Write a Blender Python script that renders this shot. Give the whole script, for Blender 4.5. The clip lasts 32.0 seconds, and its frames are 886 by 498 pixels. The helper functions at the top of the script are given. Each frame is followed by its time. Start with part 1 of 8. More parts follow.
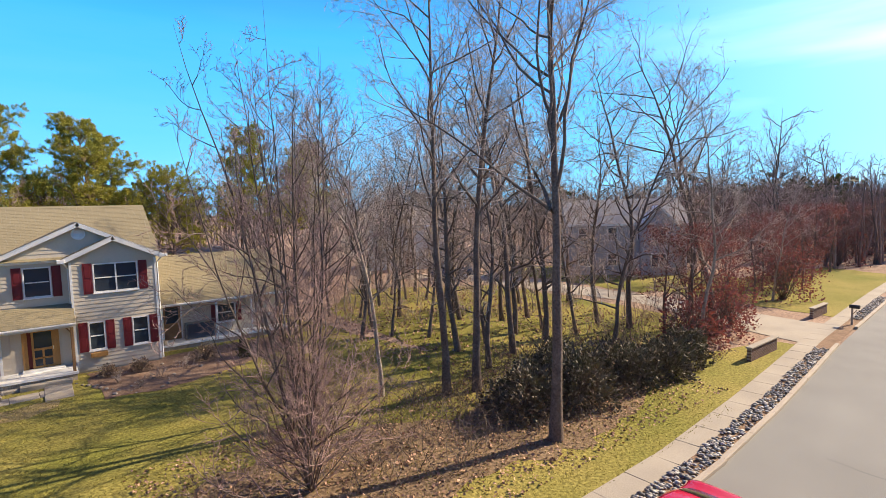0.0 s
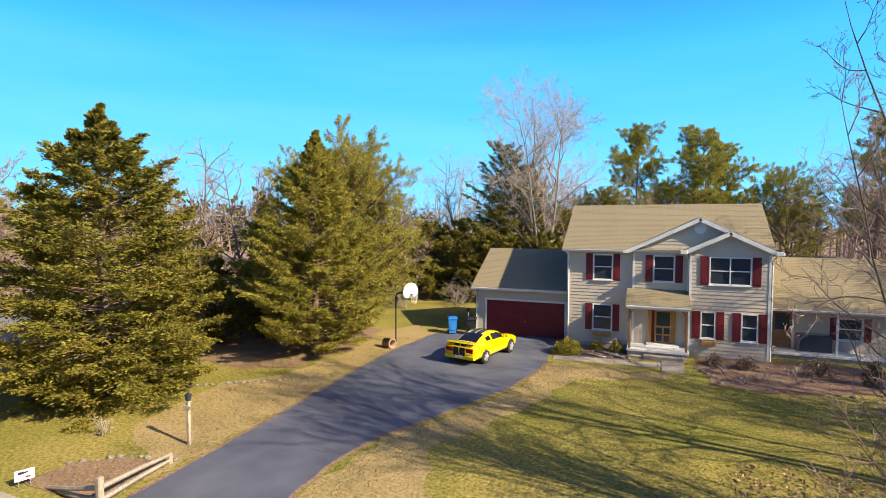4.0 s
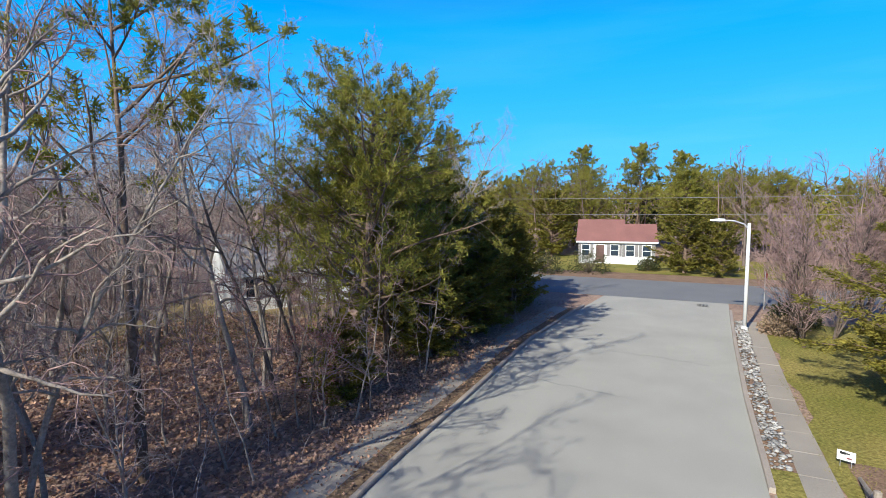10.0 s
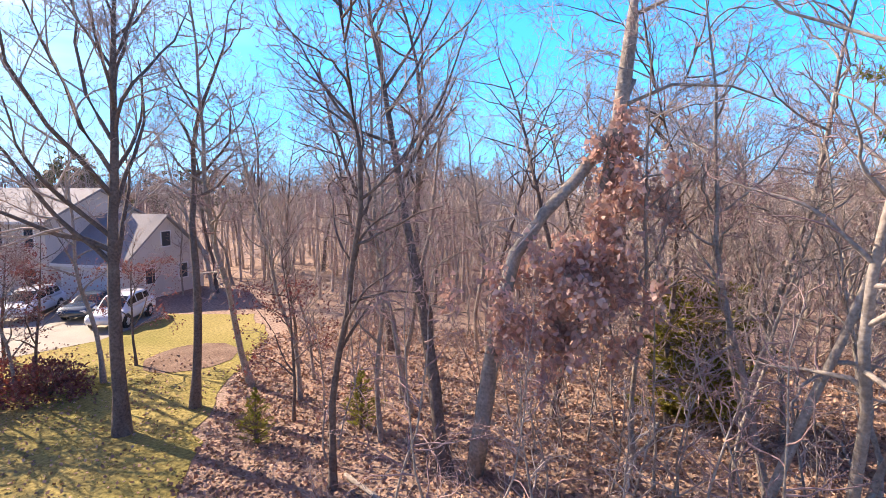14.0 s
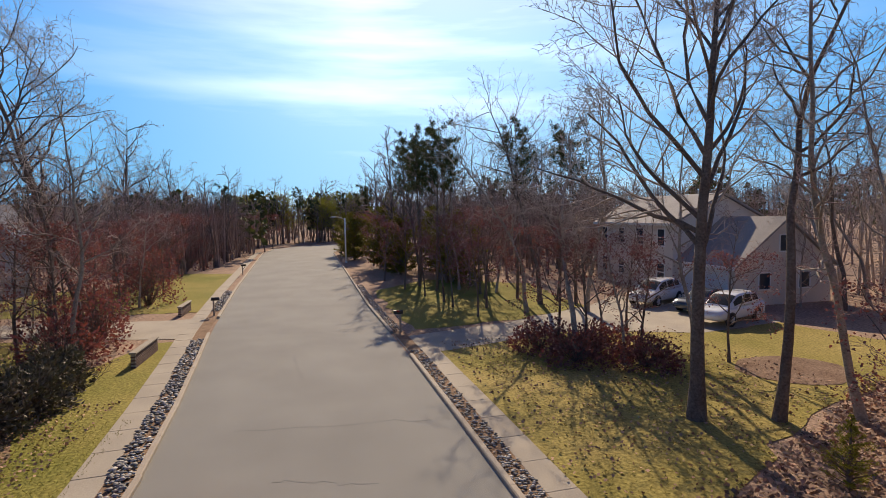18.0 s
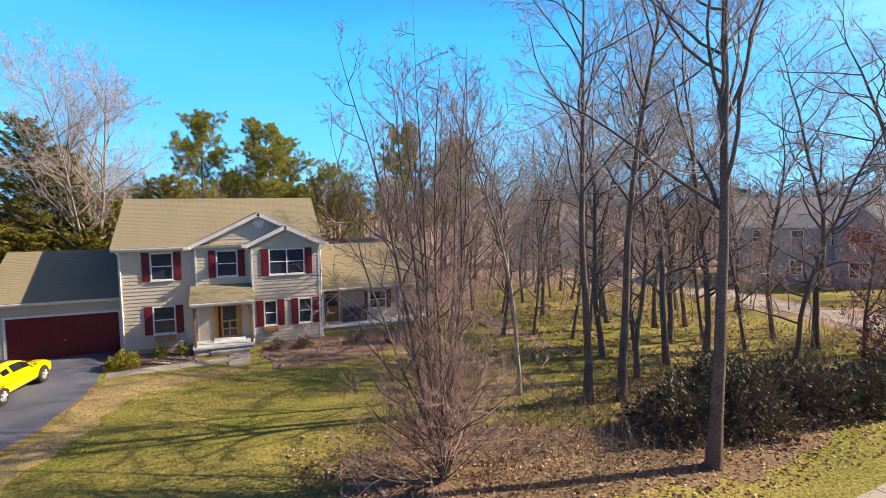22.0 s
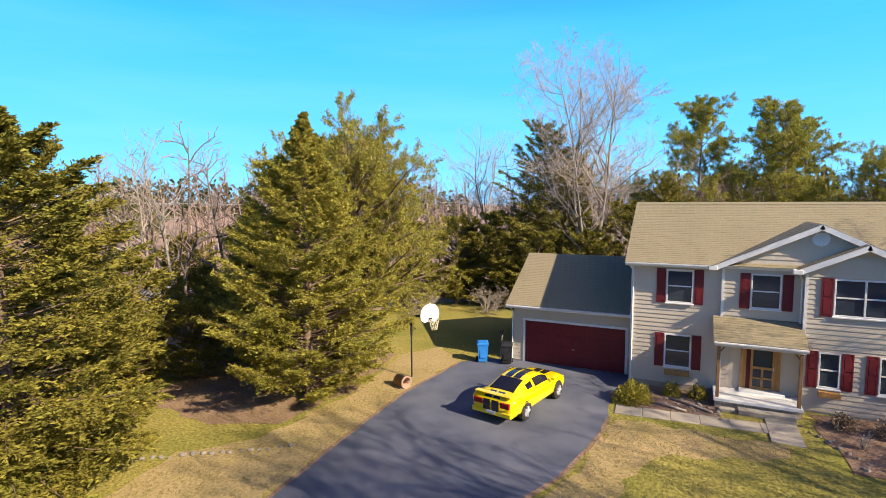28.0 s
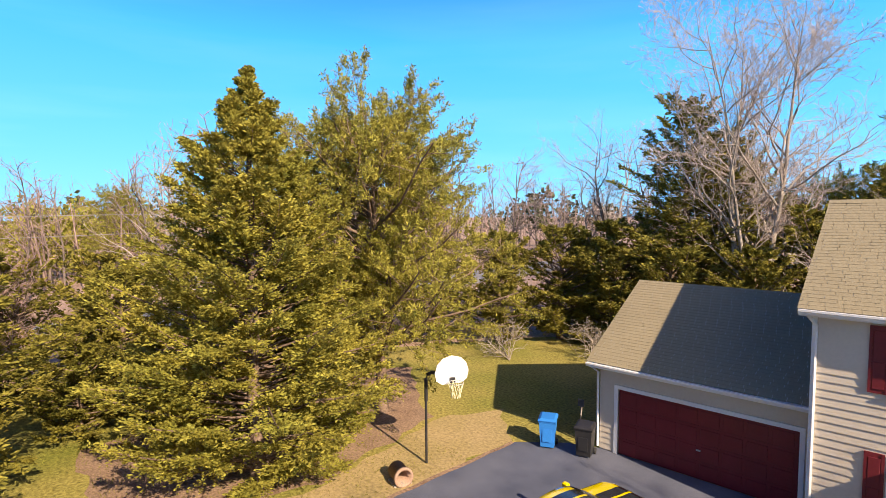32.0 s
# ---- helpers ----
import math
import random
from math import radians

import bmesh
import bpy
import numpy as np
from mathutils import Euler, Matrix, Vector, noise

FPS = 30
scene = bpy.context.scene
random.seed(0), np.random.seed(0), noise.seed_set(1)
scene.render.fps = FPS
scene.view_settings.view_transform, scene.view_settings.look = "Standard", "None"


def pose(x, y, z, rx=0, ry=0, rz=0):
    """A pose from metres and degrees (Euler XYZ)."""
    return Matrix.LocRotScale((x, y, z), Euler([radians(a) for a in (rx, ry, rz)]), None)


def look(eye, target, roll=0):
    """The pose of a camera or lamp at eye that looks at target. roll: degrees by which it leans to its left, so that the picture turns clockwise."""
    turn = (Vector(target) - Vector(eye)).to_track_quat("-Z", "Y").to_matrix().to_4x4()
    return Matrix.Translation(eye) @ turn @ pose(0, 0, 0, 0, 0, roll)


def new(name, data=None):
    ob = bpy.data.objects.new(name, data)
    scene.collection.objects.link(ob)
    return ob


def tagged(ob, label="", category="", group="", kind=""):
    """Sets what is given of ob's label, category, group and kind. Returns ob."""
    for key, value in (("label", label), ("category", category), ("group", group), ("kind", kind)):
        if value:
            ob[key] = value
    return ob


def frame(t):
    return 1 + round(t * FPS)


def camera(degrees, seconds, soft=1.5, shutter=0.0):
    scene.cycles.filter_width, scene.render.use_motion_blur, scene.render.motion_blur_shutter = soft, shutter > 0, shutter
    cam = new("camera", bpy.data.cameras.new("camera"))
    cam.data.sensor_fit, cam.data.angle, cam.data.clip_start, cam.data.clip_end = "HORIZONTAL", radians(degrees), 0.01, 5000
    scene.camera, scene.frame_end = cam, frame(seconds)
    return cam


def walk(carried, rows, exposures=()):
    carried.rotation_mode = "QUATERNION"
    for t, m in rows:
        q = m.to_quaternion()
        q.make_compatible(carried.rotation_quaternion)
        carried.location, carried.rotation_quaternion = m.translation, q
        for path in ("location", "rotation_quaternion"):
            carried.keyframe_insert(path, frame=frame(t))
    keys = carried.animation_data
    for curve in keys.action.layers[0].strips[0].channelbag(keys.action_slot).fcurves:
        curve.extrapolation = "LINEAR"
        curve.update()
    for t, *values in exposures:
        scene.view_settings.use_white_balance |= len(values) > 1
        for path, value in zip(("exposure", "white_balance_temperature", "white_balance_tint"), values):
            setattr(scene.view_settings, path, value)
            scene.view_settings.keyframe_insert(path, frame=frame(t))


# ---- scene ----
EXPOSURES = ((0, .92, 6900, 12), (2.5, .98, 6900, 10), (4, .98, 6900, 9), (6.5, .38, 5750, 5), (9, .45, 5400, 5), (11, .66, 5650, 9), (12.5, 1.27, 6350, 18), (13.5, 1.42, 6450, 20), (14.5, 1.3, 6450, 18),
             (15.5, .45, 6500, 14), (17.5, 0.18, 6900, 14), (19.5, 0.08, 7100, 14), (20.5, .2, 7100, 14), (21.5, .8, 6950, 12), (23, 1.0, 6900, 10), (25, 1.0, 6700, 9), (28, 1.0, 6700, 11), (32, 1.0, 7000, 17))
# ---- camera ----
cam = camera(80.92, 32.0, soft=0.3)
PATH = [
    (0.0, (10.530, -31.900, 7.641), (16.644, -24.030, 6.823), -1.40),
    (0.5, (10.444, -31.857, 7.668), (16.422, -23.883, 6.852), -1.41),
    (1.0, (10.405, -31.783, 7.707), (16.020, -23.550, 6.884), -1.55),
    (1.5, (10.605, -31.674, 7.640), (15.404, -22.939, 6.824), -1.51),
    (2.0, (10.670, -31.515, 7.561), (14.179, -22.184, 6.771), -1.59),
    (2.5, (10.318, -31.337, 7.300), (12.438, -21.585, 6.667), -1.01),
    (3.0, (10.017, -31.411, 7.123), (10.334, -21.430, 6.578), -0.69),
    (3.5, (9.860, -31.586, 6.971), (8.237, -21.731, 6.476), -0.21),
    (4.0, (9.939, -31.503, 6.927), (6.132, -22.269, 6.449), 0.13),
    (4.5, (10.185, -31.551, 6.969), (4.441, -23.379, 6.478), 0.36),
    (6.5, (11.396, -27.860, 7.478), (1.449, -28.277, 6.530), -0.44),
    (7.0, (11.560, -27.796, 7.573), (1.657, -28.833, 6.646), -0.58),
    (7.5, (11.817, -27.871, 7.668), (1.986, -29.432, 6.720), -0.48),
    (8.0, (11.931, -28.012, 7.624), (2.139, -29.801, 6.668), -0.49),
    (8.5, (11.873, -28.210, 7.588), (2.096, -30.083, 6.631), -0.56),
    (9.0, (11.630, -28.097, 7.534), (1.912, -30.262, 6.595), -0.68),
    (9.5, (11.628, -27.784, 7.432), (2.107, -30.705, 6.526), -0.61),
    (10.0, (11.914, -27.607, 7.420), (2.889, -31.815, 6.512), -0.39),
    (10.5, (12.147, -27.780, 7.445), (3.873, -33.318, 6.508), -0.41),
    (11.0, (12.216, -28.051, 7.430), (5.060, -34.974, 6.497), -0.53),
    (11.5, (12.217, -28.201, 7.439), (6.299, -36.209, 6.518), -0.70),
    (12.0, (12.256, -28.425, 7.394), (7.603, -37.231, 6.500), -0.97),
    (12.5, (12.286, -28.306, 7.369), (8.787, -37.635, 6.510), -0.85),
    (13.0, (12.344, -28.194, 7.317), (10.276, -37.942, 6.480), -0.69),
    (13.5, (12.434, -28.098, 7.326), (12.062, -38.053, 6.459), -0.67),
    (14.0, (12.109, -28.365, 7.526), (14.484, -38.019, 6.454), 0.43),
    (14.5, (12.229, -28.300, 7.572), (16.810, -37.124, 6.497), 0.33),
    (15.0, (12.350, -28.250, 7.547), (19.119, -35.533, 6.474), 0.27),
    (15.5, (12.159, -28.675, 7.822), (20.693, -33.729, 6.550), 0.31),
    (17.5, (11.870, -29.960, 6.515), (21.228, -33.411, 5.805), -1.07),
    (18.0, (11.940, -30.011, 6.447), (21.668, -32.224, 5.769), -1.05),
    (18.5, (12.066, -30.087, 6.362), (22.024, -30.734, 5.711), -0.80),
    (19.0, (12.130, -29.971, 6.408), (22.052, -28.910, 5.753), -0.42),
    (19.5, (12.113, -29.849, 6.510), (21.737, -27.218, 5.846), -0.17),
    (20.0, (12.176, -29.914, 6.637), (21.058, -25.367, 5.991), -0.28),
    (20.5, (12.149, -30.243, 6.856), (19.822, -23.876, 6.092), -0.24),
    (21.0, (11.800, -31.150, 7.010), (17.700, -23.071, 6.384), -0.80),
    (21.5, (10.980, -31.514, 7.318), (15.551, -22.650, 6.587), -0.25),
    (22.0, (10.901, -31.660, 7.530), (14.571, -22.394, 6.707), -0.66),
    (22.5, (10.857, -31.773, 7.485), (14.034, -22.323, 6.701), -0.62),
    (23.0, (10.691, -31.983, 7.470), (13.177, -22.327, 6.710), -0.49),
    (23.5, (10.597, -32.245, 7.445), (11.976, -22.367, 6.726), -0.41),
    (24.0, (10.571, -32.561, 7.503), (10.608, -22.588, 6.769), -0.36),
    (24.5, (10.565, -32.483, 7.654), (9.818, -22.540, 6.897), -0.12),
    (25.0, (10.406, -32.320, 7.701), (9.030, -22.442, 6.971), -0.21),
    (25.5, (10.130, -31.948, 7.781), (8.155, -22.172, 7.049), -0.14),
    (26.0, (9.781, -31.105, 7.812), (7.159, -21.484, 7.059), 0.16),
    (26.5, (9.323, -29.901, 7.856), (6.157, -20.453, 7.021), -0.09),
    (28.5, (7.122, -23.901, 8.275), (2.449, -15.109, 7.349), -0.02),
    (29.0, (6.760, -22.446, 8.132), (1.745, -13.846, 7.191), 0.12),
    (29.5, (6.468, -21.188, 7.942), (1.125, -12.780, 7.060), 0.17),
    (30.0, (6.118, -19.796, 7.711), (0.459, -11.590, 6.916), 0.14),
    (30.5, (5.938, -18.328, 7.554), (0.027, -10.297, 6.803), -0.01),
    (31.0, (6.148, -16.975, 7.591), (0.019, -9.108, 6.849), 0.35),
    (31.5, (6.624, -16.260, 7.744), (0.184, -8.648, 6.975), 0.31),
    (32.0, (7.117, -15.799, 7.760), (0.284, -8.527, 7.105), -0.25),
]
walk(cam, [(t, look(eye, target, roll)) for t, eye, target, roll in PATH], EXPOSURES)

# ---- world, sun ----
SUN_AZ = 12.0      # degrees the sun stands off the +x axis towards -y
SUN_EL = 32.5
world = bpy.data.worlds.new("sky")
scene.world = world
world.use_nodes = True
wn, wl = world.node_tree.nodes, world.node_tree.links
wn.clear()
w_out = wn.new("ShaderNodeOutputWorld")
w_bg = wn.new("ShaderNodeBackground")
w_sky = wn.new("ShaderNodeTexSky")
w_sky.sky_type = "NISHITA"
w_sky.sun_disc = False
w_sky.sun_elevation = radians(SUN_EL)
w_sky.sun_rotation = radians(90 + SUN_AZ)
w_sky.air_density = 1.0
w_sky.dust_density = 0.3
w_sky.ozone_density = 2.0
w_bg.inputs["Strength"].default_value = 0.11
# thin high cloud streaks
w_tc = wn.new("ShaderNodeTexCoord")
w_map = wn.new("ShaderNodeMapping")
w_map.inputs["Scale"].default_value = (1.0, 1.1, 9.0)
w_noise = wn.new("ShaderNodeTexNoise")
w_noise.inputs["Scale"].default_value = 1.3
w_noise.inputs["Detail"].default_value = 6.0
w_ramp = wn.new("ShaderNodeValToRGB")
w_ramp.color_ramp.elements[1].color = (0.7, 0.7, 0.7, 1)
w_ramp.color_ramp.elements[0].position, w_ramp.color_ramp.elements[1].position = 0.46, 0.92
w_mix = wn.new("ShaderNodeMix")
w_mix.data_type = "RGBA"
w_mix.blend_type = "MIX"
w_hs = wn.new("ShaderNodeHueSaturation")
w_hs.inputs["Saturation"].default_value = 1.35
wl.new(w_tc.outputs["Generated"], w_map.inputs["Vector"])
wl.new(w_map.outputs["Vector"], w_noise.inputs["Vector"])
wl.new(w_noise.outputs["Fac"], w_ramp.inputs["Fac"])
wl.new(w_sky.outputs["Color"], w_hs.inputs["Color"])
# the pale aureole round the sun
w_dot = wn.new("ShaderNodeVectorMath")
w_dot.operation = "DOT_PRODUCT"
w_dot.inputs[1].default_value = (math.cos(radians(SUN_EL)) * math.cos(radians(SUN_AZ)), -math.cos(radians(SUN_EL)) * math.sin(radians(SUN_AZ)), math.sin(radians(SUN_EL)))
wl.new(w_tc.outputs["Generated"], w_dot.inputs[0])
w_pos = wn.new("ShaderNodeMath")
w_pos.operation = "MAXIMUM"
w_pos.inputs[1].default_value = 0.0
wl.new(w_dot.outputs["Value"], w_pos.inputs[0])
w_pow = wn.new("ShaderNodeMath")
w_pow.operation = "POWER"
w_pow.inputs[1].default_value = 8.0
wl.new(w_pos.outputs[0], w_pow.inputs[0])
w_near = wn.new("ShaderNodeMapRange")
w_near.inputs["To Min"].default_value, w_near.inputs["To Max"].default_value = 0.06, 1.0
wl.new(w_pow.outputs[0], w_near.inputs["Value"])
w_amt = wn.new("ShaderNodeMath")
w_amt.operation = "MULTIPLY"
wl.new(w_ramp.outputs["Color"], w_amt.inputs[0])
wl.new(w_near.outputs["Result"], w_amt.inputs[1])
wl.new(w_amt.outputs[0], w_mix.inputs["Factor"])
# a clear cyan winter sky, darkened overhead, out of view, to deepen shadows
w_graded = wn.new("ShaderNodeMix")
w_graded.data_type = "RGBA"
w_graded.inputs["Factor"].default_value = 0.94
w_sep = wn.new("ShaderNodeSeparateXYZ")
wl.new(w_tc.outputs["Generated"], w_sep.inputs[0])
w_grad = wn.new("ShaderNodeValToRGB")
w_grad.color_ramp.elements[0].position, w_grad.color_ramp.elements[0].color = 0.02, (0.12, 0.55, 1.0, 1)
w_grad.color_ramp.elements[1].position, w_grad.color_ramp.elements[1].color = 0.52, (0.014, 0.040, 0.23, 1)
w_gmid = w_grad.color_ramp.elements.new(0.30)
w_gmid.color = (0.035, 0.385, 1.0, 1)
wl.new(w_sep.outputs["Z"], w_grad.inputs["Fac"])
w_gain = wn.new("ShaderNodeVectorMath")
w_gain.operation = "SCALE"
w_gain.inputs["Scale"].default_value = 7.8
wl.new(w_grad.outputs["Color"], w_gain.inputs[0])
wl.new(w_gain.outputs["Vector"], w_graded.inputs["B"])
wl.new(w_hs.outputs["Color"], w_graded.inputs["A"])
wl.new(w_graded.outputs["Result"], w_mix.inputs["A"])
w_pale = wn.new("ShaderNodeHueSaturation")
w_pale.inputs["Saturation"].default_value = 0.25
w_pale.inputs["Value"].default_value = 2.3
wl.new(w_sky.outputs["Color"], w_pale.inputs["Color"])
wl.new(w_pale.outputs["Color"], w_mix.inputs["B"])
w_glow = wn.new("ShaderNodeVectorMath")
w_glow.operation = "SCALE"
w_glow.inputs[0].default_value = (5.6, 6.0, 5.6)
wl.new(w_pow.outputs[0], w_glow.inputs["Scale"])
w_sum = wn.new("ShaderNodeVectorMath")
w_sum.operation = "ADD"
wl.new(w_mix.outputs["Result"], w_sum.inputs[0])
wl.new(w_glow.outputs["Vector"], w_sum.inputs[1])
wl.new(w_sum.outputs["Vector"], w_bg.inputs["Color"])
wl.new(w_bg.outputs["Background"], w_out.inputs["Surface"])

sun_data = bpy.data.lights.new("sun", "SUN")
sun_data.energy = 5.0
sun_data.angle = radians(0.5)
sun_data.color = (1.0, 0.85, 0.64)
sun = new("sun", sun_data)
sun_way = Vector((math.cos(radians(SUN_EL)) * math.cos(radians(SUN_AZ)),
                  -math.cos(radians(SUN_EL)) * math.sin(radians(SUN_AZ)), math.sin(radians(SUN_EL))))
sun.matrix_world = look(sun_way * 60, (0, 0, 0))

# ---- materials ----
def mat(name, c1, c2=None, scale=1.0, rough=0.8, bump=0.0, bscale=30.0, fine=0.25, metal=0.0, spec=0.4, rand=0.0,
        mid=0.5, soft=0.25, stretch=(1, 1, 1), coat=0.0):
    """Two tones mixed by a broad noise, a fine grain on top, and a bump, all at world size."""
    m = bpy.data.materials.new(name)
    m.use_nodes = True
    n, l = m.node_tree.nodes, m.node_tree.links
    b = n["Principled BSDF"]
    c2 = c2 or tuple(v * 0.75 for v in c1)
    geo = n.new("ShaderNodeNewGeometry")
    mp = n.new("ShaderNodeMapping")
    mp.inputs["Scale"].default_value = stretch
    l.new(geo.outputs["Position"], mp.inputs["Vector"])
    big = n.new("ShaderNodeTexNoise")
    big.inputs["Scale"].default_value = scale
    big.inputs["Detail"].default_value = 5
    l.new(mp.outputs["Vector"], big.inputs["Vector"])
    mr = n.new("ShaderNodeMapRange")
    mr.inputs["From Min"].default_value, mr.inputs["From Max"].default_value = mid - soft, mid + soft
    l.new(big.outputs["Fac"], mr.inputs["Value"])
    mix = n.new("ShaderNodeMix")
    mix.data_type = "RGBA"
    mix.inputs["A"].default_value, mix.inputs["B"].default_value = (*c1, 1), (*c2, 1)
    l.new(mr.outputs["Result"], mix.inputs["Factor"])
    col = mix.outputs["Result"]
    small = n.new("ShaderNodeTexNoise")
    small.inputs["Scale"].default_value = bscale
    small.inputs["Detail"].default_value = 3
    l.new(mp.outputs["Vector"], small.inputs["Vector"])
    if fine or rand:
        hs = n.new("ShaderNodeHueSaturation")
        val = n.new("ShaderNodeMapRange")
        val.inputs["From Min"].default_value, val.inputs["From Max"].default_value = 0.25, 0.75
        val.inputs["To Min"].default_value, val.inputs["To Max"].default_value = 1 - fine, 1 + fine
        l.new(small.outputs["Fac"], val.inputs["Value"])
        out = val.outputs["Result"]
        if rand:
            add = n.new("ShaderNodeMath")
            add.operation = "MULTIPLY_ADD"
            add.inputs[1].default_value = 2 * rand
            l.new(geo.outputs["Random Per Island"], add.inputs[0])
            l.new(out, add.inputs[2])
            sub = n.new("ShaderNodeMath")
            sub.operation = "SUBTRACT"
            sub.inputs[1].default_value = rand
            l.new(add.outputs[0], sub.inputs[0])
            out = sub.outputs[0]
        l.new(out, hs.inputs["Value"])
        l.new(col, hs.inputs["Color"])
        col = hs.outputs["Color"]
    l.new(col, b.inputs["Base Color"])
    b.inputs["Roughness"].default_value = rough
    b.inputs["Metallic"].default_value = metal
    b.inputs["Specular IOR Level"].default_value = spec
    b.inputs["Coat Weight"].default_value = coat
    if bump:
        bp = n.new("ShaderNodeBump")
        bp.inputs["Strength"].default_value = 1.0
        bp.inputs["Distance"].default_value = bump
        l.new(small.outputs["Fac"], bp.inputs["Height"])
        l.new(bp.outputs["Normal"], b.inputs["Normal"])
    return m


def leafy(m, amount=0.25, colour=(0.10, 0.14, 0.02)):
    """Lets some light through thin leaves."""
    n, l = m.node_tree.nodes, m.node_tree.links
    b, o = n["Principled BSDF"], n["Material Output"]
    tr = n.new("ShaderNodeBsdfTranslucent")
    tr.inputs["Color"].default_value = (*colour, 1)
    mx = n.new("ShaderNodeMixShader")
    mx.inputs["Fac"].default_value = amount
    l.new(b.outputs[0], mx.inputs[1])
    l.new(tr.outputs[0], mx.inputs[2])
    l.new(mx.outputs[0], o.inputs["Surface"])
    return m


def glass(name):
    """Dark window glass that mirrors the sky."""
    m = bpy.data.materials.new(name)
    m.use_nodes = True
    b = m.node_tree.nodes["Principled BSDF"]
    b.inputs["Base Color"].default_value = (0.035, 0.05, 0.07, 1)
    b.inputs["Roughness"].default_value = 0.04
    b.inputs["Specular IOR Level"].default_value = 0.5
    return m


M_GRASS = mat("lawn", (0.33, 0.262, 0.082), (0.148, 0.160, 0.029), scale=0.20, rough=0.95, bump=0.04, bscale=9, fine=0.5, spec=0.1)
M_LITTER = mat("leaf_litter", (0.275, 0.19, 0.14), (0.39, 0.275, 0.205), scale=0.5, rough=0.95, bump=0.05, bscale=7, fine=0.5, spec=0.1)
M_LEAFBED = mat("leaf_bed", (0.17, 0.115, 0.075), (0.25, 0.175, 0.105), scale=0.8, rough=0.95, bump=0.05, bscale=8, fine=0.5, spec=0.1)
M_ROAD = mat("road_asphalt", (0.325, 0.315, 0.280), (0.255, 0.247, 0.222), scale=0.35, rough=0.9, bump=0.0025, bscale=45, fine=0.3, spec=0.42)
M_ROAD.node_tree.nodes["Principled BSDF"].inputs["Diffuse Roughness"].default_value = 0.35
M_ROAD2 = mat("cross_road_asphalt", (0.17, 0.17, 0.17), (0.21, 0.21, 0.20), scale=0.3, rough=0.9, bump=0.004, bscale=60, fine=0.15)
M_DRIVE = mat("driveway_asphalt", (0.048, 0.058, 0.090), (0.135, 0.145, 0.185), scale=0.5, rough=0.75, bump=0.004, bscale=55, fine=0.25, spec=0.5)
M_CONC = mat("concrete", (0.40, 0.35, 0.28), (0.30, 0.265, 0.22), scale=0.6, rough=0.9, bump=0.003, bscale=25, fine=0.15)
M_KERB = mat("kerb_concrete", (0.43, 0.37, 0.30), (0.33, 0.28, 0.23), scale=0.9, rough=0.9, bump=0.004, bscale=25, fine=0.18)
M_STONE = mat("river_stone", (0.42, 0.40, 0.37), (0.20, 0.19, 0.18), scale=1.5, rough=0.75, bump=0.003, bscale=30, fine=0.2, rand=0.55)
M_MULCH = mat("mulch", (0.16, 0.10, 0.07), (0.26, 0.18, 0.13), scale=1.0, rough=0.95, bump=0.04, bscale=12, fine=0.45, spec=0.1)
M_DIRT = mat("dirt_bed", (0.30, 0.205, 0.135), (0.20, 0.13, 0.09), scale=1.0, rough=0.95, bump=0.03, bscale=12, fine=0.4, spec=0.1)
M_SIDING = mat("vinyl_siding", (0.58, 0.51, 0.41), (0.53, 0.465, 0.375), scale=0.5, rough=0.55, fine=0.04, bscale=14, spec=0.4)
M_WHITE = mat("white_trim", (0.80, 0.80, 0.79), (0.70, 0.70, 0.69), scale=1.2, rough=0.45, fine=0.05, bscale=20)
M_ROOF = mat("roof_shingle", (0.262, 0.222, 0.138), (0.225, 0.19, 0.118), scale=0.5, rough=0.92, bump=0.006, bscale=22, fine=0.15, rand=0.03, stretch=(1, 1, 1))
M_RED = mat("barn_red_paint", (0.17, 0.016, 0.024), (0.125, 0.012, 0.018), scale=1.6, rough=0.5, fine=0.1, bscale=20)
M_GDOOR = mat("garage_door_red", (0.19, 0.014, 0.022), (0.14, 0.010, 0.016), scale=1.2, rough=0.45, fine=0.08, bscale=18)
M_GLASS = glass("window_glass")
M_OAKDOOR = mat("oak_stain", (0.50, 0.27, 0.09), (0.36, 0.18, 0.06), scale=2.0, rough=0.45, bump=0.002, bscale=30, fine=0.2, stretch=(4, 4, 0.6))
M_PORCHWOOD = mat("porch_wood", (0.30, 0.17, 0.08), (0.20, 0.11, 0.055), scale=2.0, rough=0.7, bump=0.003, bscale=24, fine=0.25)
M_BARK = mat("grey_bark", (0.12, 0.092, 0.078), (0.20, 0.16, 0.135), scale=1.6, rough=0.95, bump=0.02, bscale=14, fine=0.4, spec=0.1)
M_BARKPALE = mat("pale_bark", (0.40, 0.345, 0.295), (0.24, 0.20, 0.165), scale=1.6, rough=0.95, bump=0.02, bscale=14, fine=0.35, spec=0.1)
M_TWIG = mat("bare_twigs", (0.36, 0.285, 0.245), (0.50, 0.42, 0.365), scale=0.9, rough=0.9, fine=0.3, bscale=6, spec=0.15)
M_TWIGRED = mat("reddish_twigs", (0.27, 0.175, 0.16), (0.40, 0.285, 0.26), scale=0.9, rough=0.9, fine=0.3, bscale=6, spec=0.15)
M_PINEBARK = mat("pine_bark", (0.14, 0.10, 0.075), (0.22, 0.155, 0.115), scale=2.0, rough=0.95, bump=0.02, bscale=12, fine=0.4, spec=0.1)
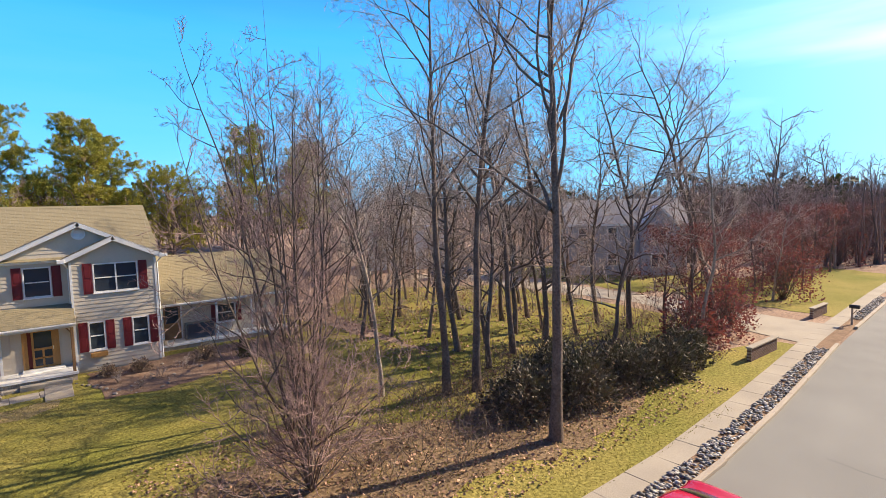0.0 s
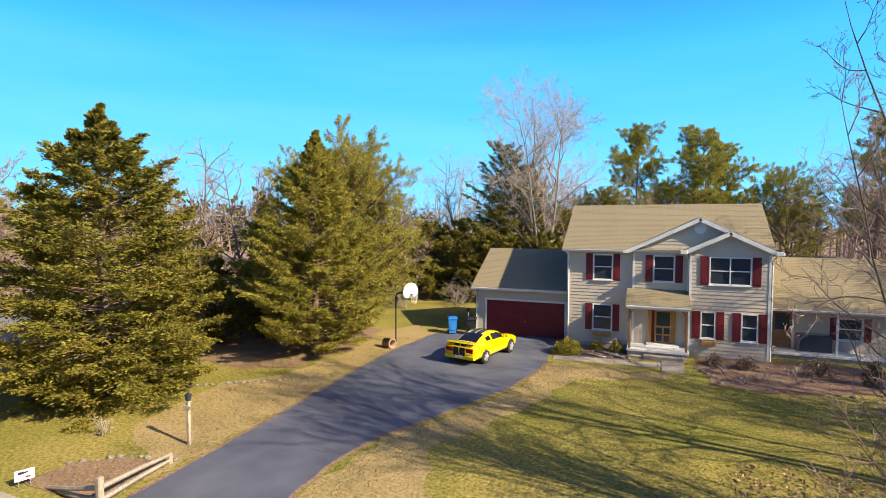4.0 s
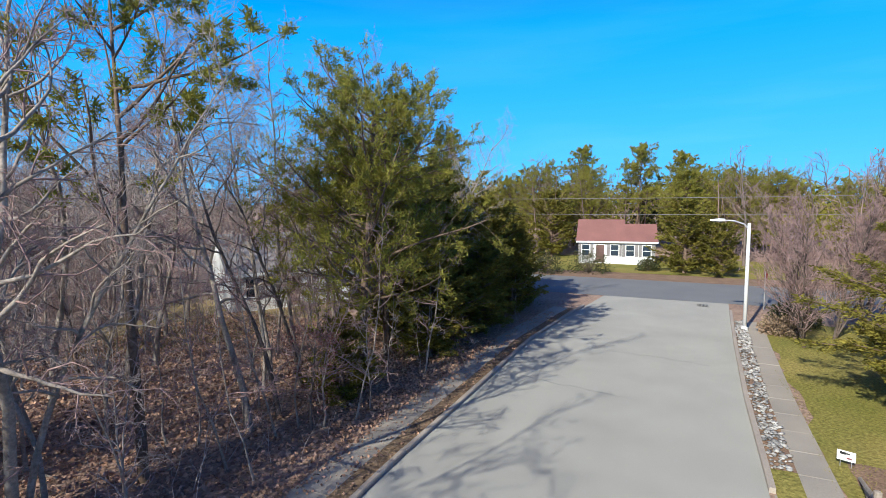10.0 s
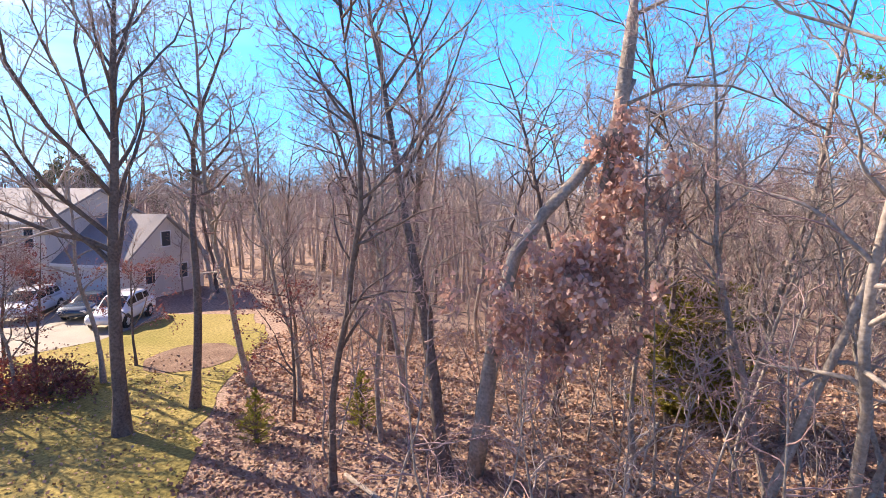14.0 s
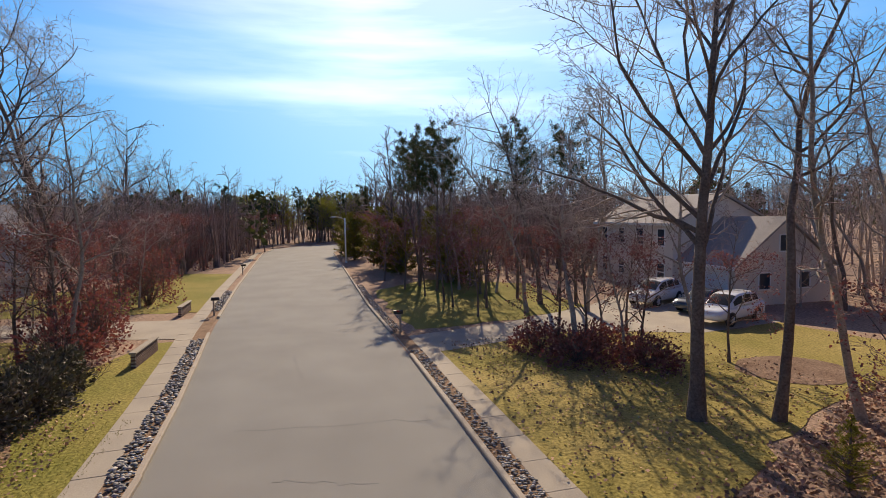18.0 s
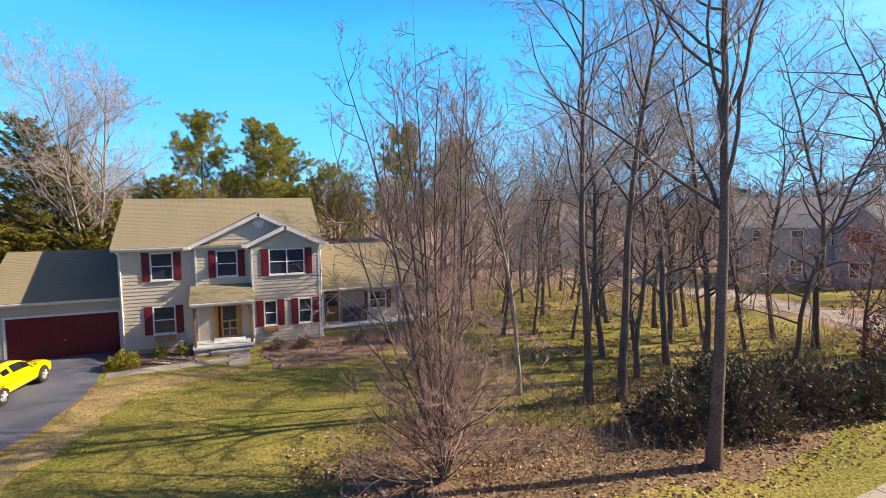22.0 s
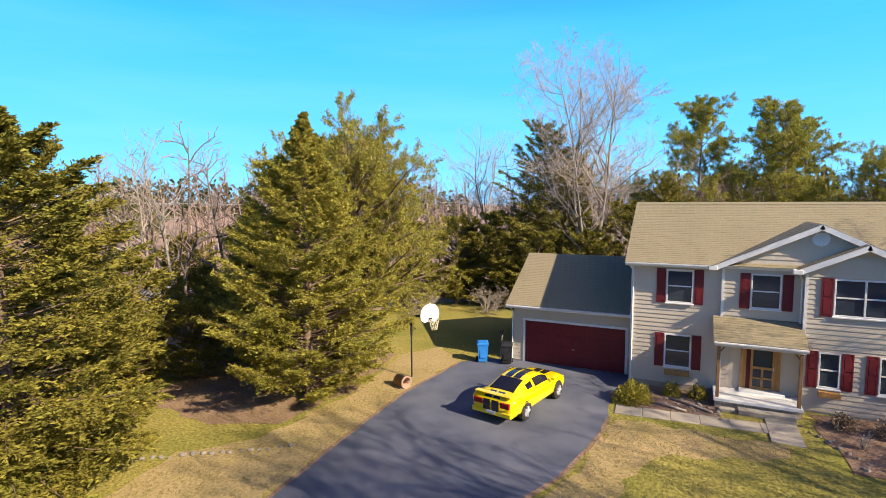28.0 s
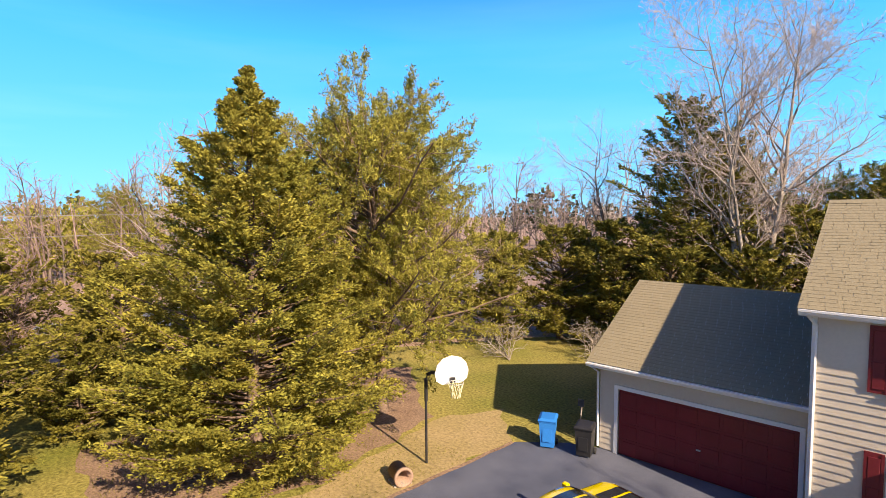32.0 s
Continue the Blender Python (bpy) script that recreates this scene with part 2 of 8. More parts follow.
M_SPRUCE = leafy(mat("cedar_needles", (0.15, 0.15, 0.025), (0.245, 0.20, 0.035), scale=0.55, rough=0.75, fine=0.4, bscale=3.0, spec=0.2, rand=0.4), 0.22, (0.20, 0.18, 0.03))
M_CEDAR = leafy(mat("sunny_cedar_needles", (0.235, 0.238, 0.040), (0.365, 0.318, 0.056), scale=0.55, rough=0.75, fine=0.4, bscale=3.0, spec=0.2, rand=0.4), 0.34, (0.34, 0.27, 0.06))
M_PINE = leafy(mat("pine_needles", (0.238, 0.234, 0.04), (0.355, 0.310, 0.055), scale=0.4, rough=0.7, fine=0.3, bscale=2.5, spec=0.2, rand=0.35), 0.36, (0.29, 0.285, 0.04))
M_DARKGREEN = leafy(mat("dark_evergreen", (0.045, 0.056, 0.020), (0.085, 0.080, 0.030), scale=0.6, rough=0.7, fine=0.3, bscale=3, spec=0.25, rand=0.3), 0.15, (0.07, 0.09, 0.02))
M_RHODO = leafy(mat("broad_evergreen_leaf", (0.075, 0.078, 0.048), (0.17, 0.125, 0.095), scale=0.8, rough=0.6, fine=0.25, bscale=3, spec=0.25, rand=0.4), 0.1, (0.06, 0.07, 0.03))
M_DRYLEAF = leafy(mat("dry_oak_leaf", (0.66, 0.41, 0.32), (0.76, 0.56, 0.46), scale=0.8, rough=0.8, fine=0.25, bscale=4, spec=0.2, rand=0.35), 0.4, (0.60, 0.37, 0.28))
M_REDLEAF = leafy(mat("withered_red_leaf", (0.18, 0.092, 0.088), (0.26, 0.145, 0.13), scale=0.8, rough=0.8, fine=0.25, bscale=4, spec=0.2, rand=0.35), 0.25, (0.28, 0.07, 0.05))
M_FALLEN = mat("fallen_leaf", (0.46, 0.30, 0.21), (0.32, 0.19, 0.125), scale=0.9, rough=0.9, fine=0.2, bscale=5, spec=0.15, rand=0.5)
M_YELLOW = mat("yellow_car_paint", (0.80, 0.62, 0.0), (0.76, 0.58, 0.0), scale=0.5, rough=0.22, fine=0.0, coat=1.0)
M_CARRED = mat("red_car_paint", (0.55, 0.012, 0.05), (0.50, 0.010, 0.045), scale=0.5, rough=0.25, fine=0.0, coat=1.0)
M_CARWHITE = mat("white_car_paint", (0.78, 0.78, 0.79), (0.74, 0.74, 0.75), scale=0.5, rough=0.25, fine=0.0, coat=1.0)
M_CARDARK = mat("dark_car_paint", (0.05, 0.07, 0.10), (0.04, 0.055, 0.08), scale=0.5, rough=0.25, fine=0.0, coat=1.0)
M_BLACK = mat("black_plastic", (0.018, 0.018, 0.020), (0.03, 0.03, 0.032), scale=2.0, rough=0.45, fine=0.1)
M_STRIPE = mat("black_gloss_stripe", (0.014, 0.013, 0.016), (0.02, 0.02, 0.02), scale=2.0, rough=0.2, fine=0.0, coat=0.6)
M_TYRE = mat("tyre_rubber", (0.02, 0.02, 0.02), (0.035, 0.034, 0.033), scale=3.0, rough=0.85, fine=0.1)
M_CHROME = mat("alloy", (0.70, 0.70, 0.72), (0.6, 0.6, 0.62), scale=3.0, rough=0.4, metal=0.6, fine=0.0)
M_LAMPRED = mat("tail_lamp_red", (0.30, 0.01, 0.01), (0.22, 0.01, 0.01), scale=3.0, rough=0.15, fine=0.0)
M_BLUE = mat("blue_plastic", (0.02, 0.20, 0.60), (0.018, 0.17, 0.52), scale=2.0, rough=0.5, fine=0.06)
M_STEEL = mat("galvanised_steel", (0.50, 0.50, 0.50), (0.40, 0.40, 0.41), scale=1.5, rough=0.5, metal=0.4, fine=0.1)
M_WOODPOST = mat("weathered_wood", (0.30, 0.25, 0.20), (0.42, 0.36, 0.29), scale=1.5, rough=0.9, bump=0.006, bscale=18, fine=0.3, stretch=(1, 1, 0.4))
M_BRICK = mat("dark_brick", (0.17, 0.10, 0.085), (0.11, 0.07, 0.06), scale=2.0, rough=0.9, bump=0.004, bscale=25, fine=0.25)
M_CLAY = mat("terracotta", (0.36, 0.24, 0.17), (0.28, 0.18, 0.13), scale=2.0, rough=0.85, bump=0.003, bscale=25, fine=0.2)
M_GREYSIDE = mat("grey_siding", (0.36, 0.37, 0.40), (0.31, 0.32, 0.35), scale=0.5, rough=0.6, fine=0.05, bscale=12)
M_WHITESIDE = mat("white_siding", (0.74, 0.74, 0.73), (0.66, 0.66, 0.65), scale=0.5, rough=0.6, fine=0.05, bscale=12)
M_ROOFRED = mat("red_brown_roof", (0.27, 0.125, 0.105), (0.21, 0.10, 0.085), scale=0.6, rough=0.9, bump=0.006, bscale=20, fine=0.2)
M_ROOFGREY = mat("grey_roof", (0.24, 0.22, 0.215), (0.30, 0.28, 0.27), scale=0.6, rough=0.9, bump=0.006, bscale=20, fine=0.2)
M_BEIGESIDE = mat("beige_siding", (0.68, 0.62, 0.56), (0.60, 0.55, 0.49), scale=0.5, rough=0.6, fine=0.05, bscale=12)
M_WIRE = mat("cable_sheath", (0.25, 0.24, 0.23), (0.2, 0.19, 0.18), scale=2.0, rough=0.6, fine=0.1)
M_NET = mat("net_cord", (0.75, 0.70, 0.45), (0.65, 0.6, 0.4), scale=3.0, rough=0.8, fine=0.1)
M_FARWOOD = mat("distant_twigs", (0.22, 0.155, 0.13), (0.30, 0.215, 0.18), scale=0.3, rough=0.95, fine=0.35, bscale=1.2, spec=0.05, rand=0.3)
M_GRASSTUFT = leafy(mat("grass_blades", (0.33, 0.262, 0.082), (0.148, 0.160, 0.029), scale=0.20, rough=0.9, fine=0.2, bscale=4, spec=0.1, rand=0.35), 0.2, (0.25, 0.22, 0.04))
M_GOLD = leafy(mat("golden_leaf", (0.36, 0.31, 0.04), (0.24, 0.24, 0.04), scale=1.5, rough=0.6, fine=0.3, bscale=6, spec=0.3, rand=0.4), 0.2, (0.35, 0.30, 0.03))
M_DRYTWIG = mat("dry_twig_leaf", (0.25, 0.17, 0.11), (0.33, 0.25, 0.17), scale=1.5, rough=0.85, fine=0.3, bscale=6, spec=0.2, rand=0.4)
M_ROCK = mat("field_stone", (0.27, 0.235, 0.20), (0.17, 0.15, 0.13), scale=3.0, rough=0.9, bump=0.01, bscale=14, fine=0.3)
M_CARGLASS = mat("tinted_car_glass", (0.010, 0.010, 0.014), (0.014, 0.014, 0.018), scale=1.0, rough=0.12, fine=0.0, spec=0.35)
M_TANLAWN = mat("tan_lawn", (0.37, 0.285, 0.105), (0.215, 0.19, 0.045), scale=0.25, rough=0.95, bump=0.04, bscale=9, fine=0.45, spec=0.1)
M_DRYGRASS = mat("dry_tan_grass", (0.37, 0.275, 0.14), (0.29, 0.225, 0.095), scale=0.6, rough=0.95, bump=0.03, bscale=9, fine=0.3, spec=0.1)

# ---- mesh tools ----
class Mesh:
    """Collects points and faces of one mesh."""

    def __init__(self):
        self.v, self.f = [], []

    def add(self, verts, faces):
        k = len(self.v)
        self.v.extend(tuple(p) for p in verts)
        self.f.extend(tuple(i + k for i in f) for f in faces)
        return self

    def box(self, x0, y0, z0, x1, y1, z1, m=None):
        c = [(x, y, z) for z in (z0, z1) for y in (y0, y1) for x in (x0, x1)]
        if m is not None:
            c = [m @ Vector(p) for p in c]
        return self.add(c, [(0, 2, 3, 1), (4, 5, 7, 6), (0, 1, 5, 4), (2, 6, 7, 3), (0, 4, 6, 2), (1, 3, 7, 5)])

    def rbox(self, x0, y0, z0, x1, y1, z1, r=0.01, m=None):
        """A box with its upright and top edges cut back by r."""
        rings = []
        for z, i in ((z0, 0), (z1 - r, 0), (z1, r)):
            a0, b0, a1, b1 = x0 + i, y0 + i, x1 - i, y1 - i
            rings.append([(a0 + r, b0, z), (a1 - r, b0, z), (a1, b0 + r, z), (a1, b1 - r, z), (a1 - r, b1, z), (a0 + r, b1, z), (a0, b1 - r, z), (a0, b0 + r, z)])
        return self.loft(rings, True, m)

    def loft(self, rings, caps=True, m=None):
        n = len(rings[0])
        pts = [p for r in rings for p in r]
        if m is not None:
            pts = [m @ Vector(p) for p in pts]
        fs = []
        for i in range(len(rings) - 1):
            for j in range(n):
                k = (j + 1) % n
                fs.append((i * n + j, i * n + k, (i + 1) * n + k, (i + 1) * n + j))
        if caps:
            fs.append(tuple(range(n))[::-1])
            fs.append(tuple(range((len(rings) - 1) * n, len(rings) * n)))
        return self.add(pts, fs)

    def prism(self, outline, z0, z1):
        """An upright prism over an outline of (x, y) points."""
        return self.loft([[(x, y, z0) for x, y in outline], [(x, y, z1) for x, y in outline]])

    def tube(self, path, radii, sides=8, m=None):
        path = [Vector(p) for p in path]
        if not isinstance(radii, (list, tuple)):
            radii = [radii] * len(path)
        rings = []
        for i, p in enumerate(path):
            t = (path[min(i + 1, len(path) - 1)] - path[max(i - 1, 0)]).normalized()
            a = t.cross(Vector((0, 0, 1)) if abs(t.z) < 0.9 else Vector((1, 0, 0))).normalized()
            b = t.cross(a)
            rings.append([p + (a * math.cos(2 * math.pi * k / sides) + b * math.sin(2 * math.pi * k / sides)) * radii[i] for k in range(sides)])
        return self.loft(rings, True, m)

    def sheet(self, outline, z):
        return self.add([(x, y, z) for x, y in outline], [tuple(range(len(outline)))])

    def data(self, name, smooth=False):
        me = bpy.data.meshes.new(name)
        me.from_pydata(self.v, [], self.f)
        if smooth:
            me.polygons.foreach_set("use_smooth", [True] * len(me.polygons))
        me.update()
        return me


def np_mesh(name, verts, faces, smooth=False):
    """A mesh from arrays: n x 3 points and m x k corner numbers."""
    verts, faces = np.asarray(verts, np.float32), np.asarray(faces, np.int32)
    me = bpy.data.meshes.new(name)
    me.vertices.add(len(verts))
    me.vertices.foreach_set("co", verts.ravel())
    k = faces.shape[1]
    me.loops.add(faces.size)
    me.loops.foreach_set("vertex_index", faces.ravel())
    me.polygons.add(len(faces))
    me.polygons.foreach_set("loop_start", np.arange(0, faces.size, k, dtype=np.int32))
    if smooth:
        me.polygons.foreach_set("use_smooth", np.ones(len(faces), bool))
    me.update(calc_edges=True)
    return me


def part(name, shape, material, parent=None, label="", smooth=False):
    """Links a mesh as one object, under a thing or a part if one is given."""
    me = shape.data(name, smooth) if isinstance(shape, Mesh) else shape
    if material is not None and not me.materials:
        me.materials.append(material)
    ob = new(name, me)
    if parent is not None:
        ob.parent = parent
    if label:
        ob["label"] = label
    return ob


def thing(name, label, category, m=None, group="", kind=""):
    ob = new(name)
    ob.empty_display_size = 0.2
    if m is not None:
        ob.matrix_basis = m
    return tagged(ob, label, category, group, kind)


def along(xs, pts):
    """Linear interpolation of a line of (x, y) points."""
    return np.interp(xs, [p[0] for p in pts], [p[1] for p in pts])


# ---- trees ----
def unit(v):
    return v / np.maximum(np.linalg.norm(v, axis=-1, keepdims=True), 1e-9)


def polylines(rng, start, way, length, seg, wander, up):
    """Wandering lines from many starts at once: m x (seg+1) x 3."""
    p, d = start.copy(), unit(way)
    out = [p.copy()]
    for _ in range(seg):
        d = unit(d + rng.normal(0, wander, d.shape) + np.array([0, 0, up]))
        p = p + d * (length / seg)[:, None]
        out.append(p.copy())
    return np.stack(out, 1)


def tubes(lines, radii, sides):
    """Round tubes on many lines at once."""
    m, s, _ = lines.shape
    t = np.empty_like(lines)
    t[:, 1:-1] = lines[:, 2:] - lines[:, :-2]
    t[:, 0], t[:, -1] = lines[:, 1] - lines[:, 0], lines[:, -1] - lines[:, -2]
    t = unit(t)
    ref = np.where(np.abs(t[..., 2:3]) < 0.9, np.array([0, 0, 1.0]), np.array([1.0, 0, 0]))
    a = unit(np.cross(t, ref))
    b = np.cross(t, a)
    ang = 2 * np.pi * np.arange(sides) / sides
    ring = a[:, :, None] * np.cos(ang)[:, None] + b[:, :, None] * np.sin(ang)[:, None]
    v = lines[:, :, None] + ring * radii[:, :, None, None]
    base = (np.arange(m) * s * sides)[:, None, None] + (np.arange(s - 1) * sides)[:, None] + np.arange(sides)
    nxt = base - np.arange(sides) + (np.arange(sides) + 1) % sides
    f = np.stack([base, nxt, nxt + sides, base + sides], -1).reshape(-1, 4)
    return v.reshape(-1, 3), f


def join(pieces):
    vs, fs, k = [], [], 0
    for v, f in pieces:
        vs.append(v)
        fs.append(f + k)
        k += len(v)
    return np.concatenate(vs), np.concatenate(fs)


def children(rng, lines, length, n, t0, t1, ang, ratio, taper=0.5):
    """Starts, ways and lengths of n side shoots on each line."""
    m, s, _ = lines.shape
    t = (np.tile((np.arange(n) + 0.5) / n, (m, 1)) + rng.uniform(-0.5, 0.5, (m, n)) / n) * (t1 - t0) + t0
    x = np.clip(t * (s - 1), 0, s - 1.001)
    i = x.astype(int)
    fr = (x - i)[..., None]
    rows = np.arange(m)[:, None]
    p0, p1 = lines[rows, i], lines[rows, i + 1]
    start = p0 * (1 - fr) + p1 * fr
    axis = unit(p1 - p0)
    side = unit(np.cross(axis, unit(rng.normal(size=axis.shape))))
    a = np.radians(rng.normal(ang, ang * 0.22, (m, n, 1)))
    way = axis * np.cos(a) + side * np.sin(a)
    ln = length[:, None] * ratio * (1 - taper * t) * rng.uniform(0.65, 1.25, (m, n))
    return start.reshape(-1, 3), way.reshape(-1, 3), ln.reshape(-1), t.reshape(-1)


def bare_tree(seed, height, radius, limbs=12, spread=48, crown0=0.35, lean=(0, 0), levels=(5, 5, 4), limb_len=0.5,
              up=0.06, wander=0.10, twig=0.006, stems=1, stem_spread=0.1, crown_r=0.0, t1=0.97, peak=0.47, sway=0.05):
    """Wood and twigs of a leafless tree: two meshes (wood, twigs)."""
    rng = np.random.default_rng(seed)
    start = np.zeros((stems, 3))
    way = np.tile([lean[0], lean[1], 1.0], (stems, 1)) + (rng.normal(0, stem_spread, (stems, 3)) if stems > 1 else 0)
    hl = height * rng.uniform(0.8, 1.0, stems) if stems > 1 else np.array([height])
    lines = polylines(rng, start, way, hl, 12, sway, 0.02)
    r0 = radius * (rng.uniform(0.6, 1.0, stems) if stems > 1 else np.ones(1))
    prof = np.linspace(1, 0, 13) ** 0.9 * 0.9 + 0.05
    prof[0] *= 1.35
    wood = [tubes(lines, r0[:, None] * prof[None], 9)]
    twigs = []
    s, w, ln, t = children(rng, lines, hl, limbs, crown0, t1, spread, limb_len, 0.72)
    if crown_r:
        rel = (t - crown0) / (t1 - crown0)
        ln = crown_r / math.sin(radians(min(spread + 12, 80))) * np.sqrt(np.clip(1 - ((rel - peak) / 0.75) ** 2, 0.06, 1)) * rng.uniform(0.65, 1.2, len(t))
    rad = np.repeat(r0, limbs) * (1 - 0.85 * t) * 0.47 + twig
    seg = (8, 5, 3, 2)
    for lev in range(len(levels) + 1):
        g = seg[min(lev, 3)]
        lines = polylines(rng, s, w, ln, g, wander * (1 + 0.25 * lev), up * (1.0 if lev < 2 else 0.5))
        pr = np.linspace(1, 0.25, g + 1)
        tb = tubes(lines, rad[:, None] * pr[None], 6 if lev == 0 else (4 if lev == 1 else 3))
        (wood if lev == 0 and radius > 0.05 else twigs).append(tb)
        if lev == len(levels):
            break
        n = levels[lev]
        s, w, ln2, t = children(rng, lines, ln, n, 0.22, 1.0, 42, 0.52, 0.35)
        rad = np.maximum(np.repeat(rad, n) * (1 - 0.6 * t) * 0.55, twig)
        ln = ln2
    return np_mesh("wood", *join(wood), True), np_mesh("crown", *join(twigs), True), lines[:, -1]


def blades(rng, at, way, length, width, bend=0.15):
    """Thin four-cornered leaves at many places."""
    n = len(at)
    way = unit(way)
    side = unit(np.cross(way, unit(rng.normal(size=way.shape)))) * width[:, None]
    tip = at + way * length[:, None]
    mid = at + way * (length * 0.5)[:, None] + np.array([0, 0, 1.0]) * (length * bend * rng.uniform(-1, 1, n))[:, None]
    v = np.stack([at, mid + side, tip, mid - side], 1).reshape(-1, 3)
    return v, np.arange(4 * n).reshape(-1, 4)


def conifer(seed, height, radius, leaf=0.22, boughs=190, sprays=26, per=5, base=0.3, droop=-0.10, shape=0.85, ragged=0.18, trunk=0.22, width=0.13, layer=0.0, spire=0.5, t0=0.3, skirt=0.62, lift=0.04):
    """A cone of boughs that carry flat, drooping plumes of short needles: wood and needles."""
    rng = np.random.default_rng(seed)
    rel = np.sort(1 - (1 - (np.arange(boughs) + rng.uniform(0, 1, boughs)) / boughs) ** 0.68)
    if layer:
        step = layer / (height - base)
        rel = np.where(rel < 0.8, np.clip(np.round(rel / step) * step + rng.normal(0, step * 0.16, boughs), 0, 1), rel)
    z = base + (height - base) * rel
    az = np.arange(boughs) * 2.39996 + rng.normal(0, 0.35, boughs)
    lump = 1 + (1 - rel) * (0.12 * np.sin(az * 3 + rel * 9 + seed) + 0.12 * np.sin(az * 2 - rel * 23 + seed * 2))
    ln = radius * lump * np.maximum(1 - rel, 0.02) ** shape * rng.uniform(1 - ragged * 1.5, 1 + ragged, boughs) * np.minimum(1, skirt + rel * 1.9)
    ln = np.minimum(ln, 0.05 + spire * ((1 - rel) * (height - base)) ** 1.25 * rng.uniform(0.7, 1.15, boughs))
    way = np.stack([np.cos(az), np.sin(az), droop + 0.75 * rel ** 1.5 + rng.normal(0, 0.09, boughs)], 1)
    start = np.stack([np.zeros(boughs), np.zeros(boughs), z], 1)
    lines = polylines(rng, start, way, ln, 6, 0.06, lift)
    tl = np.linspace(0, 1, 9)[:, None] * np.array([0, 0, height]) + rng.normal(0, 0.02, (9, 3))
    tl[0] = 0
    wood = [tubes(tl[None], (trunk * np.linspace(1, 0.06, 9))[None], 9),
            tubes(lines, (0.03 * ln[:, None] / max(radius, 1) * 1.4 + 0.008) * np.linspace(1, 0.3, 7)[None], 4)]
    t = t0 + (1 - t0) * ((np.arange(sprays) + rng.uniform(0, 1, (boughs, sprays))) / sprays) ** 0.8
    x = np.clip(t * 6, 0, 5.999)
    i = x.astype(int)
    rows = np.arange(boughs)[:, None]
    p0, p1 = lines[rows, i], lines[rows, i + 1]
    s = p0 + (p1 - p0) * (x - i)[..., None]
    axis = unit(p1 - p0)
    side = unit(np.cross(axis, np.array([0, 0, 1.0]))) * np.where(np.arange(sprays) % 2, 1.0, -1.0)[None, :, None]
    w = unit(axis * 0.75 + side * rng.uniform(0.25, 1.0, (boughs, sprays, 1)) + rng.normal(0, 0.16, (boughs, sprays, 3)))
    l2 = np.minimum((ln[:, None] * 0.40 * (1.12 - t) + 0.03 + 0.13 * np.minimum(1, ln / 1.5)[:, None]) * rng.uniform(0.7, 1.25, (boughs, sprays)), 1.4)
    s, w, l2 = s.reshape(-1, 3), w.reshape(-1, 3), l2.reshape(-1)
    n = len(s)
    u = rng.uniform(0.05, 1.0, (n, per))
    at = s[:, None] + w[:, None] * (l2[:, None] * u)[..., None] + rng.normal(0, 0.03, (n, per, 3)) - np.array([0, 0, 0.16]) * (l2[:, None] * u * u)[..., None]
    flat_side = unit(np.cross(w, np.array([0, 0, 1.0])))
    wy = w[:, None] + flat_side[:, None] * rng.choice([-0.8, 0.8], (n, per, 1)) + rng.normal(0, 0.26, (n, per, 3))
    size = leaf * rng.uniform(0.6, 1.3, n * per)
    leaves = blades(rng, at.reshape(-1, 3), wy.reshape(-1, 3), size, size * width)
    return np_mesh("wood", *join(wood), True), np_mesh("needles", *leaves), None


def pine(seed, height, crown=3.0, crown0=0.5, trunk=0.2, limbs=16, tufts=9, leaf=0.28, per=14, spread=72, lean=(0, 0), gap=None, width=0.06):
    """A tall pine: bare trunk, level limbs and tufts of long needles at the ends."""
    rng = np.random.default_rng(seed)
    line = polylines(rng, np.zeros((1, 3)), np.array([[lean[0], lean[1], 1.0]]), np.array([height]), 12, 0.025, 0.02)
    wood = [tubes(line, trunk * (np.linspace(1, 0.12, 13))[None], 9)]
    s, w, ln, t = children(rng, line, np.array([height]), limbs, crown0, 0.99, spread, 0.3, 0.0)
    rel = (t - crown0) / (1 - crown0)
    ln = crown * (np.sqrt(np.maximum(1.02 - rel ** 2, 0)) * 0.8 + 0.25) * rng.uniform(0.55, 1.15, len(t))
    if gap:
        ln = np.where((rel > gap[0]) & (rel < gap[1]), ln * 0.35, ln)
    l1 = polylines(rng, s, w, ln, 6, 0.10, 0.07)
    wood.append(tubes(l1, (0.011 * ln + 0.012)[:, None] * np.linspace(1, 0.3, 7)[None], 5))
    s, w, l2, t = children(rng, l1, ln, tufts, 0.2, 1.0, 48, 0.42, 0.3)
    l2s = polylines(rng, s, w, l2, 3, 0.15, 0.06)
    wood.append(tubes(l2s, np.full((len(l2), 1), 0.012) * np.linspace(1, 0.5, 4)[None], 3))
    n = len(l2)
    u = rng.uniform(0.35, 1.05, (n, per, 1))
    at = l2s[:, None, 1] * (1 - u) + l2s[:, None, -1] * u + rng.normal(0, 0.06, (n, per, 3))
    wy = unit(rng.normal(0, 1, (n, per, 3)) + np.array([0, 0, 0.35]) + unit(l2s[:, -1] - l2s[:, 0])[:, None] * 0.5)
    k = n * per
    size = leaf * rng.uniform(0.6, 1.3, k)
    leaves = blades(rng, at.reshape(-1, 3), wy.reshape(-1, 3), size, size * width)
    return np_mesh("wood", *join(wood), True), np_mesh("needles", *leaves), None


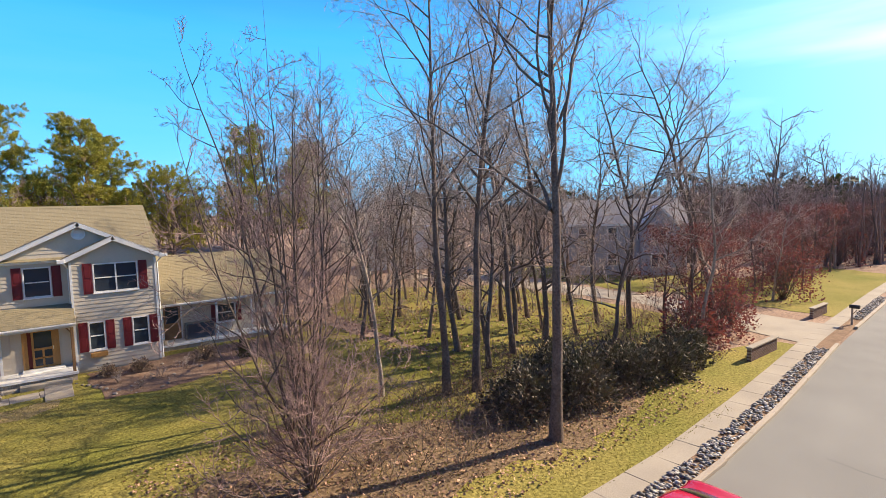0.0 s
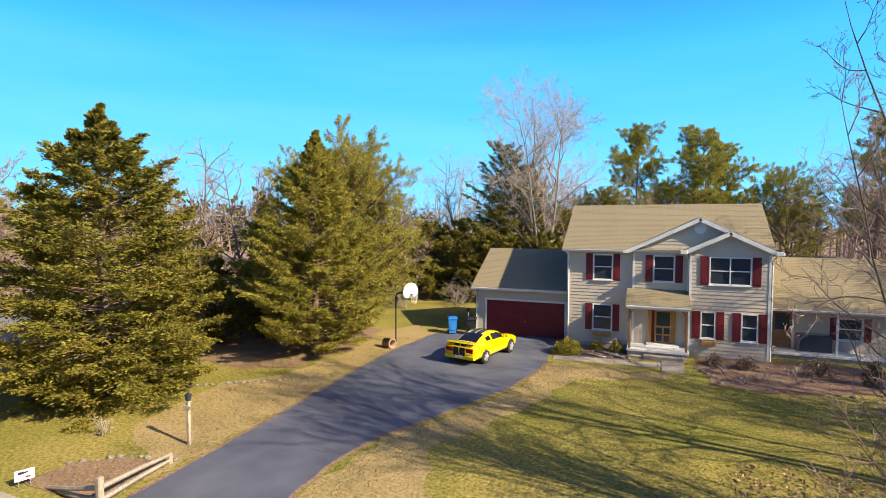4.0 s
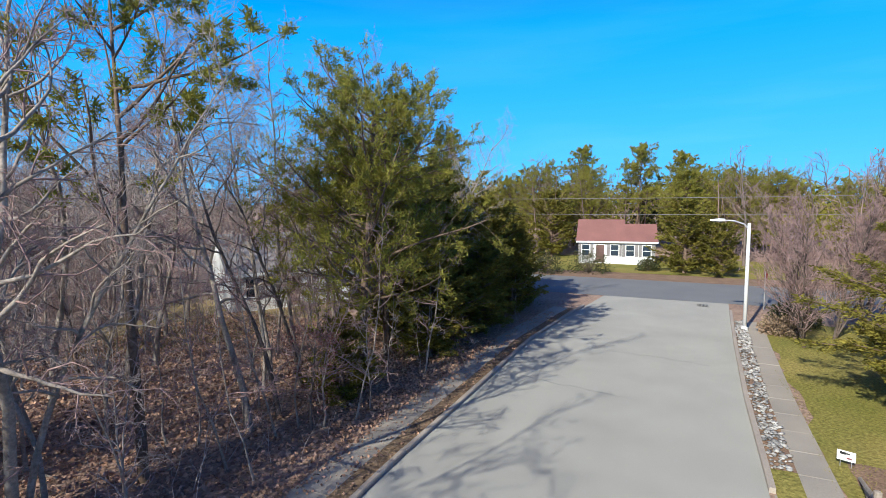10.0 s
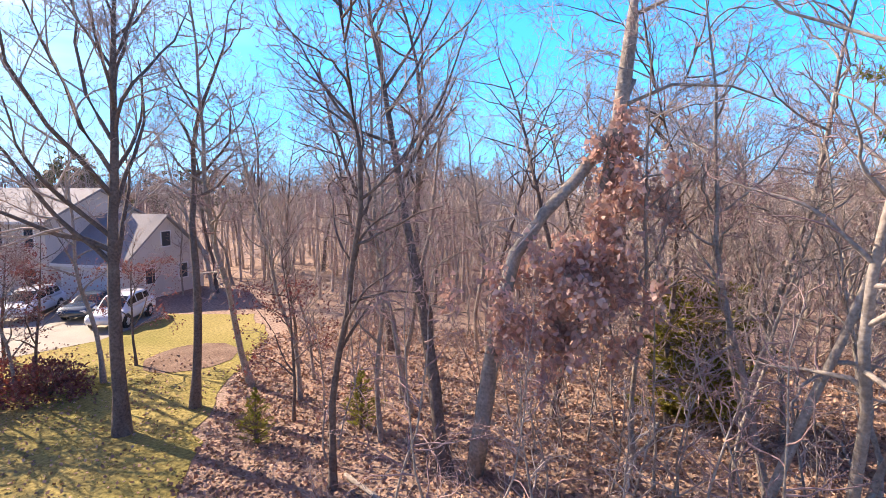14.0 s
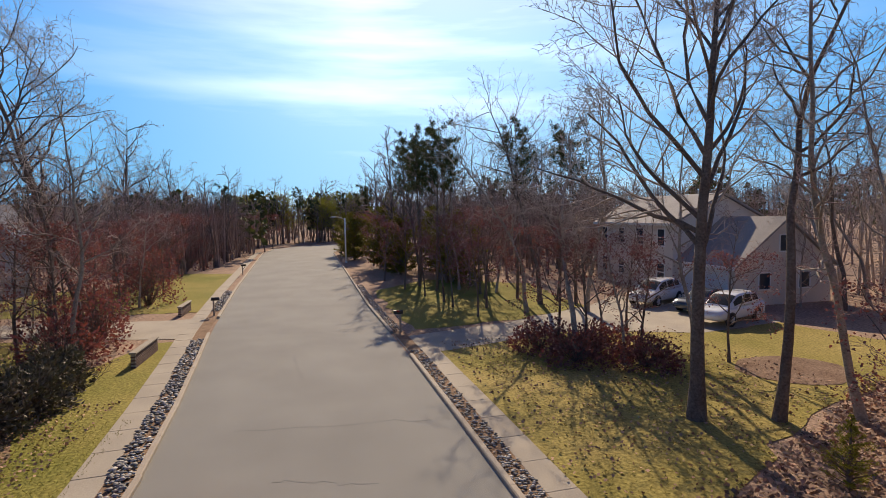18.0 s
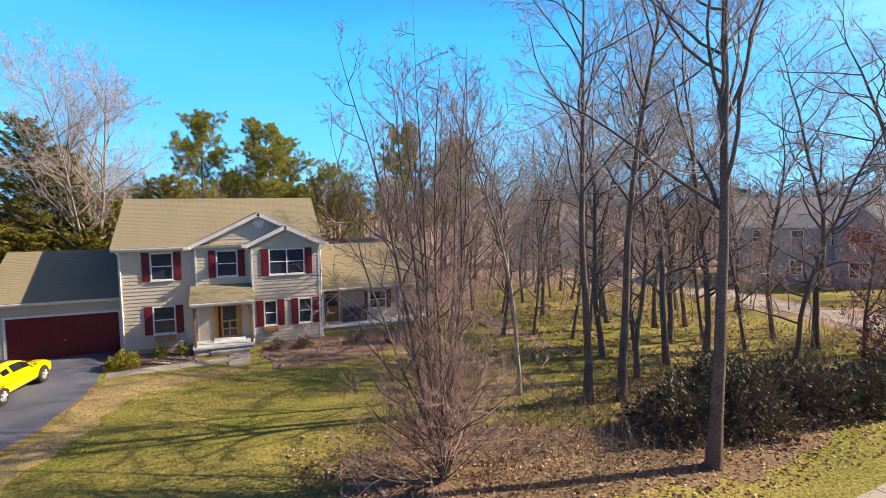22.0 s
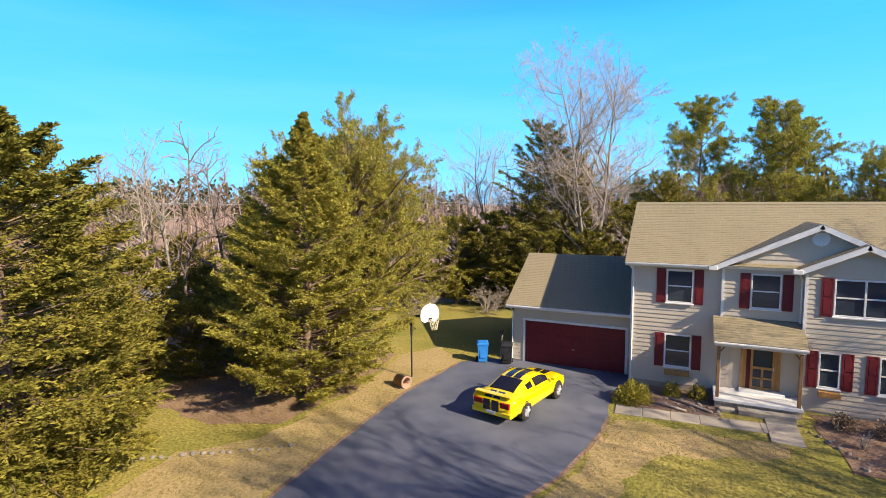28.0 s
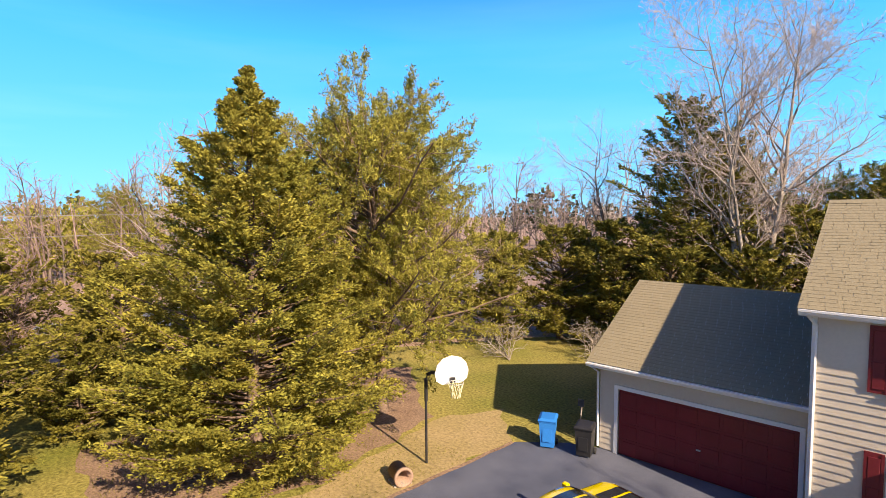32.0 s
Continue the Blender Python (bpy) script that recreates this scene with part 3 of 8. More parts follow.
def bush(seed, rx, ry, h, n=2600, leaf=0.12, stems=40, width=0.3, hollow=0.45):
    """A round shrub: stems and a ragged shell of leaves."""
    rng = np.random.default_rng(seed)
    az, q = rng.uniform(0, 2 * np.pi, stems), rng.uniform(0.2, 1.0, stems)
    way = np.stack([np.cos(az) * rx * q, np.sin(az) * ry * q, np.full(stems, h * 0.9)], 1)
    lines = polylines(rng, np.zeros((stems, 3)) + way * [0.08, 0.08, 0], way, np.linalg.norm(way, axis=1) * 0.9, 5, 0.12, 0.05)
    wood = tubes(lines, 0.018 * np.linspace(1, 0.3, 6)[None] * np.ones((stems, 1)), 4)
    d = unit(rng.normal(size=(n, 3)))
    d[:, 2] = np.abs(d[:, 2])
    lump = 1 + 0.22 * np.sin(d[:, 0] * 5 + seed) * np.cos(d[:, 1] * 6 + seed * 2) + 0.12 * np.sin(d[:, 2] * 11 + d[:, 0] * 9)
    r = (hollow + (1 - hollow) * rng.uniform(0, 1, n) ** 0.5) * lump
    at = d * r[:, None] * np.array([rx, ry, h])
    at[:, 2] = np.maximum(at[:, 2], 0.03)
    size = leaf * rng.uniform(0.6, 1.3, n)
    lv = blades(rng, at, d + rng.normal(0, 0.6, (n, 3)), size, size * width)
    return np_mesh("stem", *wood, True), np_mesh("leaves", *lv)


def plant(name, label, category, pieces, at, rz=0.0, group="", scale=1.0):
    """A tree or shrub thing from (part name, mesh, material) pieces."""
    ob = thing(name, label, category, pose(at[0], at[1], at[2] if len(at) > 2 else 0.0, 0, 0, rz) @ Matrix.Scale(scale, 4), group)
    for nm, me, ma in pieces:
        part(nm, me, ma, ob)
    return ob

# ---- ground, road, drives ----
NK = [(-30, -24.6), (-24, -24.9), (-18, -25.15), (-10, -25.4), (15, -25.6), (25, -25.45), (31, -24.95), (37, -24.3), (43, -23.6), (62, -22.1), (107, -19.4), (120, -20.2)]
SK = [(-30, -33.2), (-22, -34.2), (-15, -34.85), (0, -34.85), (23, -34.0), (28, -33.85), (35, -33.6), (49, -32.8), (73, -32.2), (104, -31.4), (114, -33.0)]
N_END = [(126, -23.5), (131, -30), (134, -40), (136, -75)]
S_END = [(120, -37), (123.5, -46), (125, -75)]


def strip(near, far, z, name, material, label, category="", kind="structure"):
    """A flat band between two lines of (x, y) points."""
    m = Mesh()
    n = len(near)
    m.add([(x, y, z) for x, y in near] + [(x, y, z) for x, y in far], [(i, i + 1, n + i + 1, n + i) for i in range(n - 1)])
    ob = part(name, m, material)
    return tagged(ob, label, category or name, kind=kind)


def flat(name, outline, z, material, label, category="", kind="structure"):
    return tagged(part(name, Mesh().sheet(outline, z), material), label, category or name, kind=kind)


def wavy(outline, amount, step=0.7, seed=1):
    """The outline with many more points, pushed in and out a little."""
    rng = random.Random(seed)
    out = []
    for i, (x, y) in enumerate(outline):
        x2, y2 = outline[(i + 1) % len(outline)]
        n = max(1, int(math.hypot(x2 - x, y2 - y) / step))
        for k in range(n):
            f = k / n
            out.append((x + (x2 - x) * f + rng.uniform(-amount, amount), y + (y2 - y) * f + rng.uniform(-amount, amount)))
    return out


g = Mesh()
rng_g = random.Random(5)
N_G = 40
for j in range(N_G + 1):
    for i in range(N_G + 1):
        g.v.append(((i / N_G - 0.5) * 2400, (j / N_G - 0.5) * 2400, -0.02))
for j in range(N_G):
    for i in range(N_G):
        k = j * (N_G + 1) + i
        g.f.append((k, k + 1, k + N_G + 2, k + N_G + 1))
tagged(part("ground", g, M_LITTER), "brown leaf litter and bare winter soil under trees", "ground", kind="structure")

xs = np.concatenate([np.arange(-30, 60, 2.0), np.arange(60, 121, 5.0)])
xs2 = np.concatenate([np.arange(-30, 60, 2.0), np.arange(60, 114, 5.0), [114.0]])
north = list(zip(xs, along(xs, NK))) + N_END
south = list(zip(xs2, along(xs2, SK))) + S_END
m = Mesh()
poly = north + south[::-1]
m.sheet(poly, 0.0)
tagged(part("road", m, M_ROAD), "pale worn asphalt residential street with hairline cracks", "road", kind="structure")
flat("cross_road", [(-39.5, -160), (-31, -160), (-29.9, -36), (-29.9, -23), (-31, 120), (-39.5, 120)], 0.004, M_ROAD2, "grey asphalt cross street at the end of the road", "road")
flat("verge", [(-44, -160), (-39.5, -160), (-39.5, 120), (-44, 120)], 0.002, M_DIRT, "sandy roadside verge beside the cross street", "verge")
flat("lawn_west", wavy([(-60, -46), (-44, -46), (-44, -10), (-60, -8)], 0.2, 2.0), 0.006, M_GRASS, "dry winter lawn in front of the white house", "lawn")

# hairline cracks in the old asphalt
rng_c = random.Random(8)
for x0, y0, x1, y1 in ((27.6, -33.2, 28.3, -27.2), (24.0, -31.0, 24.9, -28.6), (41.0, -31.8, 41.6, -26.0), (-9.0, -33.8, -8.2, -29.0), (-14.5, -31.0, -13.8, -26.4), (33.0, -29.0, 36.5, -28.4), (6.0, -30.2, 8.6, -29.6)):
    n_ = 14
    line = [(x0 + (x1 - x0) * k / n_ + rng_c.uniform(-.12, .12), y0 + (y1 - y0) * k / n_ + rng_c.uniform(-.12, .12)) for k in range(n_ + 1)]
    w_ = [rng_c.uniform(.008, .028) for _ in line]
    flip = abs(x1 - x0) > abs(y1 - y0)
    cr = Mesh()
    cr.add([(x - (0 if flip else w), y - (w if flip else 0), 0.004) for (x, y), w in zip(line, w_)] + [(x + (0 if flip else w), y + (w if flip else 0), 0.004) for (x, y), w in zip(line, w_)], [(k, k + 1, n_ + 2 + k, n_ + 1 + k) for k in range(n_)])
    tagged(part("road_crack", cr, M_ROAD2), "thin dark crack across the old asphalt", "crack", "road cracks", "structure")

# lawns
flat("lawn_front", wavy([(-24.5, -23.3), (14, -24.1), (20, -24.1), (27, -23.9), (36, -23.0), (41.2, -22.4), (41.2, -21), (36, -19.5), (30, -17), (26, -9), (24, 8), (18, 22), (-8, 16), (-16, 4), (-18, -8), (-25, -16)], 0.25, 0.9, 3),
     0.0, M_GRASS, "olive and tan winter lawn round the house", "lawn")
flat("lawn_east", wavy([(50, -21.7), (75, -19.9), (78, -13), (60, -9), (52, -8)], 0.25, 0.9, 4), 0.002, M_GRASS, "green mown lawn beside the street", "lawn")
flat("lawn_neighbour", wavy([(26.5, -10), (29, -15.5), (40, -18), (44, -14), (45, 4), (34, 12), (27, 4)], 0.3, 0.9, 9), -0.004, M_GRASS, "patchy lawn under the trees next door", "lawn")
flat("lawn_neighbour_far", wavy([(50, -8), (64, -10), (70, 8), (52, 12)], 0.3, 0.9, 9), -0.004, M_GRASS, "green lawn in front of the grey house", "lawn")
flat("lawn_south", wavy([(19.5, -35.3), (36.3, -34.8), (37, -40), (37.4, -43), (35.1, -49), (36, -55), (31, -56), (27, -51.5), (25.6, -47), (23.8, -42.8), (21.8, -39)], 0.3, 0.9, 6), 0.002, M_TANLAWN, "dry lawn under the bare oak", "lawn")
flat("lawn_south_east", wavy([(40.5, -34.6), (56, -33.8), (62, -40), (56, -48), (44, -47), (41, -41)], 0.3, 0.9, 7), 0.002, M_GRASS, "green lawn shaded by tall pines", "lawn")

flat("lawn_wood", wavy([(-2, -54), (-9, -49.5), (-15, -49.5), (-22, -61), (-17, -64), (-8, -60)], 0.3, 0.9, 17), 0.002, M_DRYGRASS, "dry tan lawn behind the wood", "lawn")

# driveway
DRIVE = [(-2.2, -24.4), (-2.35, -22.6), (-2.5, -19.9), (-2.75, -15.7), (-3.25, -10.0), (-3.4, -6.5), (-3.0, -1.6), (-1.6, -0.4), (-0.5, 0.02), (5.1, 0.02), (5.1, -2.4), (4.75, -4.3),
         (4.95, -5.6), (4.9, -7.1), (4.3, -10.6), (2.8, -14.4), (1.7, -17.1), (1.4, -18.9), (1.5, -21.2), (2.3, -23.2), (3.1, -24.4)]
flat("driveway", DRIVE, 0.012, M_DRIVE, "dark blue-grey sealed asphalt driveway", "driveway")
flat("driveway_apron", [(-2.2, -24.4), (3.1, -24.4), (3.9, -25.35), (-2.9, -25.35)], 0.014, M_CONC, "pale concrete apron between driveway and street", "apron")
edge = Mesh()
for line, w in ((DRIVE[1:7], 0.16), (DRIVE[12:20], 0.16)):
    n_ = max(2, int(abs(line[-1][1] - line[0][1]) / 0.6))
    pts = [(float(np.interp(q, [p[1] for p in (line if line[0][1] < line[-1][1] else line[::-1])], [p[0] for p in (line if line[0][1] < line[-1][1] else line[::-1])])) + rng_g.uniform(-.03, .03), q) for q in np.linspace(line[0][1], line[-1][1], n_)]
    for (xa, ya), (xb, yb) in zip(pts[:-1], pts[1:]):
        if math.hypot(xb - xa, yb - ya) > 1.0:
            continue
        t = Vector((xb - xa, yb - ya)).normalized() * w
        edge.add([(xa - t.y * .5, ya + t.x * .5, 0.016), (xa + t.y * .5, ya - t.x * .5, 0.016), (xb + t.y * .5, yb - t.x * .5, 0.016), (xb - t.y * .5, yb + t.x * .5, 0.016)], [(0, 1, 2, 3)])
tagged(part("driveway_edge", edge, M_DIRT), "pale sandy edge along the driveway", "driveway edge", kind="structure")
flat("driveway_south", [(35.2, -33.7), (38.7, -33.5), (39.4, -36), (40.6, -40.4), (44, -47.5), (47, -51), (44, -55), (36, -55), (35, -49), (37.6, -43), (36.6, -39.6), (35.5, -35.6)], 0.008, M_CONC,
     "pale concrete driveway of the house across the street", "driveway")
flat("driveway_east", [(41.6, -23.4), (47.6, -23.0), (47.6, -20), (49.2, -10), (50.2, 9), (46, 16), (40, 15), (45, 9), (46, -10), (42.4, -20)], 0.008, M_CONC, "pale driveway between brick pillars", "driveway")
flat("bare_strip_south", wavy([(-24, -34.4), (-15, -35.05), (0, -35.05), (20, -34.5), (20, -35.3), (0, -35.7), (-15, -35.7), (-24, -35.2)], 0.06, 0.8, 2), 0.03, M_LEAFBED, "strip of brown leaves along the wooded kerb", "verge")

# beds
flat("bed_south", wavy([(28.7 + 1.9 * math.cos(k * math.pi / 8), -48 + 2.2 * math.sin(k * math.pi / 8)) for k in range(16)], 0.1, 0.5, 31), 0.02, M_MULCH, "round mulched bed in the lawn across the street", "planting bed")
flat("bed_front", wavy([(5.3, -4.0), (8.7, -3.75), (8.7, -1.2), (5.3, -1.2)], 0.08, 0.5, 3), 0.02, M_MULCH, "mulched planting bed before the house wall", "planting bed")
flat("bed_right", wavy([(11.9, -3.6), (12.3, -6.6), (14.5, -7.0), (17.5, -5.8), (21.5, -3.6), (22, -0.6), (15.6, -1.2), (11.9, -1.9)], 0.12, 0.5, 4), 0.02, M_MULCH, "brown mulched bed with cut-back shrubs", "planting bed")
flat("bed_cedar", wavy([(-8.4, -12.6), (-6.2, -11.4), (-5.5, -7.5), (-6.6, -2), (-12, 2), (-15, -4), (-13, -12)], 0.2, 0.6, 5), 0.01, M_DIRT, "bare soil under the big evergreens", "planting bed")
flat("bed_corner", wavy([(-4.7, -23.3), (-2.9, -23.2), (-3.0, -20.9), (-4.4, -21.1), (-5.6, -22.0), (-5.6, -23.3)], 0.06, 0.4, 6), 0.018, M_DIRT, "bare corner bed with a ring of small stones", "planting bed")

flat("leaf_bed", wavy([(11.6, -22.3), (13.4, -20.2), (13.2, -17.2), (16.0, -15.6), (19.5, -16.4), (22.2, -17.8), (26.0, -17.2), (29.5, -17.6), (31.5, -20.6), (27.0, -21.4), (24.0, -22.4), (20.0, -21.2), (16.5, -22.6)], 0.35, 0.6, 41), 0.011, M_LEAFBED, "brown leaf litter and twigs under the pear and oak", "leaf litter")

# front path
path_thing = tagged(new("front_path"), "pale concrete path of square slabs to the porch steps", "path", kind="structure")
slab_me = Mesh().rbox(-0.5, -0.45, 0.0, 0.5, 0.45, 0.05, 0.015).data("slab")
slab_me.materials.append(M_CONC)
for k in range(6):
    sl = new("slab", slab_me)
    sl.parent = path_thing
    sl.matrix_basis = pose(5.55 + 1.005 * k, -4.5 + 0.09 * k, -0.015, 0, 0, 4.0)
for k in range(3):
    sl = new("slab", slab_me)
    sl.parent = path_thing
    sl.matrix_basis = pose(10.75, -4.35 + 0.93 * (k - 0.5), 0.001, 0, 0, 0)

# pavements of separate slabs
def pavement(name, label, x0, x1, off_in, off_out, line, gaps=(), sign=1):
    holder = tagged(new(name), label, "pavement", kind="structure")
    step = 1.52
    w = abs(off_out - off_in)
    me = Mesh().rbox(-step / 2 + 0.006, -w / 2, -0.02, step / 2 - 0.006, w / 2, 0.035, 0.008).data("slab")
    me.materials.append(M_CONC)
    x = x0
    while x < x1:
        xm = x + step / 2
        if not any(a < xm < b for a, b in gaps):
            y = float(along(xm, line))
            slope = math.degrees(math.atan2(float(along(xm + 1, line)) - float(along(xm - 1, line)), 2))
            s = new("slab", me)
            s.parent = holder
            s.matrix_basis = pose(xm, y + sign * (off_in + off_out) / 2, random.uniform(-0.004, 0.004), random.uniform(-.3, .3), 0, slope)
        x += step
    return holder


pavement("pavement_north", "sun-bleached concrete pavement slabs beside the stone strip", -24, 110, 0.82, 1.68, NK, ((-2.6, 3.4),))
pavement("pavement_south", "dusty concrete pavement slabs across the street", 12, 36, 0.75, 1.55, SK, (), -1)
pavement("pavement_wood", "old leaf-strewn concrete walk along the wood's edge", -24, 12, 0.78, 1.85, SK, (), -1)


def kerb(name, label, x0, x1, line, sign, gaps=()):
    holder = tagged(new(name), label, "kerb", kind="structure")
    step = 2.4
    me = Mesh().loft([[(px, a, b) for a, b in ((0, -0.02), (0, 0.10), (0.03, 0.13), (0.16, 0.13), (0.16, -0.02))] for px in (-step / 2 + 0.004, step / 2 - 0.004)]).data("kerbstone")
    me.materials.append(M_KERB)
    x = x0
    while x < x1:
        xm = x + step / 2
        if not any(a < xm < b for a, b in gaps):
            y = float(along(xm, line))
            slope = math.degrees(math.atan2(float(along(xm + 1, line)) - float(along(xm - 1, line)), 2))
            s = new("kerbstone", me)
            s.parent = holder
            s.matrix_basis = pose(xm, y, 0, 0, 0, slope) @ Matrix.Diagonal((1, sign, 1, 1))
        x += step
    return holder


kerb("kerb_north", "pale concrete kerb on the house side of the street", -27, 118, NK, 1, ((-2.9, 3.9), (41.6, 47.6)))
kerb("kerb_south", "pale concrete kerb on the wooded side of the street", -25, 112, SK, -1, ((35.2, 38.7),))


def stones(name, label, x0, x1, a, b, line, sign, per_m2, size, seed, gaps=()):
    """A strip of loose stones between kerb and pavement, as one heap."""
    rng = np.random.default_rng(seed)
    n = int((x1 - x0) * abs(b - a) * per_m2)
    x = rng.uniform(x0, x1, n)
    for g0, g1 in gaps:
        x = x[(x < g0) | (x > g1)]
    n = len(x)
    y = along(x, line) + sign * rng.uniform(a, b, n)
    r = size * rng.uniform(0.55, 1.3, n)
    base = np.array([(0, 0, 1), (0, 0, -0.5)] + [(math.cos(k * math.pi / 3), math.sin(k * math.pi / 3), 0.25 + 0.2 * (k % 2)) for k in range(6)])
    tri = np.array([(0, 2 + k, 2 + (k + 1) % 6) for k in range(6)] + [(1, 2 + (k + 1) % 6, 2 + k) for k in range(6)])
    sc = np.stack([r * rng.uniform(0.7, 1.3, n), r * rng.uniform(0.6, 1.0, n), r * rng.uniform(0.45, 0.8, n)], 1)
    ang = rng.uniform(0, 6.28, n)
    p = base[None] * sc[:, None] * (1 + rng.normal(0, 0.12, (n, 8, 3)))
    c, s = np.cos(ang)[:, None], np.sin(ang)[:, None]
    v = np.stack([p[..., 0] * c - p[..., 1] * s + x[:, None], p[..., 0] * s + p[..., 1] * c + y[:, None], p[..., 2] + 0.045 + r[:, None] * 0.2], -1)
    f = tri[None] + (np.arange(n) * 8)[:, None, None]
    ob = part(name, np_mesh(name, v.reshape(-1, 3), f.reshape(-1, 3)), M_STONE)
    return tagged(ob, label, "stones", kind="stuff")


for nm, a, b, ln, sg in (("stone_bed", 0.16, 0.82, NK, 1), ("stone_bed_south", 0.16, 0.76, SK, -1)):
    x = np.arange(-24 if sg > 0 else 12, 60, 1.5)
    y = along(x, ln)
    strip(list(zip(x, y + sg * a)), list(zip(x, y + sg * b)), 0.03, nm, M_DIRT, "dark soil below the loose stones", "stone bed")
stones("river_stones", "grey and white loose river stones along the kerb", -24, 60, 0.2, 0.8, NK, 1, 75, 0.085, 1, ((-4.3, 4.0), (41.2, 50)))
stones("gravel_stones", "grey gravel stones along the far kerb", 12, 60, 0.2, 0.74, SK, -1, 90, 0.06, 2, ((35.8, 40),))
x = np.arange(-4.3, -2.2, 0.5)
strip(list(zip(x, along(x, NK) + 0.16)), list(zip(x, along(x, NK) + 0.82)), 0.04, "grass_patch", M_GRASS, "short green grass patch at the kerb", "grass")
flat("dry_grass_west", wavy([(-2.6, -22.0), (-2.75, -18), (-3.1, -12), (-3.5, -7), (-3.1, -1.6), (-5.0, 0.5), (-6.4, -2.0), (-5.4, -7.5), (-5.8, -12.6), (-7.5, -14.5), (-6.5, -19.5), (-4.0, -20.8)], 0.18, 0.6, 21), 0.009, M_DRYGRASS, "tan dry grass strip beside the driveway", "lawn")
flat("dry_grass_east", wavy([(5.0, -7.0), (4.5, -10.6), (3.0, -14.4), (1.9, -17.1), (1.7, -21.2), (3.2, -23.4), (12, -23.5), (11.5, -22), (5, -20.5), (3.6, -17), (5.5, -12.5), (6.6, -8), (10.8, -6.4), (10.6, -5.4), (5.2, -5.4)], 0.2, 0.6, 22), 0.005, M_DRYGRASS, "tan dry grass along the drive and street", "lawn")

# ---- the main house ----
def lap_wall(x0, x1, y, z0, z1, holes=(), top=None, course=0.19):
    """Lap siding on a wall that faces -y: sloping courses, with openings left out. top(x) gives a gable's upper edge."""
    m = Mesh()
    z = z0
    while z < z1 - 1e-6:
        za, zb = z, min(z + course, z1)
        zm = (za + zb) / 2
        a, b = x0, x1
        if top:
            a, b = top(za)
            if b - a < 0.05:
                break
        cuts = [(a, b)]
        for hx0, hx1, hz0, hz1 in holes:
            if hz0 < zm < hz1:
                cuts = [c for s, e in cuts for c in ((s, min(e, hx0)), (max(s, hx1), e)) if c[1] - c[0] > 0.01]
        for s, e in cuts:
            m.add([(s, y - 0.028, za), (e, y - 0.028, za), (e, y - 0.006, zb), (s, y - 0.006, zb), (s, y, za), (e, y, za)], [(0, 1, 2, 3), (4, 5, 1, 0)])
        z += course
    return m


def solid_wall(x0, x1, y0, y1, z0, z1, holes=()):
    """A thick wall in x with openings right through it."""
    m = Mesh()
    xs = sorted({x0, x1, *[h[0] for h in holes], *[h[1] for h in holes]})
    zs = sorted({z0, z1, *[h[2] for h in holes], *[h[3] for h in holes]})
    zs, xs = [z for z in zs if z0 <= z <= z1], [x for x in xs if x0 <= x <= x1]
    nx, nz = len(xs), len(zs)
    m.v = [(x, y, z) for y in (y0, y1) for z in zs for x in xs]
    at = lambda i, k, s: s * nx * nz + k * nx + i
    full = lambda i, k: 0 <= i < nx - 1 and 0 <= k < nz - 1 and not any(h[0] <= (xs[i] + xs[i + 1]) / 2 <= h[1] and h[2] <= (zs[k] + zs[k + 1]) / 2 <= h[3] for h in holes)
    for k in range(nz - 1):
        for i in range(nx - 1):
            if not full(i, k):
                continue
            m.f.append((at(i, k, 0), at(i + 1, k, 0), at(i + 1, k + 1, 0), at(i, k + 1, 0)))
            m.f.append((at(i, k, 1), at(i, k + 1, 1), at(i + 1, k + 1, 1), at(i + 1, k, 1)))
            for di, dk, p, q in ((-1, 0, (i, k), (i, k + 1)), (1, 0, (i + 1, k + 1), (i + 1, k)), (0, -1, (i + 1, k), (i, k)), (0, 1, (i, k + 1), (i + 1, k + 1))):
                if not full(i + di, k + dk):
                    m.f.append((at(*p, 0), at(*q, 0), at(*q, 1), at(*p, 1)))
    return m


def shingles(p00, p10, p01, p11, seed=1, course=0.145, tab=0.32):
    """Overlapping shingle tabs on a sloping four-cornered roof plane: p00-p10 the eave, p01-p11 the ridge."""
    rng = random.Random(seed)
    a, b, c, d = (Vector(p) for p in (p00, p10, p01, p11))
    nrm = (b - a).cross(c - a).normalized()
    n = max(2, int((c - a).length / course))
    m = Mesh()
    for i in range(n):
        f0, f1 = i / n, min(1.0, (i + 1.25) / n)
        l0, r0, l1, r1 = a.lerp(c, f0), b.lerp(d, f0), a.lerp(c, f1), b.lerp(d, f1)
        k = max(1, int((r0 - l0).length / tab))
        off = rng.random()
        cuts = [0.0] + [(j + off) / k for j in range(k) if 0.004 < (j + off) / k < 0.996] + [1.0]
        for s, e in zip(cuts[:-1], cuts[1:]):
            h = 0.009 + rng.uniform(0, 0.004)
            g = 0.003 / max((r0 - l0).length, 0.1)
            q = [l0.lerp(r0, s + g), l0.lerp(r0, e - g), l1.lerp(r1, e - g), l1.lerp(r1, s + g)]
            m.add([q[0] + nrm * h, q[1] + nrm * h, q[2] + nrm * 0.004, q[3] + nrm * 0.004, q[0], q[1]], [(0, 1, 2, 3), (4, 5, 1, 0)])
    return m


def slab_roof(corners, thick=0.14):
    """The boards under a roof plane."""
    c = [Vector(p) for p in corners]
    nrm = (c[1] - c[0]).cross(c[3] - c[0]).normalized() * thick
    return Mesh().loft([[p - nrm for p in c], [p - nrm * 0.02 for p in c]])


house = thing("house", "beige two-storey house with tan roof, red shutters and red garage door", "house")


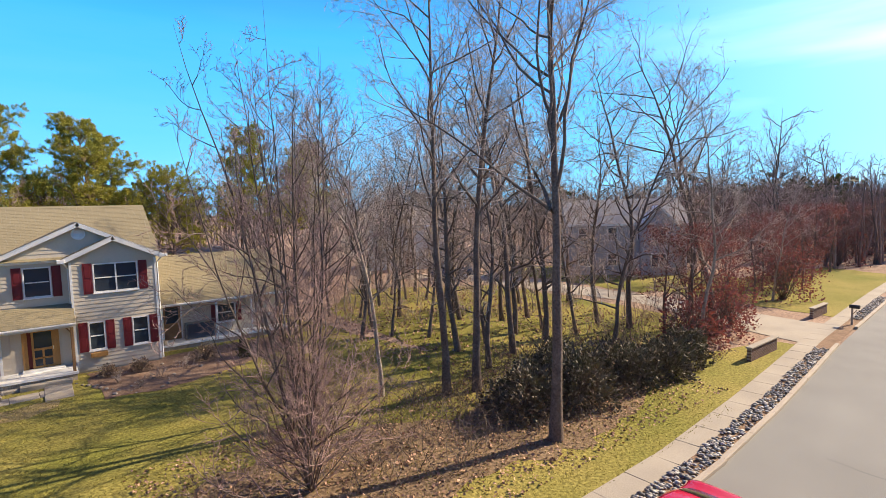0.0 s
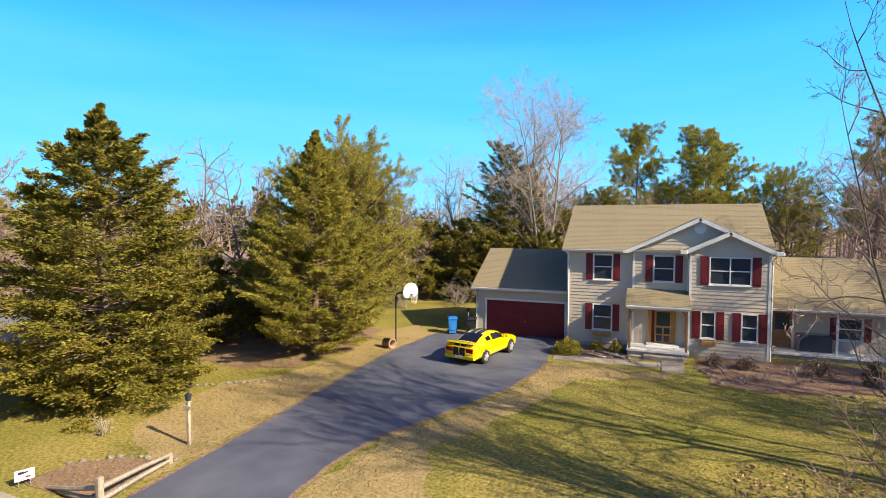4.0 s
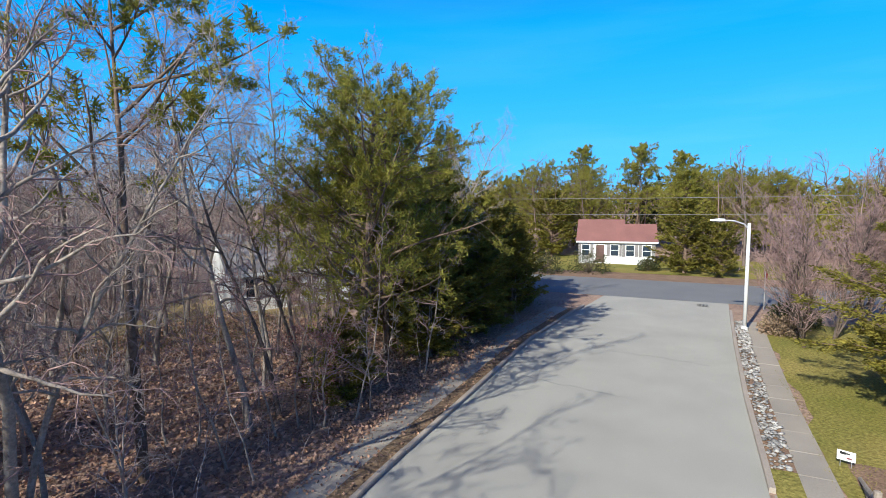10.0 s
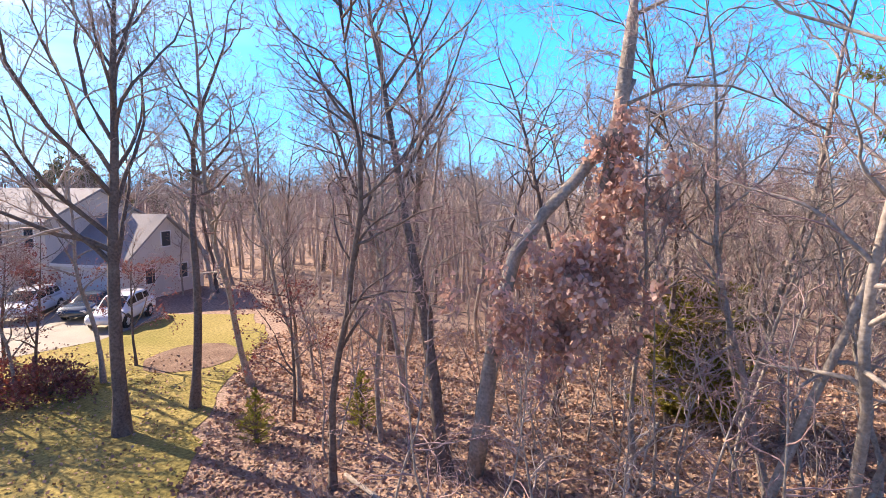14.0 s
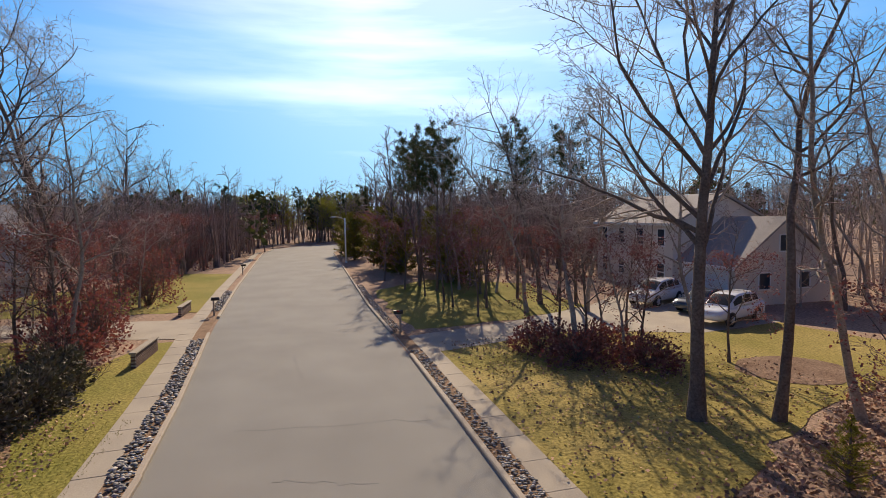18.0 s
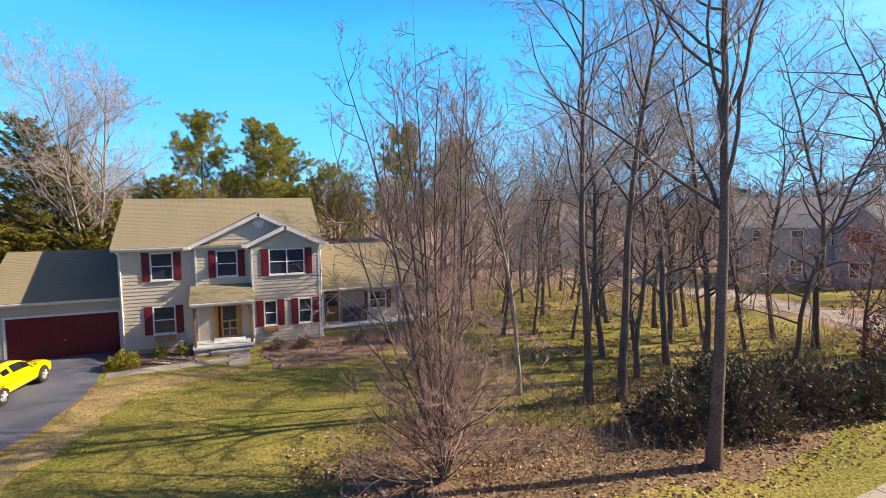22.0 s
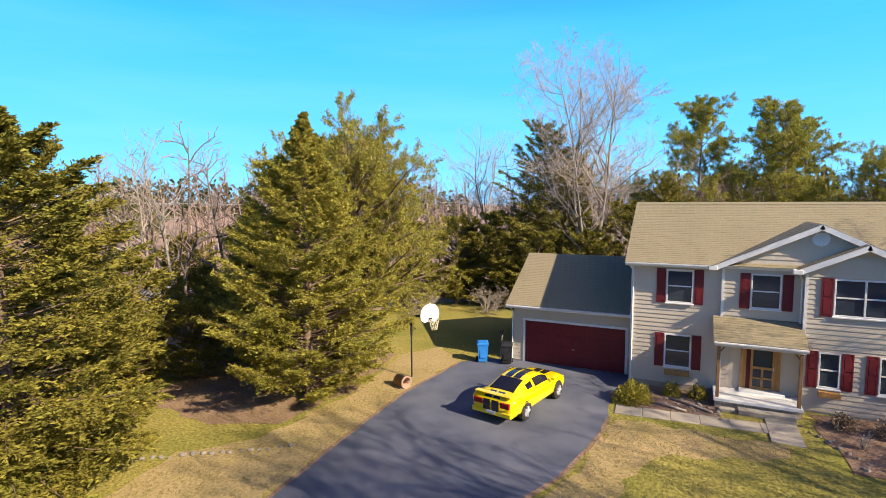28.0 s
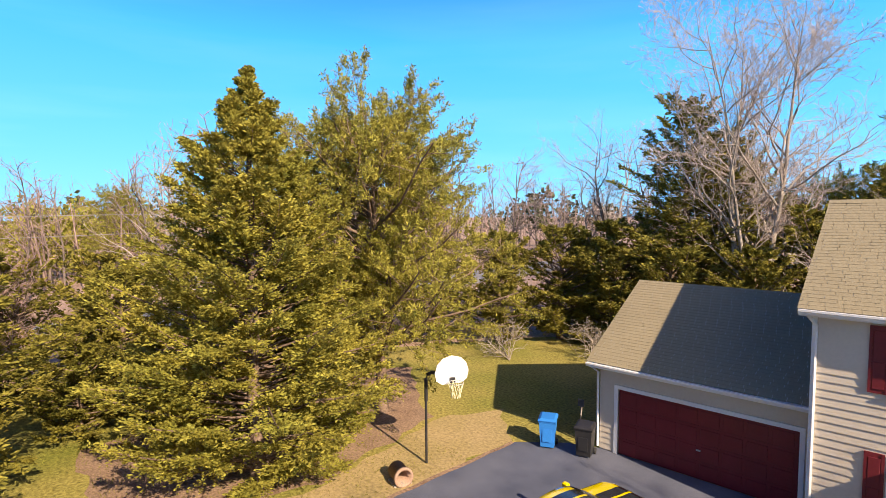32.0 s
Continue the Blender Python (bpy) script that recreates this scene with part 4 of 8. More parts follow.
def window(x0, x1, z0, z1, y, mullions=0, name="window", shutter=0.0, parent=house):
    """A double-hung window in a wall that faces -y: frame, panes, rail, sill, and shutters beside it."""
    w = new(name)
    w.parent = parent
    t = 0.06
    fr = Mesh()
    fr.rbox(x0, y - 0.05, z0, x0 + t, y + 0.10, z1, 0.006).rbox(x1 - t, y - 0.05, z0, x1, y + 0.10, z1, 0.006)
    fr.box(x0 + t, y - 0.048, z1 - t, x1 - t, y + 0.10, z1 - 0.002).box(x0 + t, y - 0.048, z0 + 0.002, x1 - t, y + 0.10, z0 + t)
    part("window_frame", fr, M_WHITE, w, "white vinyl frame")
    part("window_sill", Mesh().rbox(x0 - 0.04, y - 0.10, z0 - 0.05, x1 + 0.04, y + 0.02, z0, 0.008), M_WHITE, w)
    n = mullions + 1
    for k in range(n):
        a = x0 + t + (x1 - x0 - 2 * t) * k / n
        b = x0 + t + (x1 - x0 - 2 * t) * (k + 1) / n
        zm = (z0 + z1) / 2
        if k:
            part("mullion", Mesh().box(a - 0.03, y - 0.04, z0 + t, a + 0.03, y + 0.09, z1 - t), M_WHITE, w)
        part("meeting_rail", Mesh().box(a + 0.03, y - 0.01, zm - 0.025, b - 0.03, y + 0.05, zm + 0.025), M_WHITE, w)
        part("pane", Mesh().box(a + 0.004, y + 0.045, zm + 0.02, b - 0.004, y + 0.055, z1 - t), M_GLASS, w, "dark reflecting pane")
        part("pane", Mesh().box(a + 0.004, y + 0.02, z0 + t, b - 0.004, y + 0.03, zm - 0.02), M_GLASS, w)
        # flat sheet whose grey stands in for the room's dimness
        part("dim_room_sheet", Mesh().box(a, y + 0.085, z0 + t, b, y + 0.095, z1 - t), M_INNER, w, "dim grey sheet standing for the unlit room behind the glass")
    if shutter:
        for sx in (x0 - 0.03 - shutter, x1 + 0.03):
            s = Mesh()
            s.box(sx, y - 0.05, z0 - 0.02, sx + shutter, y - 0.02, z1 + 0.02)
            for a, b in ((z0 + 0.08, (z0 + z1) / 2 - 0.05), ((z0 + z1) / 2 + 0.05, z1 - 0.08)):
                s.rbox(sx + 0.07, y - 0.066, a, sx + shutter - 0.07, y - 0.05, b, 0.01)
            s.box(sx, y - 0.062, z0 - 0.02, sx + 0.055, y - 0.05, z1 + 0.02).box(sx + shutter - 0.055, y - 0.062, z0 - 0.02, sx + shutter, y - 0.05, z1 + 0.02)
            part("shutter", s, M_RED, w, "dark red panelled shutter")
    return w


M_INNER = mat("room_dusk", (0.10, 0.10, 0.11), (0.16, 0.15, 0.14), scale=2.0, rough=0.9, fine=0.1)

# levels and lines of the walls
YM, Y1, Y2, ZE = -1.08, -1.22, -1.65, 5.46
W_UP1, W_LO1 = (6.62, 7.68, 3.82, 5.28), (6.62, 7.68, 0.98, 2.44)
W_MID = (9.78, 10.84, 3.85, 5.27)
DOOR = (9.55, 10.95, 0.42, 2.42)
W_BIG = (12.45, 14.36, 3.85, 5.28)
W_L1, W_L2 = (12.10, 12.80, 1.04, 2.44), (13.95, 14.70, 1.02, 2.44)
GDOOR = (0.0, 4.88, 0.0, 2.15)

# garage
part("wall", solid_wall(-0.62, 5.2, 0.0, 0.2, 0, 2.95, [GDOOR]), M_SIDING, house)
part("siding", lap_wall(-0.62, 5.2, -0.004, 0.05, 2.95, [(GDOOR[0] - 0.13, GDOOR[1] + 0.13, -1, GDOOR[3] + 0.13)]), M_SIDING, house)
part("wall", Mesh().box(-0.62, 0.2, 0, -0.42, 7.3, 2.95), M_SIDING, house)
part("wall", Mesh().box(-0.62, 7.3, 0, 5.2, 7.5, 2.95), M_SIDING, house)
part("gable_wall", Mesh().loft([[(-0.62, 0, 2.95), (-0.62, 7.5, 2.95), (-0.62, 3.72, 5.10)], [(-0.45, 0, 2.95), (-0.45, 7.5, 2.95), (-0.45, 3.72, 5.10)]]), M_SIDING, house)
gd = new("garage_door")
gd.parent = house
for k in range(4):
    z0, z1 = 0.02 + 0.53 * k, 0.02 + 0.53 * (k + 1) - 0.006
    p = Mesh().box(0.02, 0.03, z0, 4.86, 0.075, z1)
    for c in range(8):
        p.rbox(0.10 + 0.595 * c, 0.012, z0 + 0.08, 0.10 + 0.595 * c + 0.50, 0.03, z1 - 0.08, 0.006)
    part("panel", p, M_GDOOR, gd, "dark red raised-panel door section")
part("door_handle", Mesh().rbox(2.38, -0.02, 0.86, 2.50, 0.012, 0.90, 0.006), M_STEEL, gd)
part("garage_door_trim", Mesh().box(-0.12, -0.05, 0, 0.0, 0.03, 2.27).box(4.88, -0.05, 0, 5.0, 0.03, 2.27).box(0.0, -0.048, 2.15, 4.88, 0.03, 2.27), M_WHITE, house, "white painted trim")
GR0, GR1 = (-0.90, -0.40, 2.99), (-0.90, 3.74, 5.24)
part("roof_deck", slab_roof([(-0.90, -0.40, 2.98), (5.2, -0.40, 2.98), (5.2, 3.74, 5.23), (-0.90, 3.74, 5.23)]), M_WHITE, house)
part("roof_deck", slab_roof([(5.2, 7.9, 2.98), (-0.90, 7.9, 2.98), (-0.90, 3.74, 5.23), (5.2, 3.74, 5.23)]), M_WHITE, house)
part("roof", shingles((-0.93, -0.43, 2.985), (5.19, -0.43, 2.985), (-0.93, 3.74, 5.25), (5.19, 3.74, 5.25), 3), M_ROOF, house, "tan asphalt shingles")
part("roof", shingles((5.19, 7.93, 2.985), (-0.93, 7.93, 2.985), (5.19, 3.74, 5.25), (-0.93, 3.74, 5.25), 4, 0.3, 1.0), M_ROOF, house)


def gutter(x0, x1, y, z):
    """A K-shaped gutter along x."""
    prof = [(0, 0), (0, 0.12), (-0.11, 0.12), (-0.11, 0.075), (-0.085, 0.035), (-0.07, 0)]
    part("gutter", Mesh().loft([[(x, y + a, z + b) for a, b in prof] for x in (x0, x1)]), M_WHITE, house, "white metal gutter")


gutter(-0.9, 5.2, -0.42, 2.84)
part("soffit", Mesh().box(-0.88, -0.40, 2.80, 5.2, 0.0, 2.84), M_WHITE, house)
part("downpipe", Mesh().tube([(-0.7, -0.46, 2.84), (-0.66, -0.1, 2.6), (-0.66, -0.08, 0.1)], 0.04, 6), M_WHITE, house)

# main block
part("wall", solid_wall(5.2, 8.75, YM, YM + 0.2, 0, ZE, [W_UP1, W_LO1]), M_SIDING, house)
part("siding", lap_wall(5.2, 8.75, YM, 0.25, ZE, [W_UP1, W_LO1]), M_SIDING, house)
part("foundation", Mesh().box(5.22, YM - 0.012, -0.02, 8.72, YM, 0.24), M_CONC, house)
for b_ in ((5.2, YM + 0.2, 5.4, 7.1), (15.0, YM + 0.2, 15.2, 7.1), (5.4, 6.9, 15.0, 7.1)):
    part("wall", Mesh().box(b_[0], b_[1], 0, b_[2], b_[3], ZE), M_SIDING, house)
for x in (5.2, 15.03):
    part("gable_wall", Mesh().loft([[(x, YM, ZE), (x, 7.1, ZE), (x, 3.02, 8.0)], [(x + 0.17, YM, ZE), (x + 0.17, 7.1, ZE), (x + 0.17, 3.02, 8.0)]]), M_SIDING, house)
window(*W_UP1, YM, 0, shutter=0.36)
window(*W_LO1, YM, 0, shutter=0.36)
part("window_box", Mesh().rbox(6.65, YM - 0.24, 0.66, 7.65, YM - 0.03, 0.86, 0.012), M_OAKDOOR, house, "wooden window box")
part("roof_deck", slab_roof([(4.95, -1.41, 5.56), (15.42, -1.41, 5.56), (15.42, 3.02, 8.08), (4.95, 3.02, 8.08)]), M_WHITE, house)
part("roof_deck", slab_roof([(15.42, 7.45, 5.56), (4.95, 7.45, 5.56), (4.95, 3.02, 8.08), (15.42, 3.02, 8.08)]), M_WHITE, house)
part("roof", shingles((4.92, -1.45, 5.56), (15.45, -1.45, 5.56), (4.92, 3.02, 8.11), (15.45, 3.02, 8.11), 5), M_ROOF, house, "tan asphalt shingles")
part("roof", shingles((15.45, 7.48, 5.56), (4.92, 7.48, 5.56), (15.45, 3.02, 8.11), (4.92, 3.02, 8.11), 6, 0.3, 1.0), M_ROOF, house)
part("ridge_cap", Mesh().loft([[(x, 2.86, 8.04), (x, 3.02, 8.15), (x, 3.18, 8.04)] for x in (4.92, 15.45)]), M_ROOF, house)
gutter(4.95, 8.45, -1.42, 5.43)
part("soffit", Mesh().box(4.95, -1.41, 5.39, 8.6, YM, 5.43), M_WHITE, house)
part("downpipe", Mesh().tube([(5.12, -1.4, 5.43), (5.26, YM - 0.06, 5.15), (5.26, YM - 0.06, 0.1), (5.3, YM - 0.25, 0.05)], 0.042, 6), M_WHITE, house)
part("corner_trim", Mesh().box(5.18, YM - 0.035, 0.1, 5.28, YM + 0.1, ZE), M_WHITE, house)


def gable(xc, half, ze, zp, y_wall, y_edge, y_back, wall_x0, wall_x1, holes, vent=None, seed=1):
    """A front gable: sided triangle, two roof slopes, white rakes."""
    k = (zp - ze) / half
    part("gable_wall", Mesh().loft([[(wall_x0, y_wall, ze - 0.25), (wall_x1, y_wall, ze - 0.25), (wall_x1, y_wall, zp - k * abs(wall_x1 - xc) - 0.12), (xc, y_wall, zp - 0.12), (wall_x0, y_wall, zp - k * abs(wall_x0 - xc) - 0.12)],
                                    [(wall_x0, y_wall + 0.2, ze - 0.25), (wall_x1, y_wall + 0.2, ze - 0.25), (wall_x1, y_wall + 0.2, zp - k * abs(wall_x1 - xc) - 0.12), (xc, y_wall + 0.2, zp - 0.12), (wall_x0, y_wall + 0.2, zp - k * abs(wall_x0 - xc) - 0.12)]]), M_SIDING, house)
    part("siding", lap_wall(wall_x0, wall_x1, y_wall - 0.003, ze - 0.25, zp - 0.14, holes, lambda z: (max(wall_x0, xc - (zp - 0.16 - z) / k), min(wall_x1, xc + (zp - 0.16 - z) / k))), M_SIDING, house)
    for s in (-1, 1):
        e0, e1 = (xc + s * half, y_edge, ze), (xc + s * half, y_back, ze)
        r0, r1 = (xc, y_edge, zp), (xc, y_back, zp)
        if s < 0:
            part("roof", shingles((xc - half, y_back, ze), (xc - half, y_edge - 0.02, ze), (xc, y_back, zp), (xc, y_edge - 0.02, zp), seed), M_ROOF, house)
            part("roof_deck", slab_roof([e1, e0, r0, r1], 0.10), M_WHITE, house)
        else:
            part("roof", shingles((xc + half, y_edge - 0.02, ze), (xc + half, y_back, ze), (xc, y_edge - 0.02, zp), (xc, y_back, zp), seed + 1), M_ROOF, house)
            part("roof_deck", slab_roof([e0, e1, r1, r0], 0.10), M_WHITE, house)
        a = math.atan2(zp - ze, half)
        L = math.hypot(half, zp - ze) + 0.05
        m = Matrix.Translation((xc, y_edge, zp - 0.005)) @ Matrix.Rotation(a if s > 0 else math.pi - a, 4, "Y")
        flip = -1 if s < 0 else 1
        part("rake_board", Mesh().box(0, -0.03, -0.2 if flip > 0 else -0.0, L, 0.0, 0.0 if flip > 0 else 0.2, m), M_WHITE, house, "white rake board")
        part("eave_return", Mesh().rbox(xc + s * half - 0.16, y_edge - 0.06, ze - 0.16, xc + s * half + 0.16, y_wall, ze + 0.0, 0.01), M_WHITE, house)
    if vent:
        vx, vz, r = vent
        ring = lambda rr, yy: [(vx + rr * math.cos(2 * math.pi * i / 24), yy, vz + rr * math.sin(2 * math.pi * i / 24)) for i in range(24)]
        v = new("round_vent")
        v.parent = house
        part("vent_ring", Mesh().loft([ring(r, y_wall - 0.02), ring(r, y_wall - 0.07), ring(r - 0.05, y_wall - 0.07), ring(r - 0.05, y_wall - 0.03)], False), M_WHITE, v, "white round gable vent")
        part("vent_back", Mesh().loft([ring(r - 0.04, y_wall - 0.036), ring(r - 0.04, y_wall - 0.03)]), M_WHITE, v)
        for i in range(6):
            zz = vz - r + 0.1 + i * (2 * r - 0.16) / 6
            hw = math.sqrt(max(0, (r - 0.05) ** 2 - (zz - vz) ** 2))
            part("slat", Mesh().add([(vx - hw, y_wall - 0.055, zz), (vx + hw, y_wall - 0.055, zz), (vx + hw, y_wall - 0.032, zz + 0.055), (vx - hw, y_wall - 0.032, zz + 0.055),
                                     (vx - hw, y_wall - 0.03, zz), (vx + hw, y_wall - 0.03, zz)], [(0, 1, 2, 3), (0, 4, 5, 1)]), M_WHITE, v)


# the middle bay and its gable
part("wall", solid_wall(8.75, 11.55, Y1, Y1 + 0.2, 0, ZE - 0.1, [W_MID, DOOR]), M_SIDING, house)
part("siding", lap_wall(8.75, 11.55, Y1 - 0.003, 3.3, 5.2, [W_MID]), M_SIDING, house)
part("siding", lap_wall(8.75, 11.55, Y1 - 0.003, 0.42, 3.2, [(DOOR[0] - 0.42, DOOR[1] + 0.1, 0, DOOR[3] + 0.08)]), M_SIDING, house)
gable(12.0, 3.62, 5.55, 7.31, Y1, -1.5, 2.0, 8.75, 15.15, (), (12.02, 6.74, 0.29), 21)
window(*W_MID, Y1, 0, shutter=0.36)
part("corner_trim", Mesh().box(8.73, Y1 - 0.04, 0.4, 8.83, Y1 + 0.15, 5.4), M_WHITE, house)

# the projecting bay
part("wall", solid_wall(11.55, 15.2, Y2, Y2 + 0.2, 0, ZE - 0.1, [W_BIG, W_L1, W_L2]), M_SIDING, house)
part("wall", Mesh().box(11.55, Y2 + 0.2, 0, 11.7, Y1, ZE), M_SIDING, house)
part("wall", Mesh().box(15.05, Y2 + 0.2, 0, 15.2, YM + 0.19, ZE), M_SIDING, house)
part("siding", lap_wall(11.55, 15.2, Y2 - 0.003, 0.1, 5.3, [W_BIG, W_L1, W_L2]), M_SIDING, house)
gable(13.36, 2.12, 5.58, 6.60, Y2, -1.95, 1.0, 11.55, 15.2, [W_BIG], None, 31)
window(*W_BIG, Y2, 1, shutter=0.38)
window(*W_L1, Y2, 0, shutter=0.36)
window(*W_L2, Y2, 0, shutter=0.36)
part("window_box", Mesh().rbox(12.12, Y2 - 0.24, 0.74, 12.82, Y2 - 0.03, 0.94, 0.012), M_OAKDOOR, house, "wooden window box")
for x in (11.53, 15.1):
    part("corner_trim", Mesh().box(x, Y2 - 0.04, 0.1, x + 0.1, Y2 + 0.12, 5.4), M_WHITE, house)
part("downpipe", Mesh().tube([(15.5, -1.95, 5.5), (15.27, Y2 + 0.1, 5.15), (15.27, Y2 + 0.1, 0.1)], 0.042, 6), M_WHITE, house)
part("downpipe", Mesh().tube([(11.3, -1.9, 5.45), (11.5, Y1 - 0.09, 5.1), (11.5, Y1 - 0.09, 3.4)], 0.04, 6), M_WHITE, house)

# entrance porch
part("porch_roof_deck", slab_roof([(8.5, -2.72, 2.72), (11.6, -2.72, 2.72), (11.6, Y1, 3.42), (8.5, Y1, 3.42)], 0.12), M_WHITE, house)
porch_roof = new("porch_roof")
porch_roof.parent = house
tabs = shingles((8.47, -2.75, 2.72), (11.6, -2.75, 2.72), (8.47, Y1, 3.44), (11.6, Y1, 3.44), 41).v
for k in range(0, len(tabs), 6):
    part("shingle", Mesh().add(tabs[k:k + 6], [(0, 1, 2, 3), (4, 5, 1, 0)]), M_ROOF, porch_roof)
gutter(8.5, 11.6, -2.74, 2.58)
for x in (8.68, 11.42):
    part("porch_post", Mesh().rbox(x - 0.06, -2.62, 0.42, x + 0.06, -2.50, 2.6, 0.012), M_PORCHWOOD, house, "brown wooden post")
    part("bracket", Mesh().tube([(x, -2.56, 2.2), (x + (0.25 if x < 10 else -0.25), -2.56, 2.56)], 0.03, 6), M_PORCHWOOD, house)
part("porch_beam", Mesh().box(8.55, -2.64, 2.5, 11.55, -2.48, 2.62), M_WHITE, house)
part("porch_floor", Mesh().rbox(8.55, -2.72, 0.30, 11.55, Y1, 0.42, 0.015), M_WHITE, house, "white painted porch floor")
part("porch_skirt", Mesh().box(8.6, -2.66, 0.0, 11.5, -2.6, 0.30), M_WOODPOST, house)
part("step", Mesh().rbox(8.75, -3.0, 0.0, 9.39, -2.73, 0.12, 0.02), M_CONC, house)
part("step", Mesh().rbox(9.4, -3.12, 0.0, 11.3, -2.73, 0.2, 0.02), M_CONC, house, "concrete porch step")
part("door_step", Mesh().rbox(9.5, Y1 - 0.4, 0.42, 11.1, Y1, 0.52, 0.015), M_WHITE, house)
fd = new("front_door")
fd.parent = house
part("door_frame", Mesh().box(9.55, Y1 - 0.06, 0.42, 9.66, Y1 + 0.1, 2.42).box(10.84, Y1 - 0.06, 0.42, 10.95, Y1 + 0.1, 2.42).box(9.66, Y1 - 0.06, 2.32, 10.84, Y1 + 0.1, 2.42), M_OAKDOOR, fd, "stained oak frame")
part("storm_door", Mesh().box(9.9, Y1 - 0.05, 0.50, 9.99, Y1, 2.32).box(10.66, Y1 - 0.05, 0.50, 10.75, Y1, 2.32).box(9.99, Y1 - 0.05, 0.50, 10.66, Y1, 0.62)
     .box(9.99, Y1 - 0.05, 1.36, 10.66, Y1, 1.46).box(10.28, Y1 - 0.05, 0.62, 10.36, Y1, 1.36).box(9.99, Y1 - 0.05, 0.95, 10.66, Y1, 1.02).box(9.99, Y1 - 0.05, 2.22, 10.66, Y1, 2.32), M_OAKDOOR, fd, "oak-stained storm door")
part("pane", Mesh().box(9.99, Y1 + 0.01, 0.62, 10.66, Y1 + 0.02, 2.22), M_GLASS, fd)
part("door_leaf", Mesh().rbox(9.68, Y1 + 0.06, 0.42, 10.82, Y1 + 0.11, 2.32, 0.01), M_RED, fd, "dark red door leaf")
for x in (9.66, 10.75):
    part("side_light", Mesh().box(x, Y1 - 0.02, 0.5, x + 0.09, Y1 + 0.05, 2.32), M_OAKDOOR, fd)
part("door_handle", Mesh().rbox(10.69, Y1 - 0.10, 1.35, 10.72, Y1 - 0.05, 1.5, 0.005), M_CHROME, fd)

# right wing with its own porch
WX0, WX1 = 15.2, 22.6
part("wall", solid_wall(WX0, WX1, 1.1, 1.3, 0, 2.75, [(15.8, 16.7, 0.35, 2.35), (18.7, 19.8, 0.95, 2.1)]), M_SIDING, house)
part("siding", lap_wall(WX0, WX1, 1.097, 0.35, 2.7, [(15.7, 16.8, 0.3, 2.45), (18.7, 19.8, 0.95, 2.1)]), M_SIDING, house)
part("wall", Mesh().box(WX1 - 0.2, 1.3, 0, WX1, 7.0, 2.75), M_SIDING, house)
part("wall", Mesh().box(WX0, 6.8, 0, WX1 - 0.2, 7.0, 2.75), M_SIDING, house)
part("gable_wall", Mesh().loft([[(x, 0.4, 2.75), (x, 7.0, 2.75), (x, 3.6, 4.85)] for x in (WX1 - 0.18, WX1)]), M_SIDING, house)
part("roof_deck", slab_roof([(WX0, -0.15, 2.62), (WX1 + 0.3, -0.15, 2.62), (WX1 + 0.3, 3.6, 5.05), (WX0, 3.6, 5.05)]), M_WHITE, house)
part("roof_deck", slab_roof([(WX1 + 0.3, 7.4, 2.62), (WX0, 7.4, 2.62), (WX0, 3.6, 5.05), (WX1 + 0.3, 3.6, 5.05)]), M_WHITE, house)
part("roof", shingles((WX0 + 0.01, -0.18, 2.62), (WX1 + 0.33, -0.18, 2.62), (WX0 + 0.01, 3.6, 5.07), (WX1 + 0.33, 3.6, 5.07), 51), M_ROOF, house, "tan asphalt shingles")
part("roof", shingles((WX1 + 0.33, 7.42, 2.62), (WX0 + 0.01, 7.42, 2.62), (WX1 + 0.33, 3.6, 5.07), (WX0 + 0.01, 3.6, 5.07), 52, 0.3, 1.0), M_ROOF, house)
gutter(WX0 + 0.02, WX1 + 0.3, -0.17, 2.48)
window(18.7, 19.8, 0.95, 2.1, 1.1, 0, shutter=0.3)
part("deck_floor", Mesh().rbox(WX0, -0.2, 0.22, WX1, 1.09, 0.34, 0.015), M_WHITE, house, "white painted side porch floor")
part("deck_skirt", Mesh().box(WX0, -0.14, 0.0, WX1, -0.1, 0.22), M_WOODPOST, house)
for x in (18.4, 20.4, 22.4):
    part("porch_post", Mesh().rbox(x - 0.05, -0.12, 0.34, x + 0.05, -0.02, 2.5, 0.01), M_WHITE, house)
sd = new("side_door")
sd.parent = house
part("door_frame", Mesh().box(15.72, 1.04, 0.34, 15.8, 1.12, 2.43).box(16.7, 1.04, 0.34, 16.78, 1.12, 2.43).box(15.8, 1.04, 2.35, 16.7, 1.12, 2.43), M_WHITE, sd)
part("door_leaf", Mesh().box(15.8, 1.12, 0.35, 16.7, 1.16, 2.35), M_PORCHWOOD, sd, "dark brown door leaf")
part("pane", Mesh().box(15.92, 1.10, 1.3, 16.58, 1.118, 2.2), M_GLASS, sd)

# ---- trees near the house ----
def bare(name, label, at, rz=0, wood=M_BARK, crown=M_TWIG, group="", **kw):
    w, t, tips = bare_tree(**kw)
    return plant(name, label, "tree", [("trunk", w, wood), ("crown", t, crown)], at, rz, group), tips


